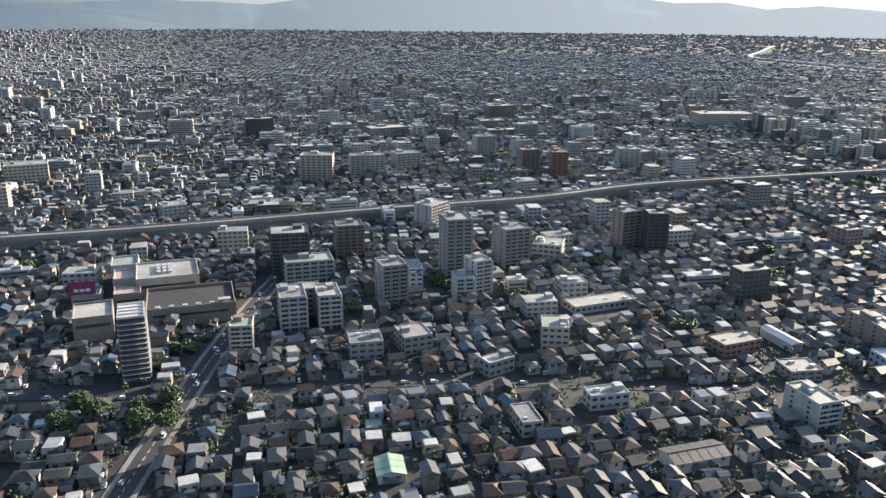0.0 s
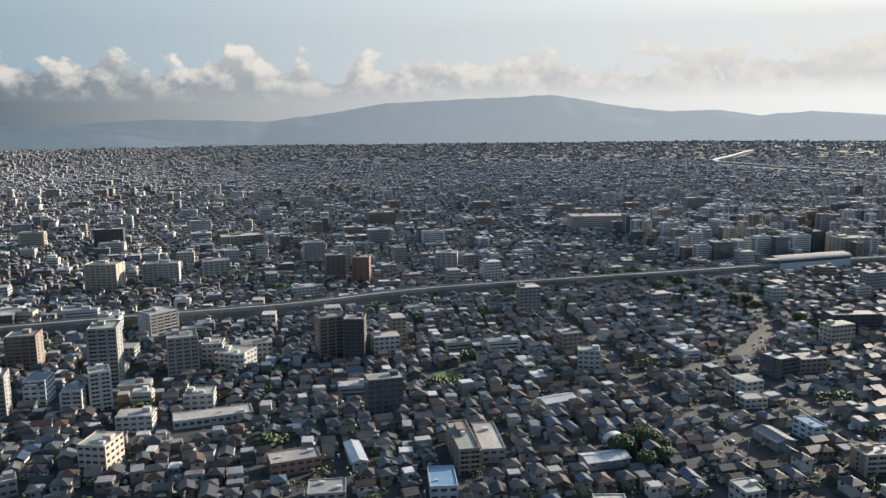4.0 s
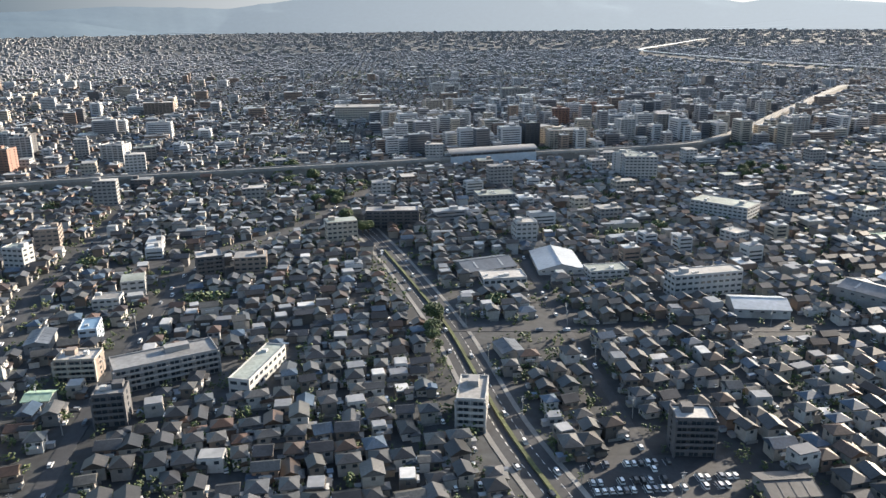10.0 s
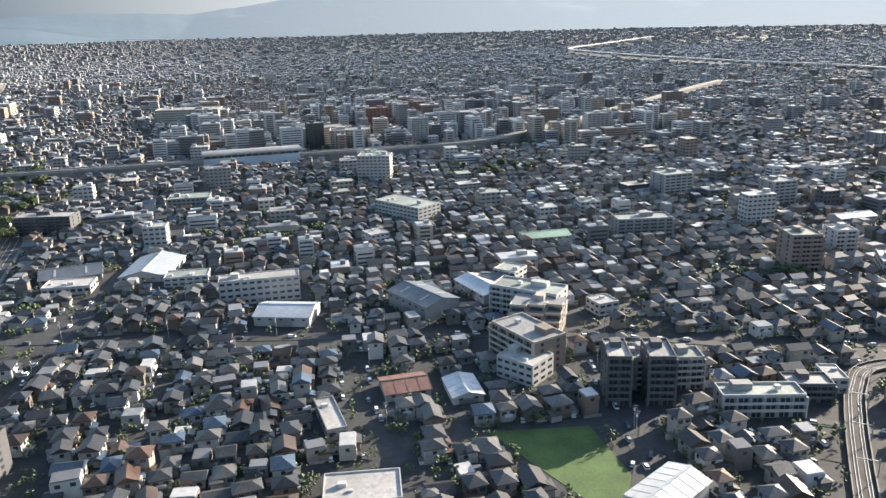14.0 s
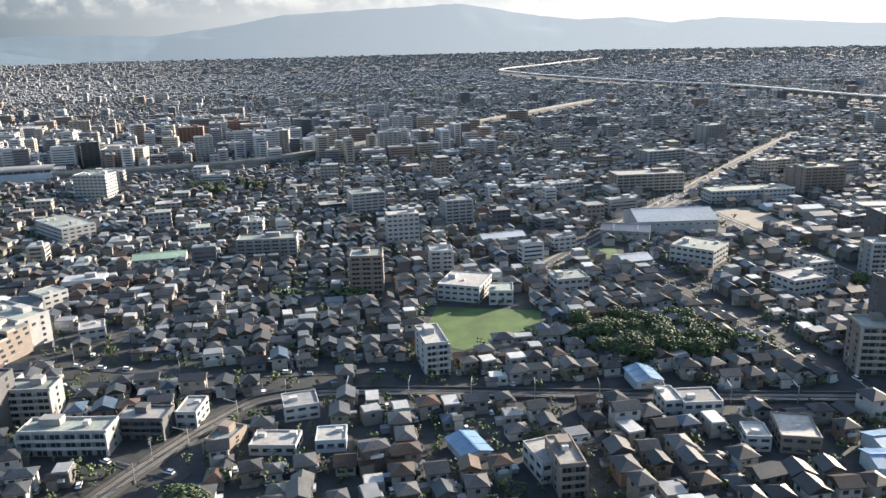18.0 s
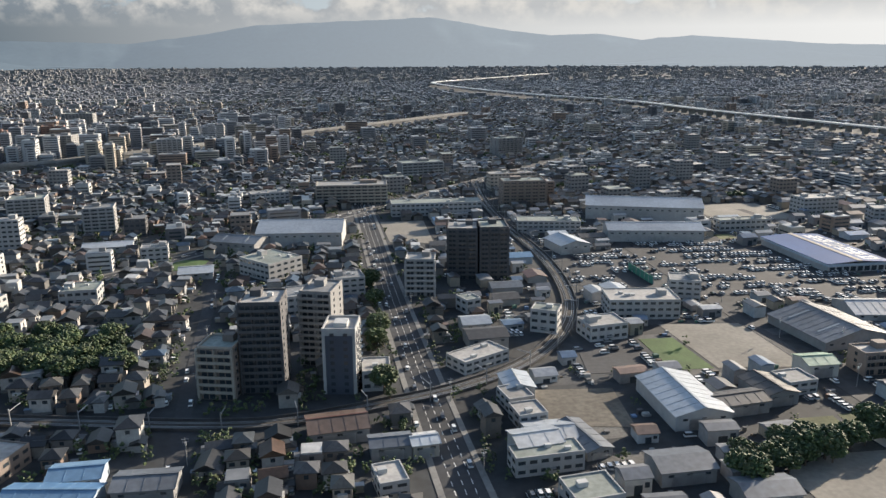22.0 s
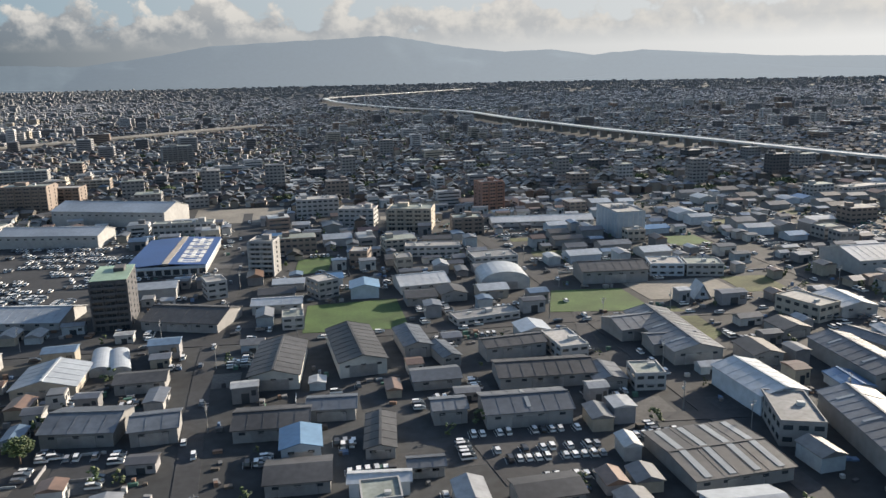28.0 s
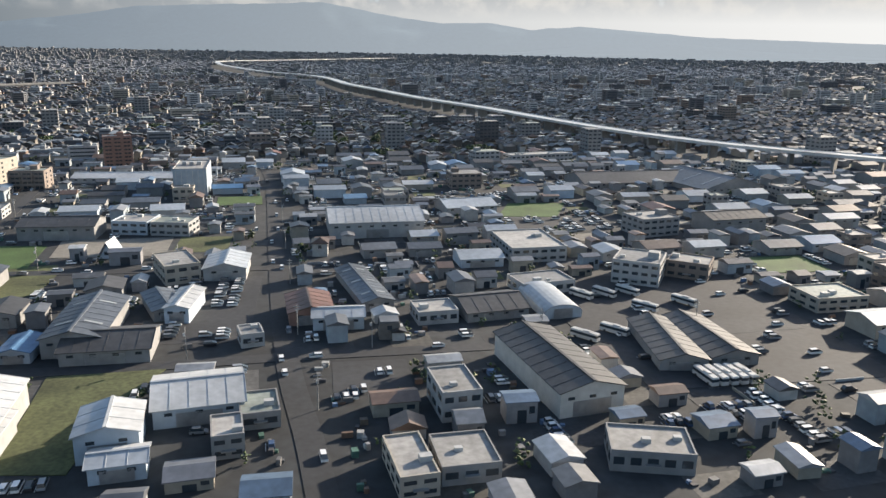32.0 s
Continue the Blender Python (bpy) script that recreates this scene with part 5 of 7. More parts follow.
def sign_store(x, y, w, d, h, turn):
    """A wide low store: blue roof with a pale ridge strip and white lettering bars on one half."""
    take_box(x, y, w, d, turn)
    ob = thing("store_hall", x, y, 0, turn, "wide white store with a flat blue roof and white lettering", "store")
    part("wall", Geo().box(-w / 2, -d / 2, 0, w / 2, d / 2, h), wall_mats["white"], ob)
    part("fascia", Geo().box(-w / 2 - .3, -d / 2 - .3, h - .9, w / 2 + .3, d / 2 + .3, h), wall_mats["bluewhite"], ob)
    for s in (-1, 1):
        a, b = (-w / 2 - .4, -.9) if s < 0 else (.9, w / 2 + .4)
        za, zb = (h + .01, h + .7) if s < 0 else (h + .7, h + .01)
        g = Geo().solid([(a, -d / 2 - .4, za), (b, -d / 2 - .4, zb), (b, d / 2 + .4, zb), (a, d / 2 + .4, za)], [(a, -d / 2 - .4, za + .15), (b, -d / 2 - .4, zb + .15), (b, d / 2 + .4, zb + .15), (a, d / 2 + .4, za + .15)])
        slab = part("roof_slope", g, sign_blue, ob)
        if s > 0:
            lr = random.Random(3)
            fall = .69 / (b - a)
            for k in range(6):
                y0 = -d / 2 + 2.2 + k * (d - 4) / 6
                for x0, x1, u0, u1 in ((.2, .8, 0, .14), (.2, .8, .36, .5), (.2, .32, 0, .7), (.68, .8, 0, .7), (.44, .56, -.06, .8))[: lr.choice((4, 5, 5))]:
                    p0, p1 = a + (b - a) * x0, a + (b - a) * x1
                    v0, v1 = y0 + u0 * d / 6, y0 + u1 * d / 6
                    z0, z1 = za + .154 - fall * (p0 - a), za + .154 - fall * (p1 - a)
                    q = [(p0, v0, z0), (p1, v0, z1), (p1, v1, z1), (p0, v1, z0)]
                    part("lettering_bar", Geo().solid(q, [(e[0], e[1], e[2] + .03 + .006 * k) for e in q]), paint, slab)
    part("ridge_strip", Geo().box(-.9, -d / 2 - .4, h + .5, .9, d / 2 + .4, h + .98), wall_mats["cream"], ob)
    for k in range(9):
        part("glazing", Geo().box(-w / 2 + .8 + k * w / 9, -d / 2 - .05, .3, -w / 2 + .6 + (k + .8) * w / 9, -d / 2 + .1, h - 1.1), glass, ob)


sign_store(950.5, 250.8, 23, 40, 3.0, 3)


def brick_tower(x, y, w, d, h, turn):
    ob = apartments(x, y, w, d, h, turn, "dark")
    part("roof_cover", Geo().box(-w / 2 - .1, -d / 2 - .1, h + .5, w / 2 + .1, d / 2 + .1, h + .62), sheet_green, ob)


brick_tower(950.1, 187.8, 8.2, 15, 11.8, 8)


def store_block(x, y, w, d, h, turn):
    """A tall cold store: plain panelled walls, vents on top."""
    take_box(x, y, w, d, turn)
    ob = thing("cold_store", x, y, 0, turn, "tall pale grey panelled store with no windows", "store")
    part("wall", Geo().box(-w / 2, -d / 2, 0, w / 2, d / 2, h), wall_mats["blue"], ob)
    part("roof", Geo().box(-w / 2 + .2, -d / 2 + .2, h + .004, w / 2 - .2, d / 2 - .2, h + .06), flat_roof, ob)
    part("parapet", parapet(w, d, h, .2, .4), wall_mats["white"], ob)
    for k in range(6):
        part("panel_rib", Geo().box(-w / 2 + (k + .5) * w / 6 - .06, -d / 2 - .06, .2, -w / 2 + (k + .5) * w / 6 + .06, -d / 2 - .004, h - .1), frame_mat, ob)
        part("panel_rib", Geo().box(-w / 2 - .06, -d / 2 + (k + .5) * d / 6 - .06, .2, -w / 2 - .004, -d / 2 + (k + .5) * d / 6 + .06, h - .1), frame_mat, ob)
    for k in range(3):
        part("vent", Geo().box(-w * .3 + k * 2.4, -1, h + .06, -w * .3 + k * 2.4 + 1.3, 1.4, h + 1.2), steel, ob)


store_block(1104.6, 266.0, 10.6, 20, 9.0, 3)
arched_hall(1049.2, 204.3, 13.4, 12, 4.0, 0, "white")


def tent_chapel(x, y, turn):
    """A small pale-blue steep-roofed house: the roof comes almost to the ground."""
    take_box(x, y, 4.5, 7, turn)
    ob = thing("steep_roof_house", x, y, 0, turn, "small pale blue house with a steep pitched roof", "house")
    part("gable_wall", Geo().solid([(-1.9, -2.8, 0), (1.9, -2.8, 0), (0, -2.8, 3.4)], [(-1.9, 2.8, 0), (1.9, 2.8, 0), (0, 2.8, 3.4)]), wall_mats["bluewhite"], ob)
    for s in (-1, 1):
        q = [(s * 2.35, -3.2, 0), (s * 2.15, -3.2, 0), (0, -3.2, 3.78), (0, -3.2, 4.0)]
        part("roof_slope", Geo().solid(q, [(p[0], 3.2, p[2]) for p in q]), sheet_pale, ob)
    part("window", Geo().box(-.5, -2.9, .9, .5, -2.79, 1.7), glass, ob)


tent_chapel(1097.5, 183.4, -6)

# ---- districts: houses on lots along lanes ----
def lots(x0, x1, y0, y1, across, depth, lane, seed, fill):
    """Centres of building lots: pairs of rows back to back between lanes."""
    r = np.random.RandomState(seed)
    out = []
    y, pair = y0, 0
    while y < y1:
        xs = np.arange(x0, x1, across)
        xs = xs + r.uniform(-.18, .18, len(xs)) * across
        block = ((np.arange(len(xs)) + int(r.randint(0, 16))) % 15) != 0
        keep = block & (r.rand(len(xs)) < fill)
        n = int(keep.sum())
        out.append(np.c_[xs[keep], np.full(n, y) + r.uniform(-.3, .3, n), np.full(n, pair % 2), r.rand(n, 5)])
        y += depth if pair % 2 == 0 else depth + lane
        pair += 1
    a = np.concatenate(out)
    cx, cy = 600.0, 300.0
    # bend the rows by each district's heading
    base = np.radians(np.interp(a[:, 0], (-900, 0, 500, 900, 1500, 2100), (9, 9, 8, 4, 4, 6)))
    yy = a[:, 1] + np.tan(np.radians(6)) * (a[:, 0] - cx) * 0.6
    return np.c_[a[:, 0], yy, np.degrees(base), a[:, 2:]]


def boxes(cx, cy, w, d, z0, z1, turn):
    """Many upright boxes (no floor): verts and quads."""
    c, s = np.cos(turn), np.sin(turn)
    corner = np.array([(-.5, -.5), (.5, -.5), (.5, .5), (-.5, .5)])
    lx, ly = corner[:, 0][None] * w[:, None], corner[:, 1][None] * d[:, None]
    px, py = cx[:, None] + lx * c[:, None] - ly * s[:, None], cy[:, None] + lx * s[:, None] + ly * c[:, None]
    n = len(cx)
    low = np.stack([px, py, np.broadcast_to(z0[:, None], px.shape)], -1)
    high = np.stack([px, py, np.broadcast_to(z1[:, None], px.shape)], -1)
    verts = np.concatenate([low, high], 1).reshape(-1, 3)
    quad = np.array([(0, 1, 5, 4), (1, 2, 6, 5), (2, 3, 7, 6), (3, 0, 4, 7), (4, 5, 6, 7)])
    return verts, (quad[None] + 8 * np.arange(n)[:, None, None]).reshape(-1, 4)


def roofs(cx, cy, w, d, z, rise, hip, turn, eave=.36, thick=.16):
    """Many hip or gable roofs with eaves and a fascia, as quads; hip 0 gives a gable."""
    c, s = np.cos(turn), np.sin(turn)
    W, D = w / 2 + eave, d / 2 + eave
    rx = np.maximum(W - hip * D, .02)
    one = np.ones_like(W)
    P = [(-W, -D, 0 * one), (W, -D, 0 * one), (W, D, 0 * one), (-W, D, 0 * one),
         (-W, -D, thick * one), (W, -D, thick * one), (W, D, thick * one), (-W, D, thick * one),
         (-rx, 0 * one, rise), (rx, 0 * one, rise)]
    V = np.stack([np.stack([cx + a * c - b * s, cy + a * s + b * c, z + e], -1) for a, b, e in P], 1)
    quad = np.array([(0, 1, 5, 4), (1, 2, 6, 5), (2, 3, 7, 6), (3, 0, 4, 7), (4, 5, 9, 8), (6, 7, 8, 9), (5, 6, 9, 9), (7, 4, 8, 8), (3, 2, 1, 0)])
    n = len(cx)
    return V.reshape(-1, 3), (quad[None] + 10 * np.arange(n)[:, None, None]).reshape(-1, 4)


def tri_safe(name, verts, faces, mats):
    """A mesh in which quads with a doubled corner become triangles."""
    quads = faces[faces[:, 2] != faces[:, 3]]
    tris = faces[faces[:, 2] == faces[:, 3]][:, :3]
    me = bpy.data.meshes.new(name)
    loops = np.concatenate([quads.ravel(), tris.ravel()]).astype(np.int32)
    starts = np.concatenate([np.arange(len(quads)) * 4, len(quads) * 4 + np.arange(len(tris)) * 3]).astype(np.int32)
    me.vertices.add(len(verts))
    me.vertices.foreach_set("co", np.asarray(verts, np.float32).ravel())
    me.loops.add(len(loops))
    me.loops.foreach_set("vertex_index", loops)
    me.polygons.add(len(starts))
    me.polygons.foreach_set("loop_start", starts)
    me.polygons.foreach_set("use_smooth", np.zeros(len(starts), bool))
    for m in mats:
        me.materials.append(m)
    me.update(calc_edges=True)
    return me


def stuff(name, mesh, label, category):
    return tagged(new(name, mesh), label, category, "", "stuff")


# houses near the flight line: a few designs, each with its parts, copied onto the lots
def house(w, d, floors, hip, cross):
    h = 1.5 * floors
    g = Geo().box(-w / 2, -d / 2, 0, w / 2, d / 2, h)
    if hip == 0:
        for s in (-1, 1):
            tri = [(s * w / 2, -d / 2, h), (s * w / 2, d / 2, h), (s * w / 2, 0, h + d * .26)]
            g.solid(tri, [(p[0] - s * .15, p[1], p[2]) for p in tri])
    if cross:
        g.box(-w * .1, -d / 2 - 1.1, 0, w / 2 - .1, -d / 2, 1.45)
    root = thing("house", 0, -900, 0, 0, "two-storey house with plaster walls and a tiled roof" if floors > 1 else "low house with plaster walls and a tiled roof", "house", "houses along the lanes", g.mesh("house", house_wall))
    one = np.ones(1)
    v, f = roofs(0 * one, 0 * one, w * one, d * one, h * one, d * .26 * one + .15, hip * one, 0 * one)
    part("roof", tri_safe("roof", v, f, [house_roof]), house_roof, root)
    if cross:
        v, f = roofs(w * .2 * one, (-d / 2 - .5) * one, w * .58 * one, 1.3 * one, 1.45 * one, .5 * one, 0 * one, 0 * one, .25)
        part("porch_roof", tri_safe("porch_roof", v, f, [house_roof]), house_roof, root)
    win = Geo().box(-.5, -.04, 0, .5, .06, .75).mesh("window", glass)
    for xx, zz in ((-w * .25, .55), (-w * .25, h - 1.05), (w * .25, h - 1.05))[: 1 + 2 * (floors > 1)]:
        part("window", win, glass, root, at=(xx, -d / 2, zz))
    side = Geo().box(-.05, -.4, 0, .05, .4, .7).mesh("window", glass)
    for s in (-1, 1):
        part("window", side, glass, root, at=(s * w / 2, 0, h - 1.05))
    if floors > 1 and not cross:
        part("balcony", Geo().box(-w * .42, -d / 2 - .7, 1.5, w * .05, -d / 2 - .004, 1.62).box(-w * .42, -d / 2 - .7, 1.62, w * .05, -d / 2 - .6, 2.15), frame_mat, root)
    return root


designs = [house(4.6, 3.8, 2, 1, False), house(4.1, 3.9, 2, 0, False), house(5.0, 3.8, 2, 1, True), house(3.9, 3.5, 2, 0, True), house(4.4, 4.1, 2, .6, False), house(5.3, 4.0, 1, 1, False), house(4.0, 4.3, 2, 1, True), house(4.8, 3.4, 2, 0, False)]

def blocks(name, n, x0, x1, y0, y1, hmin, hmax, size, seed, label, spread=.6, low=2.2):
    """Joined larger flat-roofed buildings, with a window strip on every floor."""
    r = np.random.RandomState(seed)
    y = y0 + (y1 - y0) * r.rand(n) ** .9
    x = x0 - spread * y + (x1 - x0 + 2 * spread * y) * r.rand(n)
    ok = is_free(x, y) & is_free(x + 5, y) & is_free(x - 5, y) & is_free(x, y - 5) & is_free(x, y + 5)
    x, y = x[ok], y[ok]
    n = len(x)
    for a, b in zip(x, y):
        take_box(a, b, 8, 6, 8, 0)
    w, d = size * (.6 + r.rand(n) ** 2 * 1.2), size * (.5 + .4 * r.rand(n))
    h = hmin + (hmax - hmin) * r.rand(n) ** low
    turn = np.radians(8 + 8 * (r.rand(n) - .5) + np.where(r.rand(n) < .3, 90, 0))
    v, f = boxes(x, y, w, d, 0 * h, h, turn)
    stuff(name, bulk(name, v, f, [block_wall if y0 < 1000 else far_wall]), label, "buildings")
    v, f = boxes(x, y, w - .5, d - .5, h, h + .25, turn)
    v2, f2 = boxes(x + w * .15, y, w * .25, d * .3, h + .25, h + 1.6, turn)
    stuff(name + "_roofs", bulk(name, np.concatenate([v, v2]) if y0 < 1000 else v, np.concatenate([f, f2 + len(v)]) if y0 < 1000 else f, [block_roof]), "flat concrete roofs with stair houses", "roofs")
    vs, fs, m = [], [], 0
    for k in range(int(hmax / FLOOR) if y0 < 1000 else 0):
        z = k * FLOOR + .55
        p = z + 1 < h
        if p.any():
            v, f = boxes(x[p], y[p], w[p] * .84, d[p] + .1, np.full(p.sum(), z), np.full(p.sum(), z + .6), turn[p])
            vs.append(v)
            fs.append(f + m)
            m += len(v)
            v, f = boxes(x[p], y[p], w[p] + .1, d[p] * .6, np.full(p.sum(), z), np.full(p.sum(), z + .75), turn[p])
            vs.append(v)
            fs.append(f + m)
            m += len(v)
    if vs:
        stuff(name + "_windows", bulk(name, np.concatenate(vs), np.concatenate(fs), [glass]), "window strips of distant buildings", "windows")

mr = random.Random(21)
placed = 0
while placed < 140:
    y = 225 + 330 * mr.random() ** .8
    x = -60 - .5 * y + (1280 + y) * mr.random()
    if is_free(np.array([x, x + 6, x - 6, x, x]), np.array([y, y, y, y - 5, y + 5])).all() and not (880 < x < 960 and y < 300):
        office(x, y, mr.uniform(6, 13), mr.uniform(6, 9), mr.choice((4.6, 5.4, 6.2, 7.7, 9.3, 12.4)), mr.uniform(2, 14), mr.choice(("white", "cream", "grey", "brown", "white", "grey", "dark")), True)
        placed += 1
blocks("city_blocks", 330, 380, 700, 500, 720, 6, 18, 10, 27, "mid-rise flats and offices of the inner city", .05, 1.3)
blocks("town_blocks", 330, -160, 1000, 250, 560, 3.0, 7.5, 9, 28, "low flats and small offices among the houses", .3, 2.2)
blocks("far_blocks", 1500, -200, 1400, 560, 1180, 3.2, 14, 11, 22, "distant mid-rise flats and offices", .6, 3)
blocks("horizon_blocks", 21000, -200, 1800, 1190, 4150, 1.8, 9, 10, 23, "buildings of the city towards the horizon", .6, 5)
# works and yards south of the city
stuff_list = []
wr = np.random.RandomState(31)
yards = []
for gy in np.arange(74, 335, 11):
    for gx in np.arange(818, 1420, 11.4):
        x, y = gx + wr.uniform(-2, 2), gy + .06 * (gx - 900) + wr.uniform(-1.5, 1.5)
        kind, tone = wr.rand(), wr.choice(["grey", "white", "bluewhite", "dark", "dark", "cream", "grey", "grey", "white", "brown", "blue"])
        w, d, h = wr.uniform(6.0, 10.5), wr.uniform(5.5, 8.5), wr.uniform(2.2, 3.6)
        turn = 4 + wr.uniform(-3, 3)
        spots = [(x + a * w, y + b * d) for a in (-.5, 0, .5) for b in (-.5, 0, .5)]
        if not all(is_free(np.array([a]), np.array([b]))[0] for a, b in spots):
            continue
        if kind < .42:
            shed(x, y, w, d, h, turn, tone, True)
        elif kind < .50 and y < 260:
            office(x, y, w * .8, d * .9, h + 1.2, turn, tone if tone != "dark" else "cream")
        elif kind < .68:
            c, s = math.cos(radians(turn)), math.sin(radians(turn))
            pts = tuple((x + a * w * c - b * d * s, y + a * w * s + b * d * c) for a, b in ((-.5, -.5), (.5, -.5), (.5, .5), (-.5, .5)))
            region("car_park", pts, asphalt, 0.02, "asphalt yard with parked cars")
            yards.append(pts)
        elif kind < .74:
            region("rough_grass", [(x - w * .5, y - d * .5), (x + w * .5, y - d * .45), (x + w * .52, y + d * .5), (x - w * .48, y + d * .45)], rough_grass if kind < .715 else sand_mat, 0.02, "bare plot with weeds and gravel")

# small stores, lean-tos and workshops between the halls
n = 9000
sx, sy = wr.uniform(815, 1440, n), wr.uniform(70, 345, n)
sw, sd, sh = wr.uniform(3.0, 6.8, n), wr.uniform(2.6, 4.6, n), wr.choice([1.5, 1.8, 2.3, 3.0], n) + .2 * wr.rand(n)
st = 4 + wr.uniform(-4, 4, n) + np.where(wr.rand(n) < .4, 90, 0)
keep = []
for i in range(n):
    a, b = (sw[i] * .5 + .3, sd[i] * .5 + .3) if st[i] < 30 else (sd[i] * .5 + .3, sw[i] * .5 + .3)
    if is_free(sx[i] + np.array([-a, 0, a, -a, 0, a, -a, 0, a]), sy[i] + np.array([-b, -b, -b, 0, 0, 0, b, b, b])).all():
        take_box(sx[i], sy[i], sw[i], sd[i], st[i], .7)
        keep.append(i)
keep = np.array(keep)
sx, sy, sw, sd, sh, st = sx[keep], sy[keep], sw[keep], sd[keep], sh[keep], np.radians(st[keep])
v, f = boxes(sx, sy, sw, sd, 0 * sh, sh, st)
stuff_list.append(("small_stores", v, f, "wall"))
v, f = roofs(sx, sy, sw, sd, sh, sd * wr.uniform(.08, .24, len(sx)) + .12, 0 * sx, st, .22, .12)
stuff_list.append(("small_store_roofs", v, f, "roof"))
c, s = np.cos(st), np.sin(st)
v1, f1 = boxes(sx + .5 * sd * s, sy - .5 * sd * c, sw * .3, 0 * sw + .12, 0 * sw + .02, sh * .62, st)
v2, f2 = boxes(sx + .32 * sw * c + .5 * sd * s, sy + .32 * sw * s - .5 * sd * c, sw * .18, 0 * sw + .12, sh * .45, sh * .78, st)
stuff_list.append(("small_store_openings", np.concatenate([v1, v2]), np.concatenate([f1, f2 + len(v1)]), "glass"))
# rows of vehicles left along walls and kerbs
loose = []
for _ in range(1500):
    x, y, a = wr.uniform(820, 1420), wr.uniform(72, 340), radians(wr.choice([4, 94]))
    k, gap = int(wr.randint(2, 9)), 1.35
    for j in range(k):
        px, py = x - math.sin(a) * gap * j, y + math.cos(a) * gap * j
        if is_free(np.array([px, px + 1, px - 1]), np.array([py, py + .8, py - .8])).all():
            loose.append((px, py, a + wr.uniform(-.05, .05), wr.uniform(2.0, 2.5)))

# low walls round the yards
wx, wy, ww, wt = [], [], [], []
for pts in yards:
    for (x0, y0), (x1, y1) in zip(pts, (*pts[1:], pts[0])):
        if wr.rand() < .65:
            k = wr.uniform(.5, .98)
            wx.append((x0 + x1) / 2)
            wy.append((y0 + y1) / 2)
            ww.append(k * math.hypot(x1 - x0, y1 - y0))
            wt.append(math.atan2(y1 - y0, x1 - x0))
m = len(wx)
v, f = boxes(np.array(wx), np.array(wy), np.array(ww), np.full(m, .14), np.zeros(m), wr.uniform(.35, .75, m), np.array(wt))
stuff_list.append(("yard_walls", v, f, "wall"))
# stacks of goods, tanks and crates left beside the sheds
qx, qy = wr.uniform(815, 1400, 2600), wr.uniform(70, 300, 2600)
qx, qy = (np.repeat(q, 4) + wr.normal(0, 1.1, 4 * len(q)) for q in (qx, qy))
p = is_free(qx, qy) & is_free(qx + .8, qy) & is_free(qx - .8, qy) & is_free(qx, qy + .8) & is_free(qx, qy - .8)
qx, qy = qx[p], qy[p]
m = len(qx)
v, f = boxes(qx, qy, wr.uniform(.4, 1.5, m), wr.uniform(.4, 1.1, m), np.zeros(m), wr.uniform(.25, .95, m), np.radians(4 + wr.normal(0, 8, m)))
stuff_list.append(("stacked_goods", v, f, "goods"))

# patches of concrete, gravel and bare earth that cover the yards
gx, gy = np.meshgrid(np.arange(818, 1430, 15.0), np.arange(72, 340, 12.0))
gx, gy = gx.ravel() + wr.uniform(-1.5, 1.5, gx.size), gy.ravel() + wr.uniform(-1.2, 1.2, gx.size)
p = is_free(gx, gy) & (wr.rand(len(gx)) < .8)
gx, gy = gx[p], gy[p]
n = len(gx)
v, f = boxes(gx, gy, wr.uniform(6, 11.5, n), wr.uniform(4, 8.5, n), np.full(n, .001), np.full(n, .012), np.radians(wr.uniform(2, 7, n)))
stuff_list.append(("yard_slabs", v, f, "slab"))

groves = []
while len(groves) < 110:
    y = 215 + 400 * wr.rand()
    x = -80 - .4 * y + (1200 + .8 * y) * wr.rand()
    a, b = wr.uniform(3, 8), wr.uniform(2.5, 5)
    if is_free(x + np.array([-a, 0, a, 0, 0]), y + np.array([0, 0, 0, -b, b])).all():
        take_box(x, y, 2 * a, 2 * b, 8, 0)
        groves.append((x, y, a, b))

near = lots(-420, 1760, 12, 470, 5.7, 5.5, 1.8, 3, 0.92)
works = (near[:, 0] > 815) & (near[:, 1] < 330)
ok = is_free(near[:, 0], near[:, 1]) & (near[:, 1] > 58)
for dx, dy in ((2.6, 0), (-2.6, 0), (0, 2.3), (0, -2.3), (2, 2), (-2, 2)):
    ok &= is_free(near[:, 0] + dx, near[:, 1] + dy)
ok &= ~works | (near[:, 4] > 0.9)
near = near[ok]
order = np.argsort(near[:, 1] + 0.02 * abs(near[:, 0] - 560))
chosen, rest = [], []
for i in order:
    x, y = near[i, :2]
    visible = -70 < x < 1250 and y > (84 if x < 900 else 66)
    (chosen if visible and len(chosen) < 200 else rest).append(i)
for i in chosen:
    x, y, t, side, p, q, *_ = near[i]
    k = int(q * len(designs)) % len(designs)
    turn = t + (90 if p > .42 else 0) + (180 if side > .5 and p < .3 else 0) + (q - .5) * 6
    copy_thing(designs[k], pose(x, y, 0, 0, 0, turn))
for ob in designs:
    for child in ob.children_recursive:
        bpy.data.objects.remove(child)
    bpy.data.objects.remove(ob)


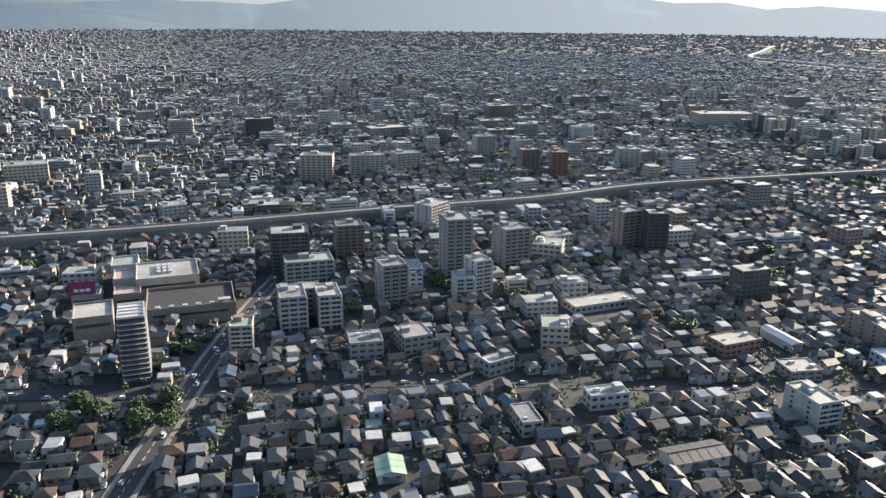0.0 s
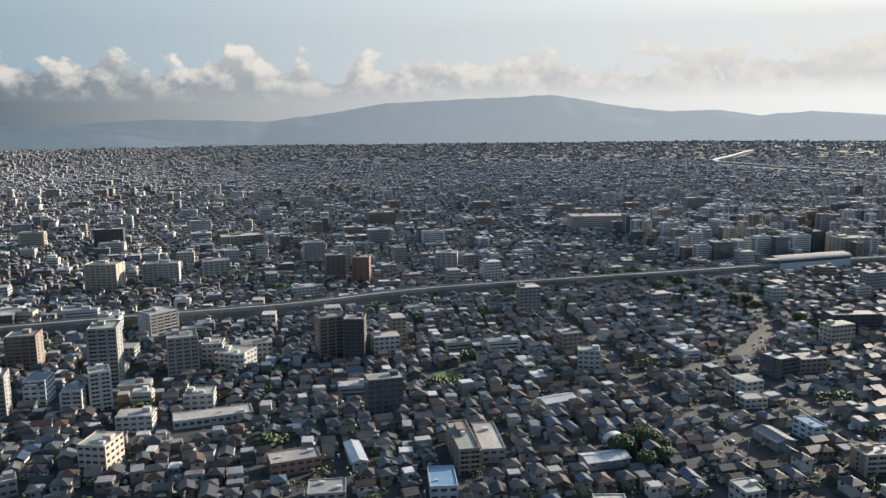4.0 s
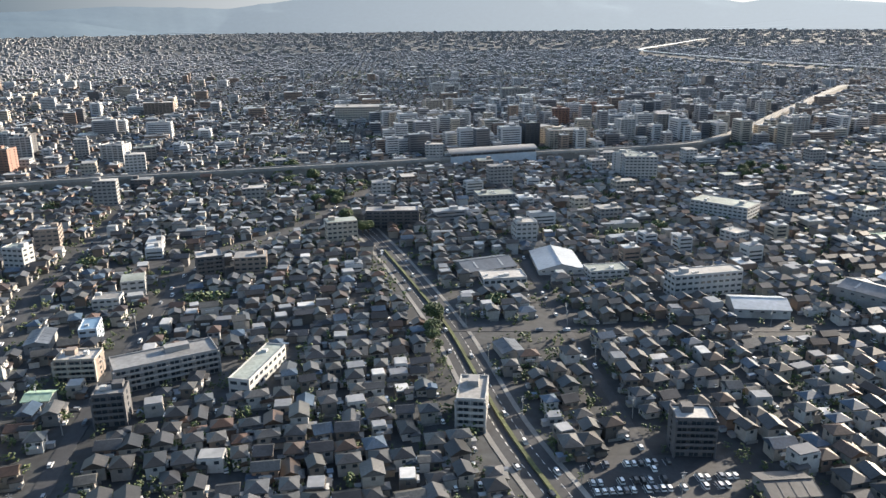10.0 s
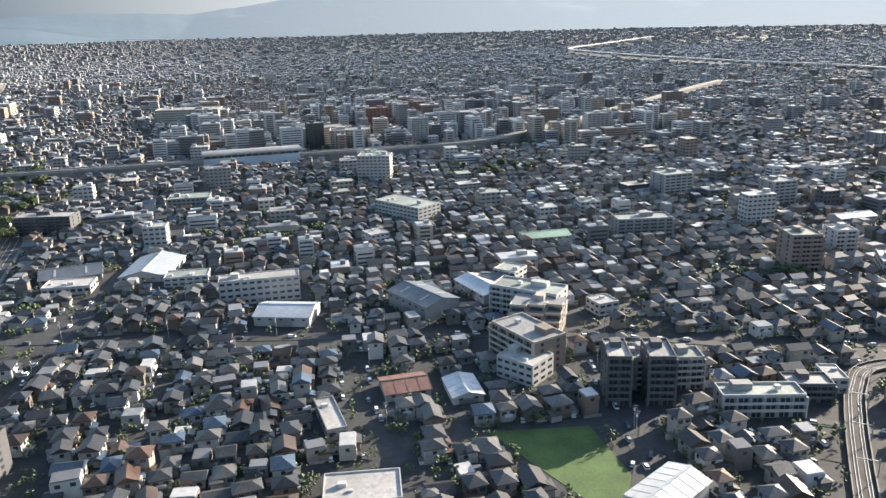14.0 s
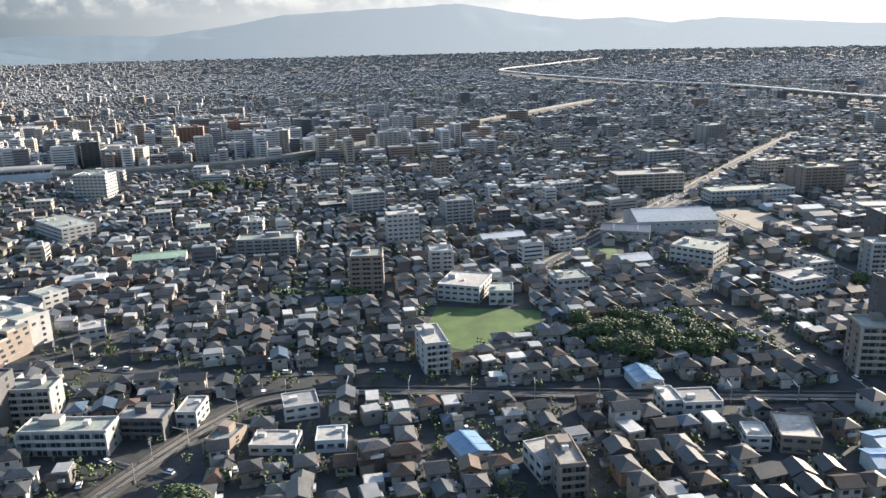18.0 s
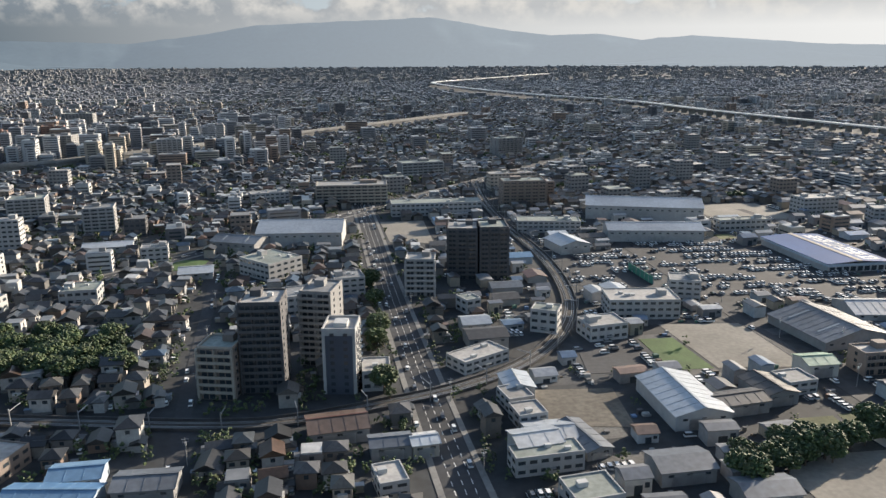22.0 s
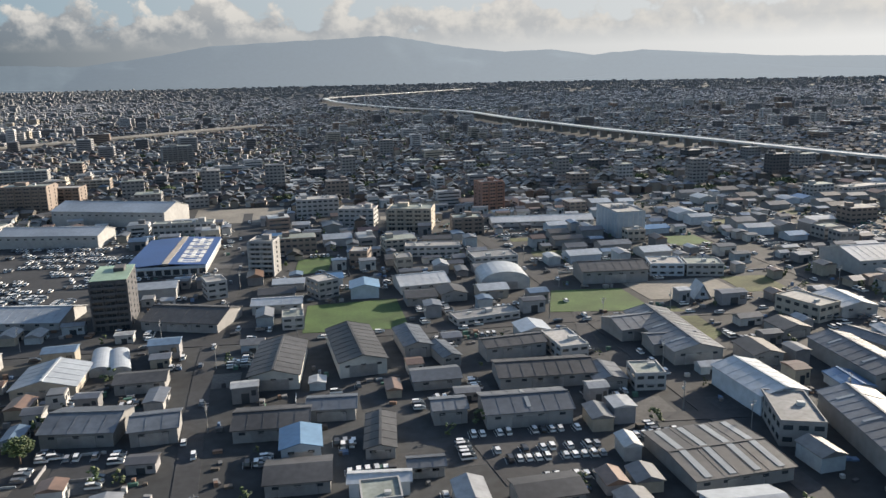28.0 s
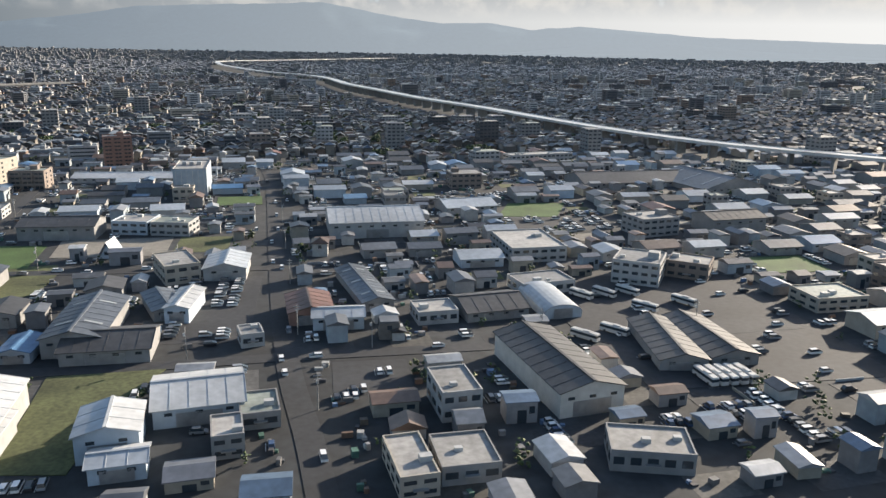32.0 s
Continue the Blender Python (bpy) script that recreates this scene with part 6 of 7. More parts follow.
def town(name, a, r, label, win=True, tiles=town_roof, plaster=town_wall):
    """A joined quarter of small houses: walls, windows, roofs."""
    n = len(a)
    turn = np.radians(a[:, 2] + np.where(a[:, 4] > .42, 90, 0) + (a[:, 5] - .5) * 16)
    w, d = 3.2 + 2.2 * r.rand(n) ** 1.4, 2.9 + 1.3 * r.rand(n)
    h = np.where(r.rand(n) < .72, 2.8, 1.6) + .4 * r.rand(n)
    h = np.where(r.rand(n) < .05, 4.6, h)
    flat = r.rand(n) < .16
    v, f = boxes(a[:, 0], a[:, 1], w, d, 0 * h, h, turn)
    stuff(name + "_walls", bulk(name, v, f, [plaster]), label, "houses")
    p = ~flat
    v, f = roofs(a[p, 0], a[p, 1], w[p], d[p], h[p], d[p] * .3 + .15, np.where(r.rand(int(p.sum())) < .55, 1.0, 0.0), turn[p])
    stuff(name + "_roofs", tri_safe(name, v, f, [tiles]), "dark tiled hip and gable roofs of small houses", "roofs")
    v, f = boxes(a[flat, 0], a[flat, 1], w[flat] - .3, d[flat] - .3, h[flat], h[flat] + .3, turn[flat])
    stuff(name + "_flat_roofs", bulk(name, v, f, [block_roof]), "flat roofs of small houses", "roofs")
    if win:
        # lower side wings with roofs of their own, and white balconies
        q = r.rand(n) < .75
        c, s = np.cos(turn[q]), np.sin(turn[q])
        ox, oy = np.where(r.rand(int(q.sum())) < .5, -.42, .42) * w[q], -.42 * d[q]
        wx, wy, ww, wd = a[q, 0] + ox * c - oy * s, a[q, 1] + ox * s + oy * c, w[q] * .55, d[q] * .6
        low = np.where(r.rand(len(wx)) < .7, 1.5, 2.2) + .2 * r.rand(len(wx))
        v, f = boxes(wx, wy, ww, wd, 0 * low, low, turn[q])
        stuff(name + "_wings", bulk(name, v, f, [town_wall]), "low side wings of small houses", "houses")
        v, f = roofs(wx, wy, ww, wd, low, wd * .25 + .1, np.where(r.rand(len(wx)) < .5, 1.0, 0.0), turn[q] + np.where(r.rand(len(wx)) < .4, np.pi / 2, 0) * 0, .3)
        stuff(name + "_wing_roofs", tri_safe(name, v, f, [tiles]), "low tiled roofs of side wings", "roofs")
        q = (r.rand(n) < .45) & (h > 2.5)
        c, s = np.cos(turn[q]), np.sin(turn[q])
        oy = -.5 * d[q] - .3
        v, f = boxes(a[q, 0] - oy * s, a[q, 1] + oy * c, w[q] * .5, np.full(int(q.sum()), .6), h[q] - 1.5, h[q] - .95, turn[q])
        stuff(name + "_balconies", bulk(name, v, f, [frame_mat]), "small pale balconies of houses", "balconies")
        vs, fs, m = [], [], 0
        keep = a[:, 1] < 205
        a, w, d, h, turn, n = a[keep], w[keep], d[keep], h[keep], turn[keep], int(keep.sum())
        for lx, ly, ww, dd in ((-.25, -.5, 1.0, .1), (.25, -.5, 1.0, .1), (-.5, 0, .1, .8), (.5, 0, .1, .8), (.2, .5, .9, .1)):
            z = h - 1.15
            c, s = np.cos(turn), np.sin(turn)
            ox, oy = lx * w, ly * d
            v, f = boxes(a[:, 0] + ox * c - oy * s, a[:, 1] + ox * s + oy * c, np.full(n, ww), np.full(n, dd), z, z + .75, turn)
            vs.append(v)
            fs.append(f + m)
            m += len(v)
        stuff(name + "_windows", bulk(name, np.concatenate(vs), np.concatenate(fs), [glass]), "dark windows of small houses", "windows")


store_mats = {"wall": surface("store_cladding", [(0.3, 0.3, 0.3), (0.22, 0.22, 0.23), (0.38, 0.38, 0.37), (0.26, 0.24, 0.2), (0.16, 0.16, 0.165), (0.27, 0.31, 0.34)], .75, .5, .1, "island", stain=.2),
              "roof": surface("store_roof_sheet", [(0.16, 0.165, 0.175), (0.1, 0.105, 0.115), (0.24, 0.25, 0.265), (0.07, 0.07, 0.075), (0.13, 0.13, 0.13), (0.34, 0.35, 0.36), (0.1, 0.15, 0.22), (0.15, 0.1, 0.075), (0.12, 0.13, 0.15)], .42, .5, .1, "island", stain=.3, spec=.6), "glass": glass, "goods": surface("stacked_goods", [(0.2, 0.2, 0.2), (0.09, 0.075, 0.06), (0.05, 0.05, 0.055), (0.1, 0.16, 0.26), (0.33, 0.33, 0.32), (0.12, 0.12, 0.12), (0.16, 0.1, 0.07), (0.06, 0.13, 0.1)], .7, 1.0, .1, "island", stain=.3),
              "slab": surface("yard_surface", [(0.06, 0.061, 0.063), (0.045, 0.047, 0.05), (0.085, 0.083, 0.078), (0.055, 0.053, 0.047), (0.03, 0.032, 0.035), (0.07, 0.07, 0.071)], .85, .8, .2, "island", stain=.4)}
for name, v, f, k in stuff_list:
    stuff(name, tri_safe(name, v, f, [store_mats[k]]), {"wall": "small stores and workshops with sheet walls", "roof": "low sheet-metal roofs of small stores", "glass": "dark doors and windows of small stores", "slab": "patches of concrete and gravel in the yards",
          "goods": "stacked crates, tanks and covered goods beside the sheds"}[k], {"slab": "paving", "goods": "stored goods"}.get(k, "sheds"))
town("near_houses", near[np.array(rest)], np.random.RandomState(8), "closely packed two-storey houses along narrow lanes")
# garden sheds, carports and low walls between the houses
hr = np.random.RandomState(61)
lot = near[np.array(rest)]
lot = lot[(lot[:, 1] < 250) & (hr.rand(len(lot)) < .75)]
m, t = len(lot), np.radians(lot[:, 2])
ox, oy = hr.choice([-2.7, 2.7], m) + hr.uniform(-.2, .2, m), hr.uniform(-2.2, 2.2, m)
gx, gy = lot[:, 0] + ox * np.cos(t) - oy * np.sin(t), lot[:, 1] + ox * np.sin(t) + oy * np.cos(t)
gw, gd, gh = hr.uniform(.8, 1.9, m), hr.uniform(.8, 1.7, m), hr.uniform(.8, 1.35, m)
v, f = boxes(gx, gy, gw, gd, 0 * gh, gh, t)
stuff("garden_sheds", bulk("garden_sheds", v, f, [store_mats["wall"]]), "small garden sheds and carports beside houses", "sheds")
v, f = boxes(gx, gy, gw + .24, gd + .24, gh, gh + .08, t)
stuff("garden_shed_roofs", bulk("garden_shed_roofs", v, f, [store_mats["roof"]]), "flat sheet roofs of garden sheds", "roofs")
oy = hr.choice([-2.6, 2.6], m)
v, f = boxes(lot[:, 0] - oy * np.sin(t), lot[:, 1] + oy * np.cos(t), hr.uniform(2.5, 4.8, m), np.full(m, .12), 0 * gh, hr.uniform(.45, .8, m), t)
stuff("garden_walls", bulk("garden_walls", v, f, [paving]), "low grey block walls round the gardens", "walls")
mid = lots(-900, 2080, 470, 1150, 6.8, 6.3, 2.2, 4, 0.88)
r = np.random.RandomState(9)
mid = mid[is_free(mid[:, 0], mid[:, 1]) & is_free(mid[:, 0], mid[:, 1] + 2.5) & is_free(mid[:, 0], mid[:, 1] - 2.5)]
inview = (mid[:, 0] > -70 - .62 * mid[:, 1]) & (mid[:, 0] < 1230 + .66 * mid[:, 1])
mid = mid[inview]
town("mid_houses", mid, r, "closely packed houses some way off", False)
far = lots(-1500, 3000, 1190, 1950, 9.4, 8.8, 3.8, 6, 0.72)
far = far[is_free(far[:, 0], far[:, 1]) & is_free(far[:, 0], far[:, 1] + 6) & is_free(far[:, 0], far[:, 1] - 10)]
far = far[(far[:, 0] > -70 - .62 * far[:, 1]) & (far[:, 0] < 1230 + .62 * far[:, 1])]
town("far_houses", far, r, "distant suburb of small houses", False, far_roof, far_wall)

# ---- vehicles ----
def car_shells(a):
    """Many simple cars, each one connected shell: verts, quads and which quads are windows."""
    x, y, t, n = a.T
    c, s = np.cos(t), np.sin(t)
    tall = np.where(n > 2.25, .92, .76)
    rings = ((-.5, .5, .44, 0 * n + .12), (-.5, .5, .44, 0 * n + .48), (-.44, .12, .36, tall))
    V = []
    for x0, x1, w, z in rings:
        for lx, ly in ((x0, -w), (x1, -w), (x1, w), (x0, w)):
            V.append(np.stack([x + lx * n * c - ly * s, y + lx * n * s + ly * c, z], -1))
    quad = [(i, (i + 1) % 4, 4 + (i + 1) % 4, 4 + i) for i in range(4)] + [(4 + i, 4 + (i + 1) % 4, 8 + (i + 1) % 4, 8 + i) for i in range(4)] + [(8, 9, 10, 11)]
    quad = np.array(quad)
    m = len(x)
    index = np.tile([0] * 4 + [1] * 4 + [0], m)
    return np.stack(V, 1).reshape(-1, 3), (quad[None] + 12 * np.arange(m)[:, None, None]).reshape(-1, 4), index


def car(length, tall):
    L, t = length / 2, .95 if tall else .78
    g = Geo()
    g.solid([(-L, -.44, .12), (L, -.44, .12), (L, .44, .12), (-L, .44, .12)], [(-L, -.44, .42), (L * .97, -.44, .36), (L * .97, .44, .36), (-L, .44, .42)])
    g.solid([(-L, -.44, .42), (L * .97, -.44, .36), (L * .97, .44, .36), (-L, .44, .42)], [(-L * .97, -.42, .52), (L * .6, -.42, .5), (L * .6, .42, .5), (-L * .97, .42, .52)])
    g.solid([(-L * .75, -.36, t - .06), (L * .2, -.36, t - .06), (L * .2, .36, t - .06), (-L * .75, .36, t - .06)], [(-L * .72, -.34, t), (L * .17, -.34, t), (L * .17, .34, t), (-L * .72, .34, t)])
    root = thing("car", 0, -950, 0, 0, "small parked car with dark windows", "car", "parked cars", g.mesh("car", car_mat))
    part("windows", Geo().solid([(-L * .95, -.41, .52), (L * .55, -.41, .5), (L * .55, .41, .5), (-L * .95, .41, .52)], [(-L * .75, -.36, t - .06), (L * .2, -.36, t - .06), (L * .2, .36, t - .06), (-L * .75, .36, t - .06)]), glass, root)
    wheel = Geo().wheel(0, 0, 0, .17, .05).mesh("wheel", rubber)
    for a in (-.62, .62):
        for b in (-.41, .41):
            part("wheel", wheel, rubber, root, at=(a * L, b, .17))
    return root


cr = np.random.RandomState(44)
spots = list(loose)
for pts in (*LOTS, *yards):
    xs, ys = [p[0] for p in pts], [p[1] for p in pts]
    t = radians(4) if cr.rand() < .6 else radians(94)
    dx, dy = (3.0, 1.45) if abs(t) < 1 else (1.45, 3.0)
    gx, gy = np.meshgrid(np.arange(min(xs) + 1.5, max(xs) - 1, dx), np.arange(min(ys) + 1.5, max(ys) - 1, dy))
    gx, gy = gx.ravel(), gy.ravel()
    lane = np.round((gx - min(xs) - 1.5) / dx) if abs(t) < 1 else np.round((gy - min(ys) - 1.5) / dy)
    wide = max(xs) - min(xs) > 14
    keep = inside(pts, gx, gy) & (cr.rand(len(gx)) < (.12 if pts[0][0] == 1192 else .6 if wide else .5)) & (lane % 3 != 1) & ((gx // 11 + gy // 13) % 4 != 0)
    spots += [(a, b, t + cr.uniform(-.04, .04), 2.05 + .35 * cr.rand()) for a, b in zip(gx[keep], gy[keep])]
bay = np.array([q for q in spots if q[1] < 210])
m = len(bay)
v, f = boxes(bay[:, 0] - .72 * np.sin(bay[:, 2]), bay[:, 1] + .72 * np.cos(bay[:, 2]), np.full(m, 2.3), np.full(m, .07), np.full(m, .085), np.full(m, .092), bay[:, 2])
stuff("bay_markings", bulk("bay_markings", v, f, [paint]), "worn white parking bay lines", "markings")
for pts, half in road_lines:
    for x, y, a in along(pts, 6.5, 2):
        if cr.rand() < (.75 if half > 3 else .4) and 60 < y < 420:
            side = 1 if cr.rand() < .5 else -1
            off = side * half * cr.choice([.3, .7]) if half > 3 else side * half * .5
            spots.append((x - math.sin(a) * off + cr.uniform(-2, 2) * math.cos(a), y + math.cos(a) * off + cr.uniform(-2, 2) * math.sin(a), a + (math.pi if side < 0 else 0), 2.2))
# cars beside the houses
gar = near[np.array(rest)]
gar = gar[(gar[:, 6] < .55) & (gar[:, 1] < 260)]
spots += [(x + 3.1 * math.cos(radians(t)), y - 1.6, radians(t + 90), 2.1) for x, y, t in gar[:, :3]]
spots = np.array(spots)
spots = spots[np.argsort(spots[:, 1] + 12 * cr.rand(len(spots)))]
models = [car(2.2, False), car(1.9, True), car(2.4, True)]
shown = (spots[:, 0] > -40) & (spots[:, 0] < 1230) & (spots[:, 1] > 85)
first = np.where(shown)[0][:80]
for i in first:
    x, y, t, n = spots[i]
    copy_thing(models[int(i) % 3], pose(x, y, .09, 0, 0, math.degrees(t)))
for ob in models:
    for child in ob.children_recursive:
        bpy.data.objects.remove(child)
    bpy.data.objects.remove(ob)
others = np.delete(spots, first, 0)
v, f, index = car_shells(others)
v[:, 2] += .09
me = bulk("parked_cars", v, f, [lot_mat, glass])
me.polygons.foreach_set("material_index", index.astype(np.int32))
stuff("parked_cars", me, "rows of parked white, silver and dark cars", "cars")


def bus(x, y, turn, length=5.4):
    L = length / 2
    root = thing("bus", x, y, .12, turn, "white coach with dark side windows parked in a yard", "bus", "coaches in the yard")
    part("body", Geo().solid([(-L, -.62, .2), (L, -.62, .2), (L, .62, .2), (-L, .62, .2)], [(-L, -.62, .8), (L, -.62, .8), (L, .62, .8), (-L, .62, .8)]), frame_mat, root)
    part("window_band", Geo().box(-L + .03, -.6, .8, L - .03, .6, 1.3), glass, root)
    part("roof", Geo().solid([(-L, -.62, 1.3), (L, -.62, 1.3), (L, .62, 1.3), (-L, .62, 1.3)], [(-L + .1, -.52, 1.55), (L - .1, -.52, 1.55), (L - .1, .52, 1.55), (-L + .1, .52, 1.55)]), frame_mat, root)
    part("air_conditioner", Geo().box(-L * .4, -.35, 1.55, L * .1, .35, 1.7), frame_mat, root)
    for a in (-.6, .62):
        for b in (-.6, .6):
            part("wheel", Geo().wheel(a * L, b, .26, .26, .06), rubber, root)


for i in range(5):
    bus(1205.3 + 1.65 * i, 99.2, 96)
for x, y, a in ((1192.4, 121.9, 130), (1198.7, 124.0, 130), (1209.6, 136.1, 128), (1199.5, 145.1, 122), (1204.7, 145.7, 122), (1210.0, 146.3, 122), (1219.0, 138.6, 120)):
    bus(x, y * .97, a)

# ---- trees ----
def clumps(x, y, z, r, flat=.8):
    """Many leaf clumps: skewed eight-sided lumps."""
    n = len(x)
    rr = np.random.RandomState(int(n) + 3)
    base = np.array([(1, 0, 0), (-1, 0, 0), (0, 1, 0), (0, -1, 0), (0, 0, 1), (0, 0, -1)], float)
    ax = rr.normal(size=(n, 3, 3))
    q, _ = np.linalg.qr(ax)
    v = np.einsum("kj,nji->nki", base, q) * (r[:, None, None] * rr.uniform(.6, 1.3, (n, 6, 1)))
    v[:, :, 2] *= flat
    v += np.stack([x, y, z], -1)[:, None]
    tri = np.array([(0, 2, 4), (2, 1, 4), (1, 3, 4), (3, 0, 4), (2, 0, 5), (1, 2, 5), (3, 1, 5), (0, 3, 5)])
    return v.reshape(-1, 3), (tri[None] + 6 * np.arange(n)[:, None, None]).reshape(-1, 3)


def tree(height, wide, seed, lumps=130):
    rr = np.random.RandomState(seed)
    root = thing("tree", 0, -970, 0, 0, "dark green broad-leaved tree with an uneven crown", "tree", "trees of the grove")
    g = Geo()
    for k in range(3):
        r0, r1 = .22 * height / 5 * (1 - k * .28), .22 * height / 5 * (1 - (k + 1) * .28)
        z0, z1 = k * height * .2, (k + 1) * height * .2
        ring = [(math.cos(a * math.pi / 3), math.sin(a * math.pi / 3)) for a in range(6)]
        g.solid([(c * r0, s * r0, z0) for c, s in ring], [(c * r1, s * r1, z1) for c, s in ring])
    for k in range(4):
        a = k * 1.7 + seed
        g.solid([(-.07, -.05, height * .4), (.07, -.05, height * .4), (0, .08, height * .4)], [(math.cos(a) * wide * .5 + e, math.sin(a) * wide * .5 + f, height * .72) for e, f in ((-.03, 0), (.03, 0), (0, .04))])
    part("trunk", g, bark_mat, root)
    u = rr.normal(size=(lumps, 3))
    u /= np.linalg.norm(u, axis=1)[:, None]
    rad = rr.uniform(.3, 1.0, lumps) ** .6
    x, y, z = u[:, 0] * wide * rad, u[:, 1] * wide * rad, height * .66 + u[:, 2] * height * .33 * rad
    v, f = clumps(x, y, z, rr.uniform(.13, .27, lumps) * wide * .66)
    part("crown", bulk("crown", v, f, [leaf_mat]), leaf_mat, root)
    return root


kinds = [tree(5.5, 2.9, 1, 420), tree(4.4, 2.3, 2, 330), tree(6.5, 3.2, 3, 460), tree(3.2, 1.5, 4, 190)]
tr = np.random.RandomState(12)
WOODS = ((((692, 176.5), (697, 193.5), (727, 190.5), (733, 166.5), (708, 164.4)), 68), (((213, 193.1), (209, 214.4), (224, 213.4), (230, 191.1)), 14), (((850, 104.3), (852, 118.3), (876, 124.3), (896, 129.8), (900, 121.8), (877, 117.2), (860, 112.3)), 26),
         (((286, 462.5), (338, 317.3), (351, 315.3), (312, 462.6)), 30), (((600, 112.3), (602, 122.3), (612, 120.3), (612, 110.3)), 5))
WOODS += ((((371, 183.1), (374, 218.7), (372, 218.7), (369, 183.1)), 6), (((792, 130.4), (787, 240.7), (789, 240.7), (794, 130.4)), 12), (((-70, 170.6), (-70, 184.8), (-40, 180.8), (-40, 168.6)), 12),
         (((556, 402.6), (556, 427.7), (585, 426.6), (585, 401.6)), 12), (((900, 111.8), (904, 119.7), (960, 119.5), (960, 114.6)), 10))
for pts, n in WOODS:
    xs, ys = [p[0] for p in pts], [p[1] for p in pts]
    k = 0
    for _ in range(n * 8):
        x, y = tr.uniform(min(xs), max(xs)), tr.uniform(min(ys), max(ys))
        if inside(pts, np.array([x]), np.array([y]))[0]:
            copy_thing(kinds[tr.randint(4)], pose(x, y, 0, 0, 0, tr.uniform(0, 360)) @ Matrix.Scale(1, 4))
            k += 1
        if k == n:
            break
for ob in kinds:
    for child in ob.children_recursive:
        bpy.data.objects.remove(child)
    bpy.data.objects.remove(ob)
# shrubs and small trees in the gardens
for name, count, y0, y1, k, fine in (("garden_trees", 13000, 74, 190, 12, .62), ("garden_trees_beyond", 16000, 190, 420, 6, .9)):
    gx, gy = tr.uniform(-150 - .3 * y1, 1250 + .3 * y1, count), tr.uniform(y0, y1, count)
    ok = is_free(gx, gy) & ((gx < 815) | (tr.rand(count) < .10))
    gx, gy = gx[ok], gy[ok]
    size = tr.uniform(.55, 1.35, len(gx))
    x, y, s = np.repeat(gx, k), np.repeat(gy, k), np.repeat(size, k)
    v, f = clumps(x + tr.normal(0, .5, len(x)) * s, y + tr.normal(0, .5, len(x)) * s, s * tr.uniform(.3, 2.1, len(x)), s * tr.uniform(.35, .7, len(x)) * fine)
    stuff(name, bulk(name, v, f, [leaf_mat]), "small dark garden trees and hedges between houses", "shrubs")
x, y, a, b = (np.repeat(np.array(c), 70) for c in zip(*groves))
u, q = tr.uniform(0, 2 * np.pi, len(x)), np.sqrt(tr.rand(len(x)))
v, f = clumps(x + a * q * np.cos(u), y + b * q * np.sin(u), .6 + 2.4 * np.sqrt(1 - .8 * q * q) * tr.uniform(.4, 1.1, len(x)), tr.uniform(.6, 1.1, len(x)))
stuff("small_groves", bulk("small_groves", v, f, [leaf_mat]), "dark groves and park trees among the houses", "trees")
gx, gy = tr.uniform(-700, 2000, 7000), 400 + 900 * tr.rand(7000)
ok = is_free(gx, gy)
x, y = np.repeat(gx[ok], 3), np.repeat(gy[ok], 3)
v, f = clumps(x + tr.normal(0, 2.2, len(x)), y + tr.normal(0, 1.5, len(x)), tr.uniform(.6, 2.4, len(x)), tr.uniform(.9, 1.9, len(x)))
stuff("far_trees", bulk("far_trees", v, f, [leaf_mat]), "distant dark trees among the houses", "trees")

# ---- details of single buildings ----
sign = thing("roof_sign", -88.6, 253.5, 5.0, 12, "mauve billboard with white bars on a shop roof", "sign")
part("panel", Geo().box(-4.2, -.2, 0, 4.2, .2, 5.4), sign_mauve, sign)
part("lettering", Geo().box(-2.6, -.26, 1.7, -1.2, -.2, 2.7).box(-.8, -.26, 1.7, .6, -.2, 2.7).box(1.0, -.26, 1.7, 2.4, -.2, 2.7), paint, sign)
for x, y, a, w in ((936.4 - .6, 103.2, 9.8, 2.6),):
    board = thing("wall_sign", x, y, 5.2, a, "dark lettering bar high on a white office front", "sign")
    part("lettering", Geo().box(-w, -.08, 0, -w * .2, 0, .5).box(-w * .1, -.08, 0, w * .5, 0, .5), sign_blue, board)
board = thing("wall_sign", 23.0, 262.9, 7.2, 4.6, "blue sign band on an office front", "sign")
part("panel", Geo().box(-3.2, -.15, 0, 3.2, -.05, 1.2), sign_blue, board)
part("lettering", Geo().box(-2.2, -.2, .35, 2.0, -.15, .85), paint, board)
net = thing("green_net_fence", 877, 233, 0, 96, "green netting round a building site", "fence")
for i in range(6):
    part("net_panel", Geo().box(-9 + 3 * i, -.05, 0, -6.1 + 3 * i, .05, 2.6), net_green, net)
for i in range(7):
    part("post", Geo().box(-9.08 + 3 * i, -.12, 0, -8.92 + 3 * i, .12, 2.8), steel, net)

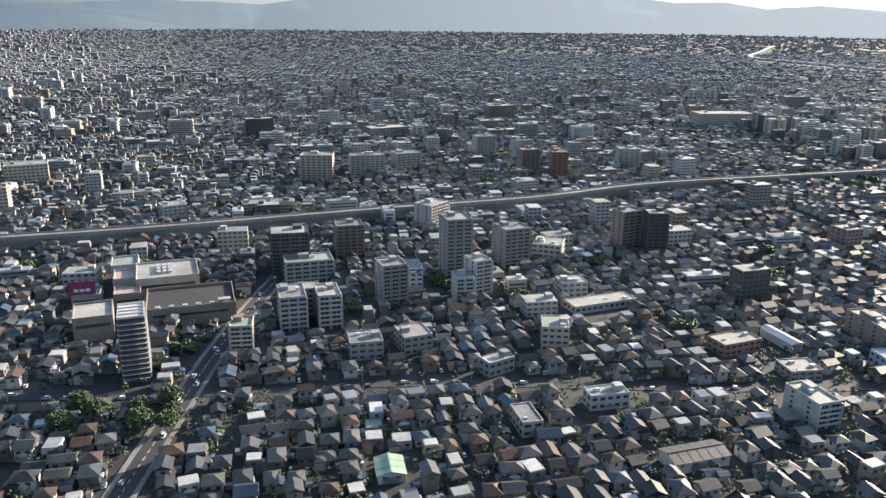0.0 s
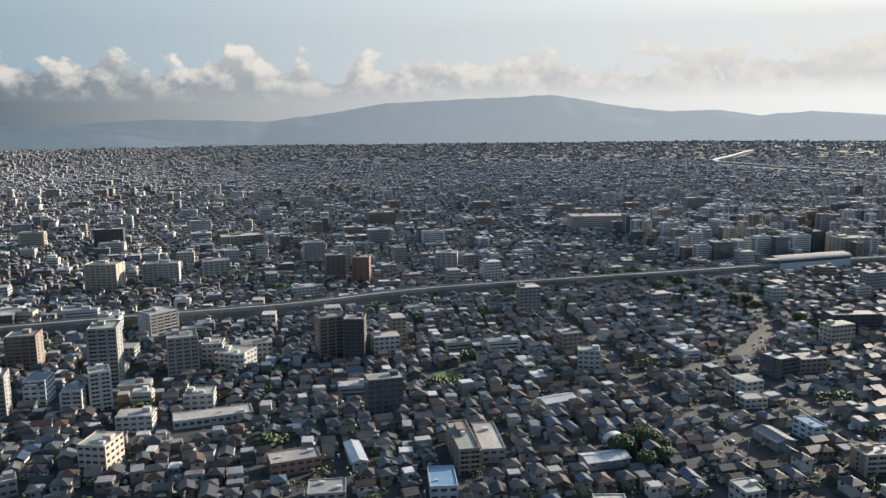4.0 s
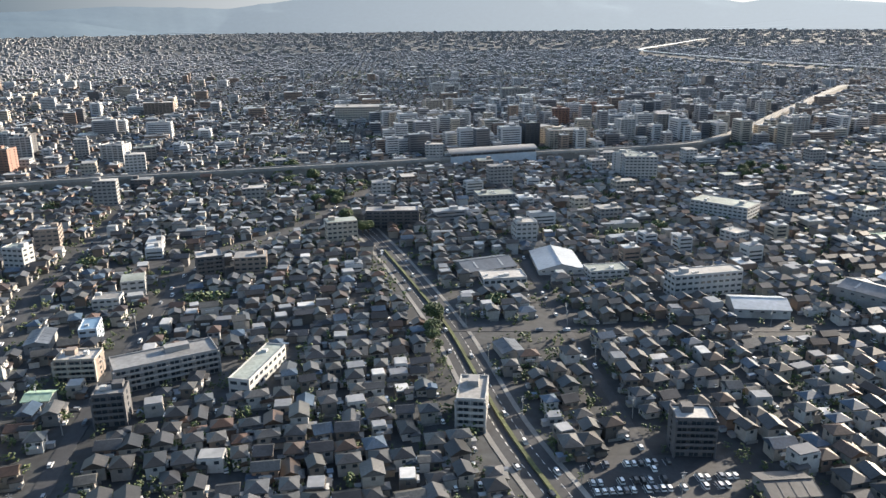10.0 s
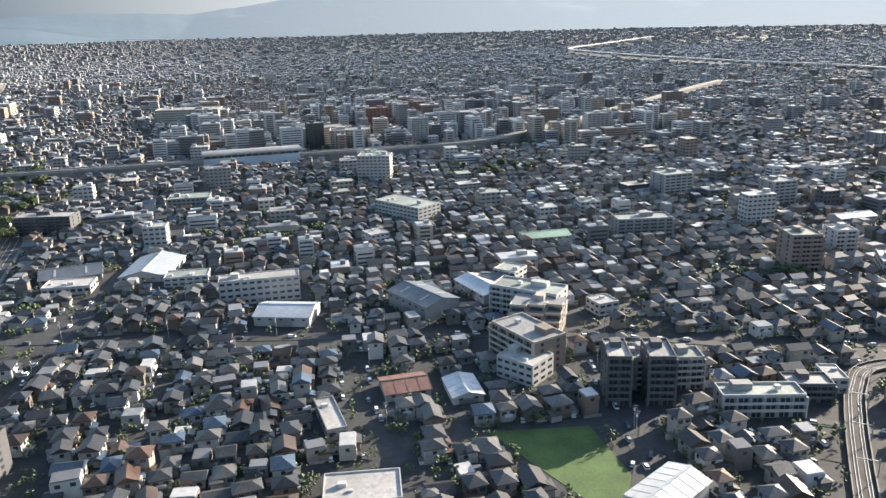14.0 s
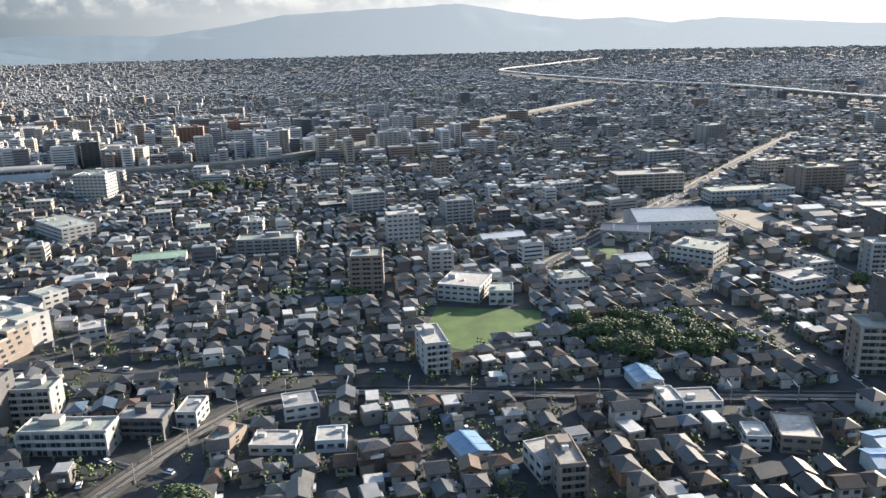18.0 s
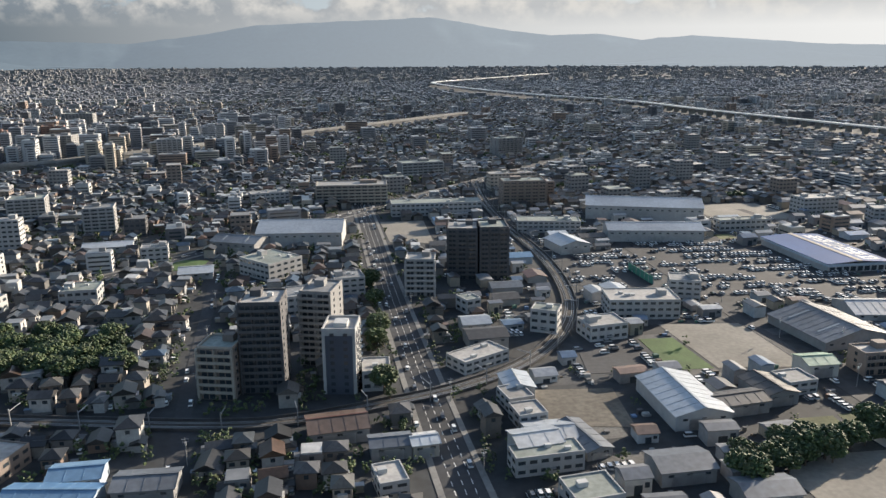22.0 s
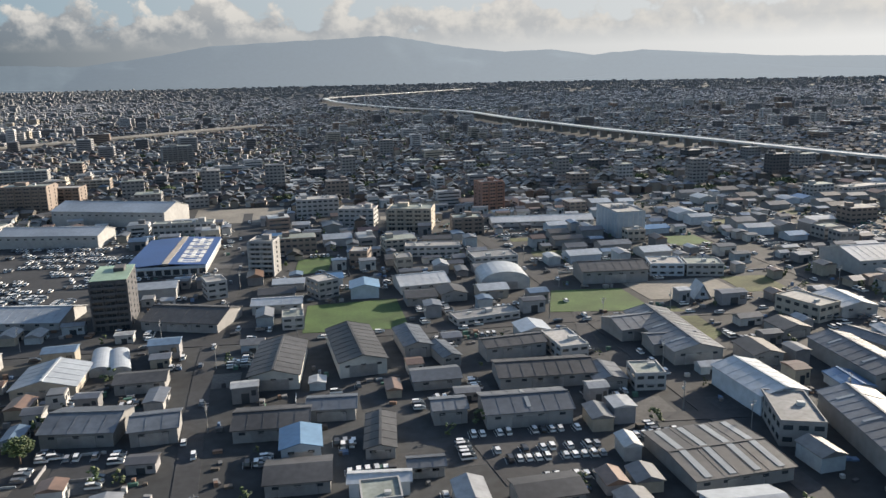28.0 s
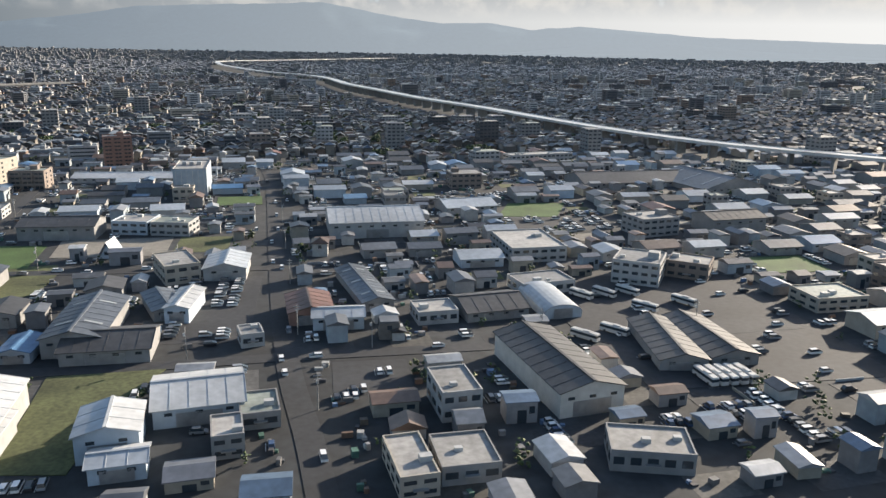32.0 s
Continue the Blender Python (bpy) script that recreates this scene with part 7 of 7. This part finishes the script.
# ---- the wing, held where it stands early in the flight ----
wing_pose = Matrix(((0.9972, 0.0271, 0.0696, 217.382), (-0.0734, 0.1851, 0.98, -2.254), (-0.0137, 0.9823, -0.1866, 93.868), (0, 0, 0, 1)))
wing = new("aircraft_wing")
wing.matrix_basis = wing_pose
tagged(wing, "pale grey airliner wing with a red upturned tip in flight", "aircraft wing")
def skin(stations, bulge, deep, paint_mat, across=7, between=6):
    """A smooth closed shell through pairs of edge points, swelling in the middle."""
    pairs = [(Vector(a), Vector(b)) for a, b in stations]
    fine = []
    for k in range(len(pairs) - 1):
        p = [pairs[min(max(k + e, 0), len(pairs) - 1)] for e in (-1, 0, 1, 2)]
        for i in range(between + (k == len(pairs) - 2)):
            u = i / between
            w = (-.5 * u + u * u - .5 * u ** 3, 1 - 2.5 * u * u + 1.5 * u ** 3, .5 * u + 2 * u * u - 1.5 * u ** 3, -.5 * u * u + .5 * u ** 3)
            fine.append([sum((q[e] * v for q, v in zip(p, w)), Vector()) for e in (0, 1)])
    verts, faces = [], []
    for a, b in fine:
        ring = []
        for i in range(across):
            u = i / (across - 1)
            q = a.lerp(b, u)
            ring.append(q - q.normalized() * bulge * math.sin(math.pi * u))
        ring += [q + q.normalized() * deep for q in (b.lerp(a, .08), a.lerp(b, .08))]
        verts += [tuple(q) for q in ring]
    n = across + 2
    for k in range(len(fine) - 1):
        faces += [(k * n + i, k * n + (i + 1) % n, (k + 1) * n + (i + 1) % n, (k + 1) * n + i) for i in range(n)]
    faces += [tuple(range(n)), tuple((len(fine) - 1) * n + n - 1 - i for i in range(n))]
    me = bpy.data.meshes.new("skin")
    me.from_pydata(verts, [], faces)
    me.materials.append(paint_mat)
    me.polygons.foreach_set("use_smooth", [True] * len(faces))
    return me


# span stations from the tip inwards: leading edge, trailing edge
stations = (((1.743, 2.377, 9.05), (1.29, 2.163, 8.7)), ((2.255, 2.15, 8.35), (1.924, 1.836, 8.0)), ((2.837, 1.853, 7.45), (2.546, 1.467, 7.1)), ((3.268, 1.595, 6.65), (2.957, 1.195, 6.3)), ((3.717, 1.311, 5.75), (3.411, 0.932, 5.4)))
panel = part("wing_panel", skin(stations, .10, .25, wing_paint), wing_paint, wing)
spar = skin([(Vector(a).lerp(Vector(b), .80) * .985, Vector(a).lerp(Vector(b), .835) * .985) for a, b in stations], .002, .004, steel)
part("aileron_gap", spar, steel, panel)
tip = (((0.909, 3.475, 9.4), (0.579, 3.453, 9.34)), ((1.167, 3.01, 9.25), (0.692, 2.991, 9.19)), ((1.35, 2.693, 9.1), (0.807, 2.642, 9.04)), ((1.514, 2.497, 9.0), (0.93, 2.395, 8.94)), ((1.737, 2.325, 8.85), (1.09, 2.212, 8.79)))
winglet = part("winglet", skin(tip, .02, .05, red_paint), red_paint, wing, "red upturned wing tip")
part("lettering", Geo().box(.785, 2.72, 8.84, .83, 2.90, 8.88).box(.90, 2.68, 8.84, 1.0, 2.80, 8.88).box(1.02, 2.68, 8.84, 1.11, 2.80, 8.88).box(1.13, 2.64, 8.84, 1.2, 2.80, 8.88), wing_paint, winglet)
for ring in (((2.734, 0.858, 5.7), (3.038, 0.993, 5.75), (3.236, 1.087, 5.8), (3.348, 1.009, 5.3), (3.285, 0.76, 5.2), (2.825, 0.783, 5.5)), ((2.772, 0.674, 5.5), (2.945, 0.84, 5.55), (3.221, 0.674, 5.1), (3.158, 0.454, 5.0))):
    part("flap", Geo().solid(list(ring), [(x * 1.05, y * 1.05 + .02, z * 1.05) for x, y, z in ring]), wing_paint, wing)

# ---- poles along the lanes ----
g = Geo()
ring = [(math.cos(a * math.pi / 3), math.sin(a * math.pi / 3)) for a in range(6)]
g.solid([(.09 * c, .09 * q, 0) for c, q in ring], [(.055 * c, .055 * q, 5.6) for c, q in ring])
first_pole = thing("utility_pole", 0, -990, 0, 0, "grey concrete utility pole with cross arms and a transformer", "utility pole", "utility poles along the lanes", g.mesh("utility_pole", concrete))
part("cross_arm", Geo().box(-.6, -.04, 5.2, .6, .04, 5.28).box(-.5, -.04, 4.7, .5, .04, 4.78), steel, first_pole)
part("transformer", Geo().box(-.16, .05, 4.0, .16, .37, 4.5), frame_mat, first_pole)
for pts, half in road_lines:
    for x, y, a in along(pts, 30, 5):
        if 70 < y < 230 and -20 < x < 1230:
            copy_thing(first_pole, pose(x - math.sin(a) * (half + .5), y + math.cos(a) * (half + .5), 0, 0, 0, math.degrees(a) + 90))
for child in first_pole.children_recursive:
    bpy.data.objects.remove(child)
bpy.data.objects.remove(first_pole)
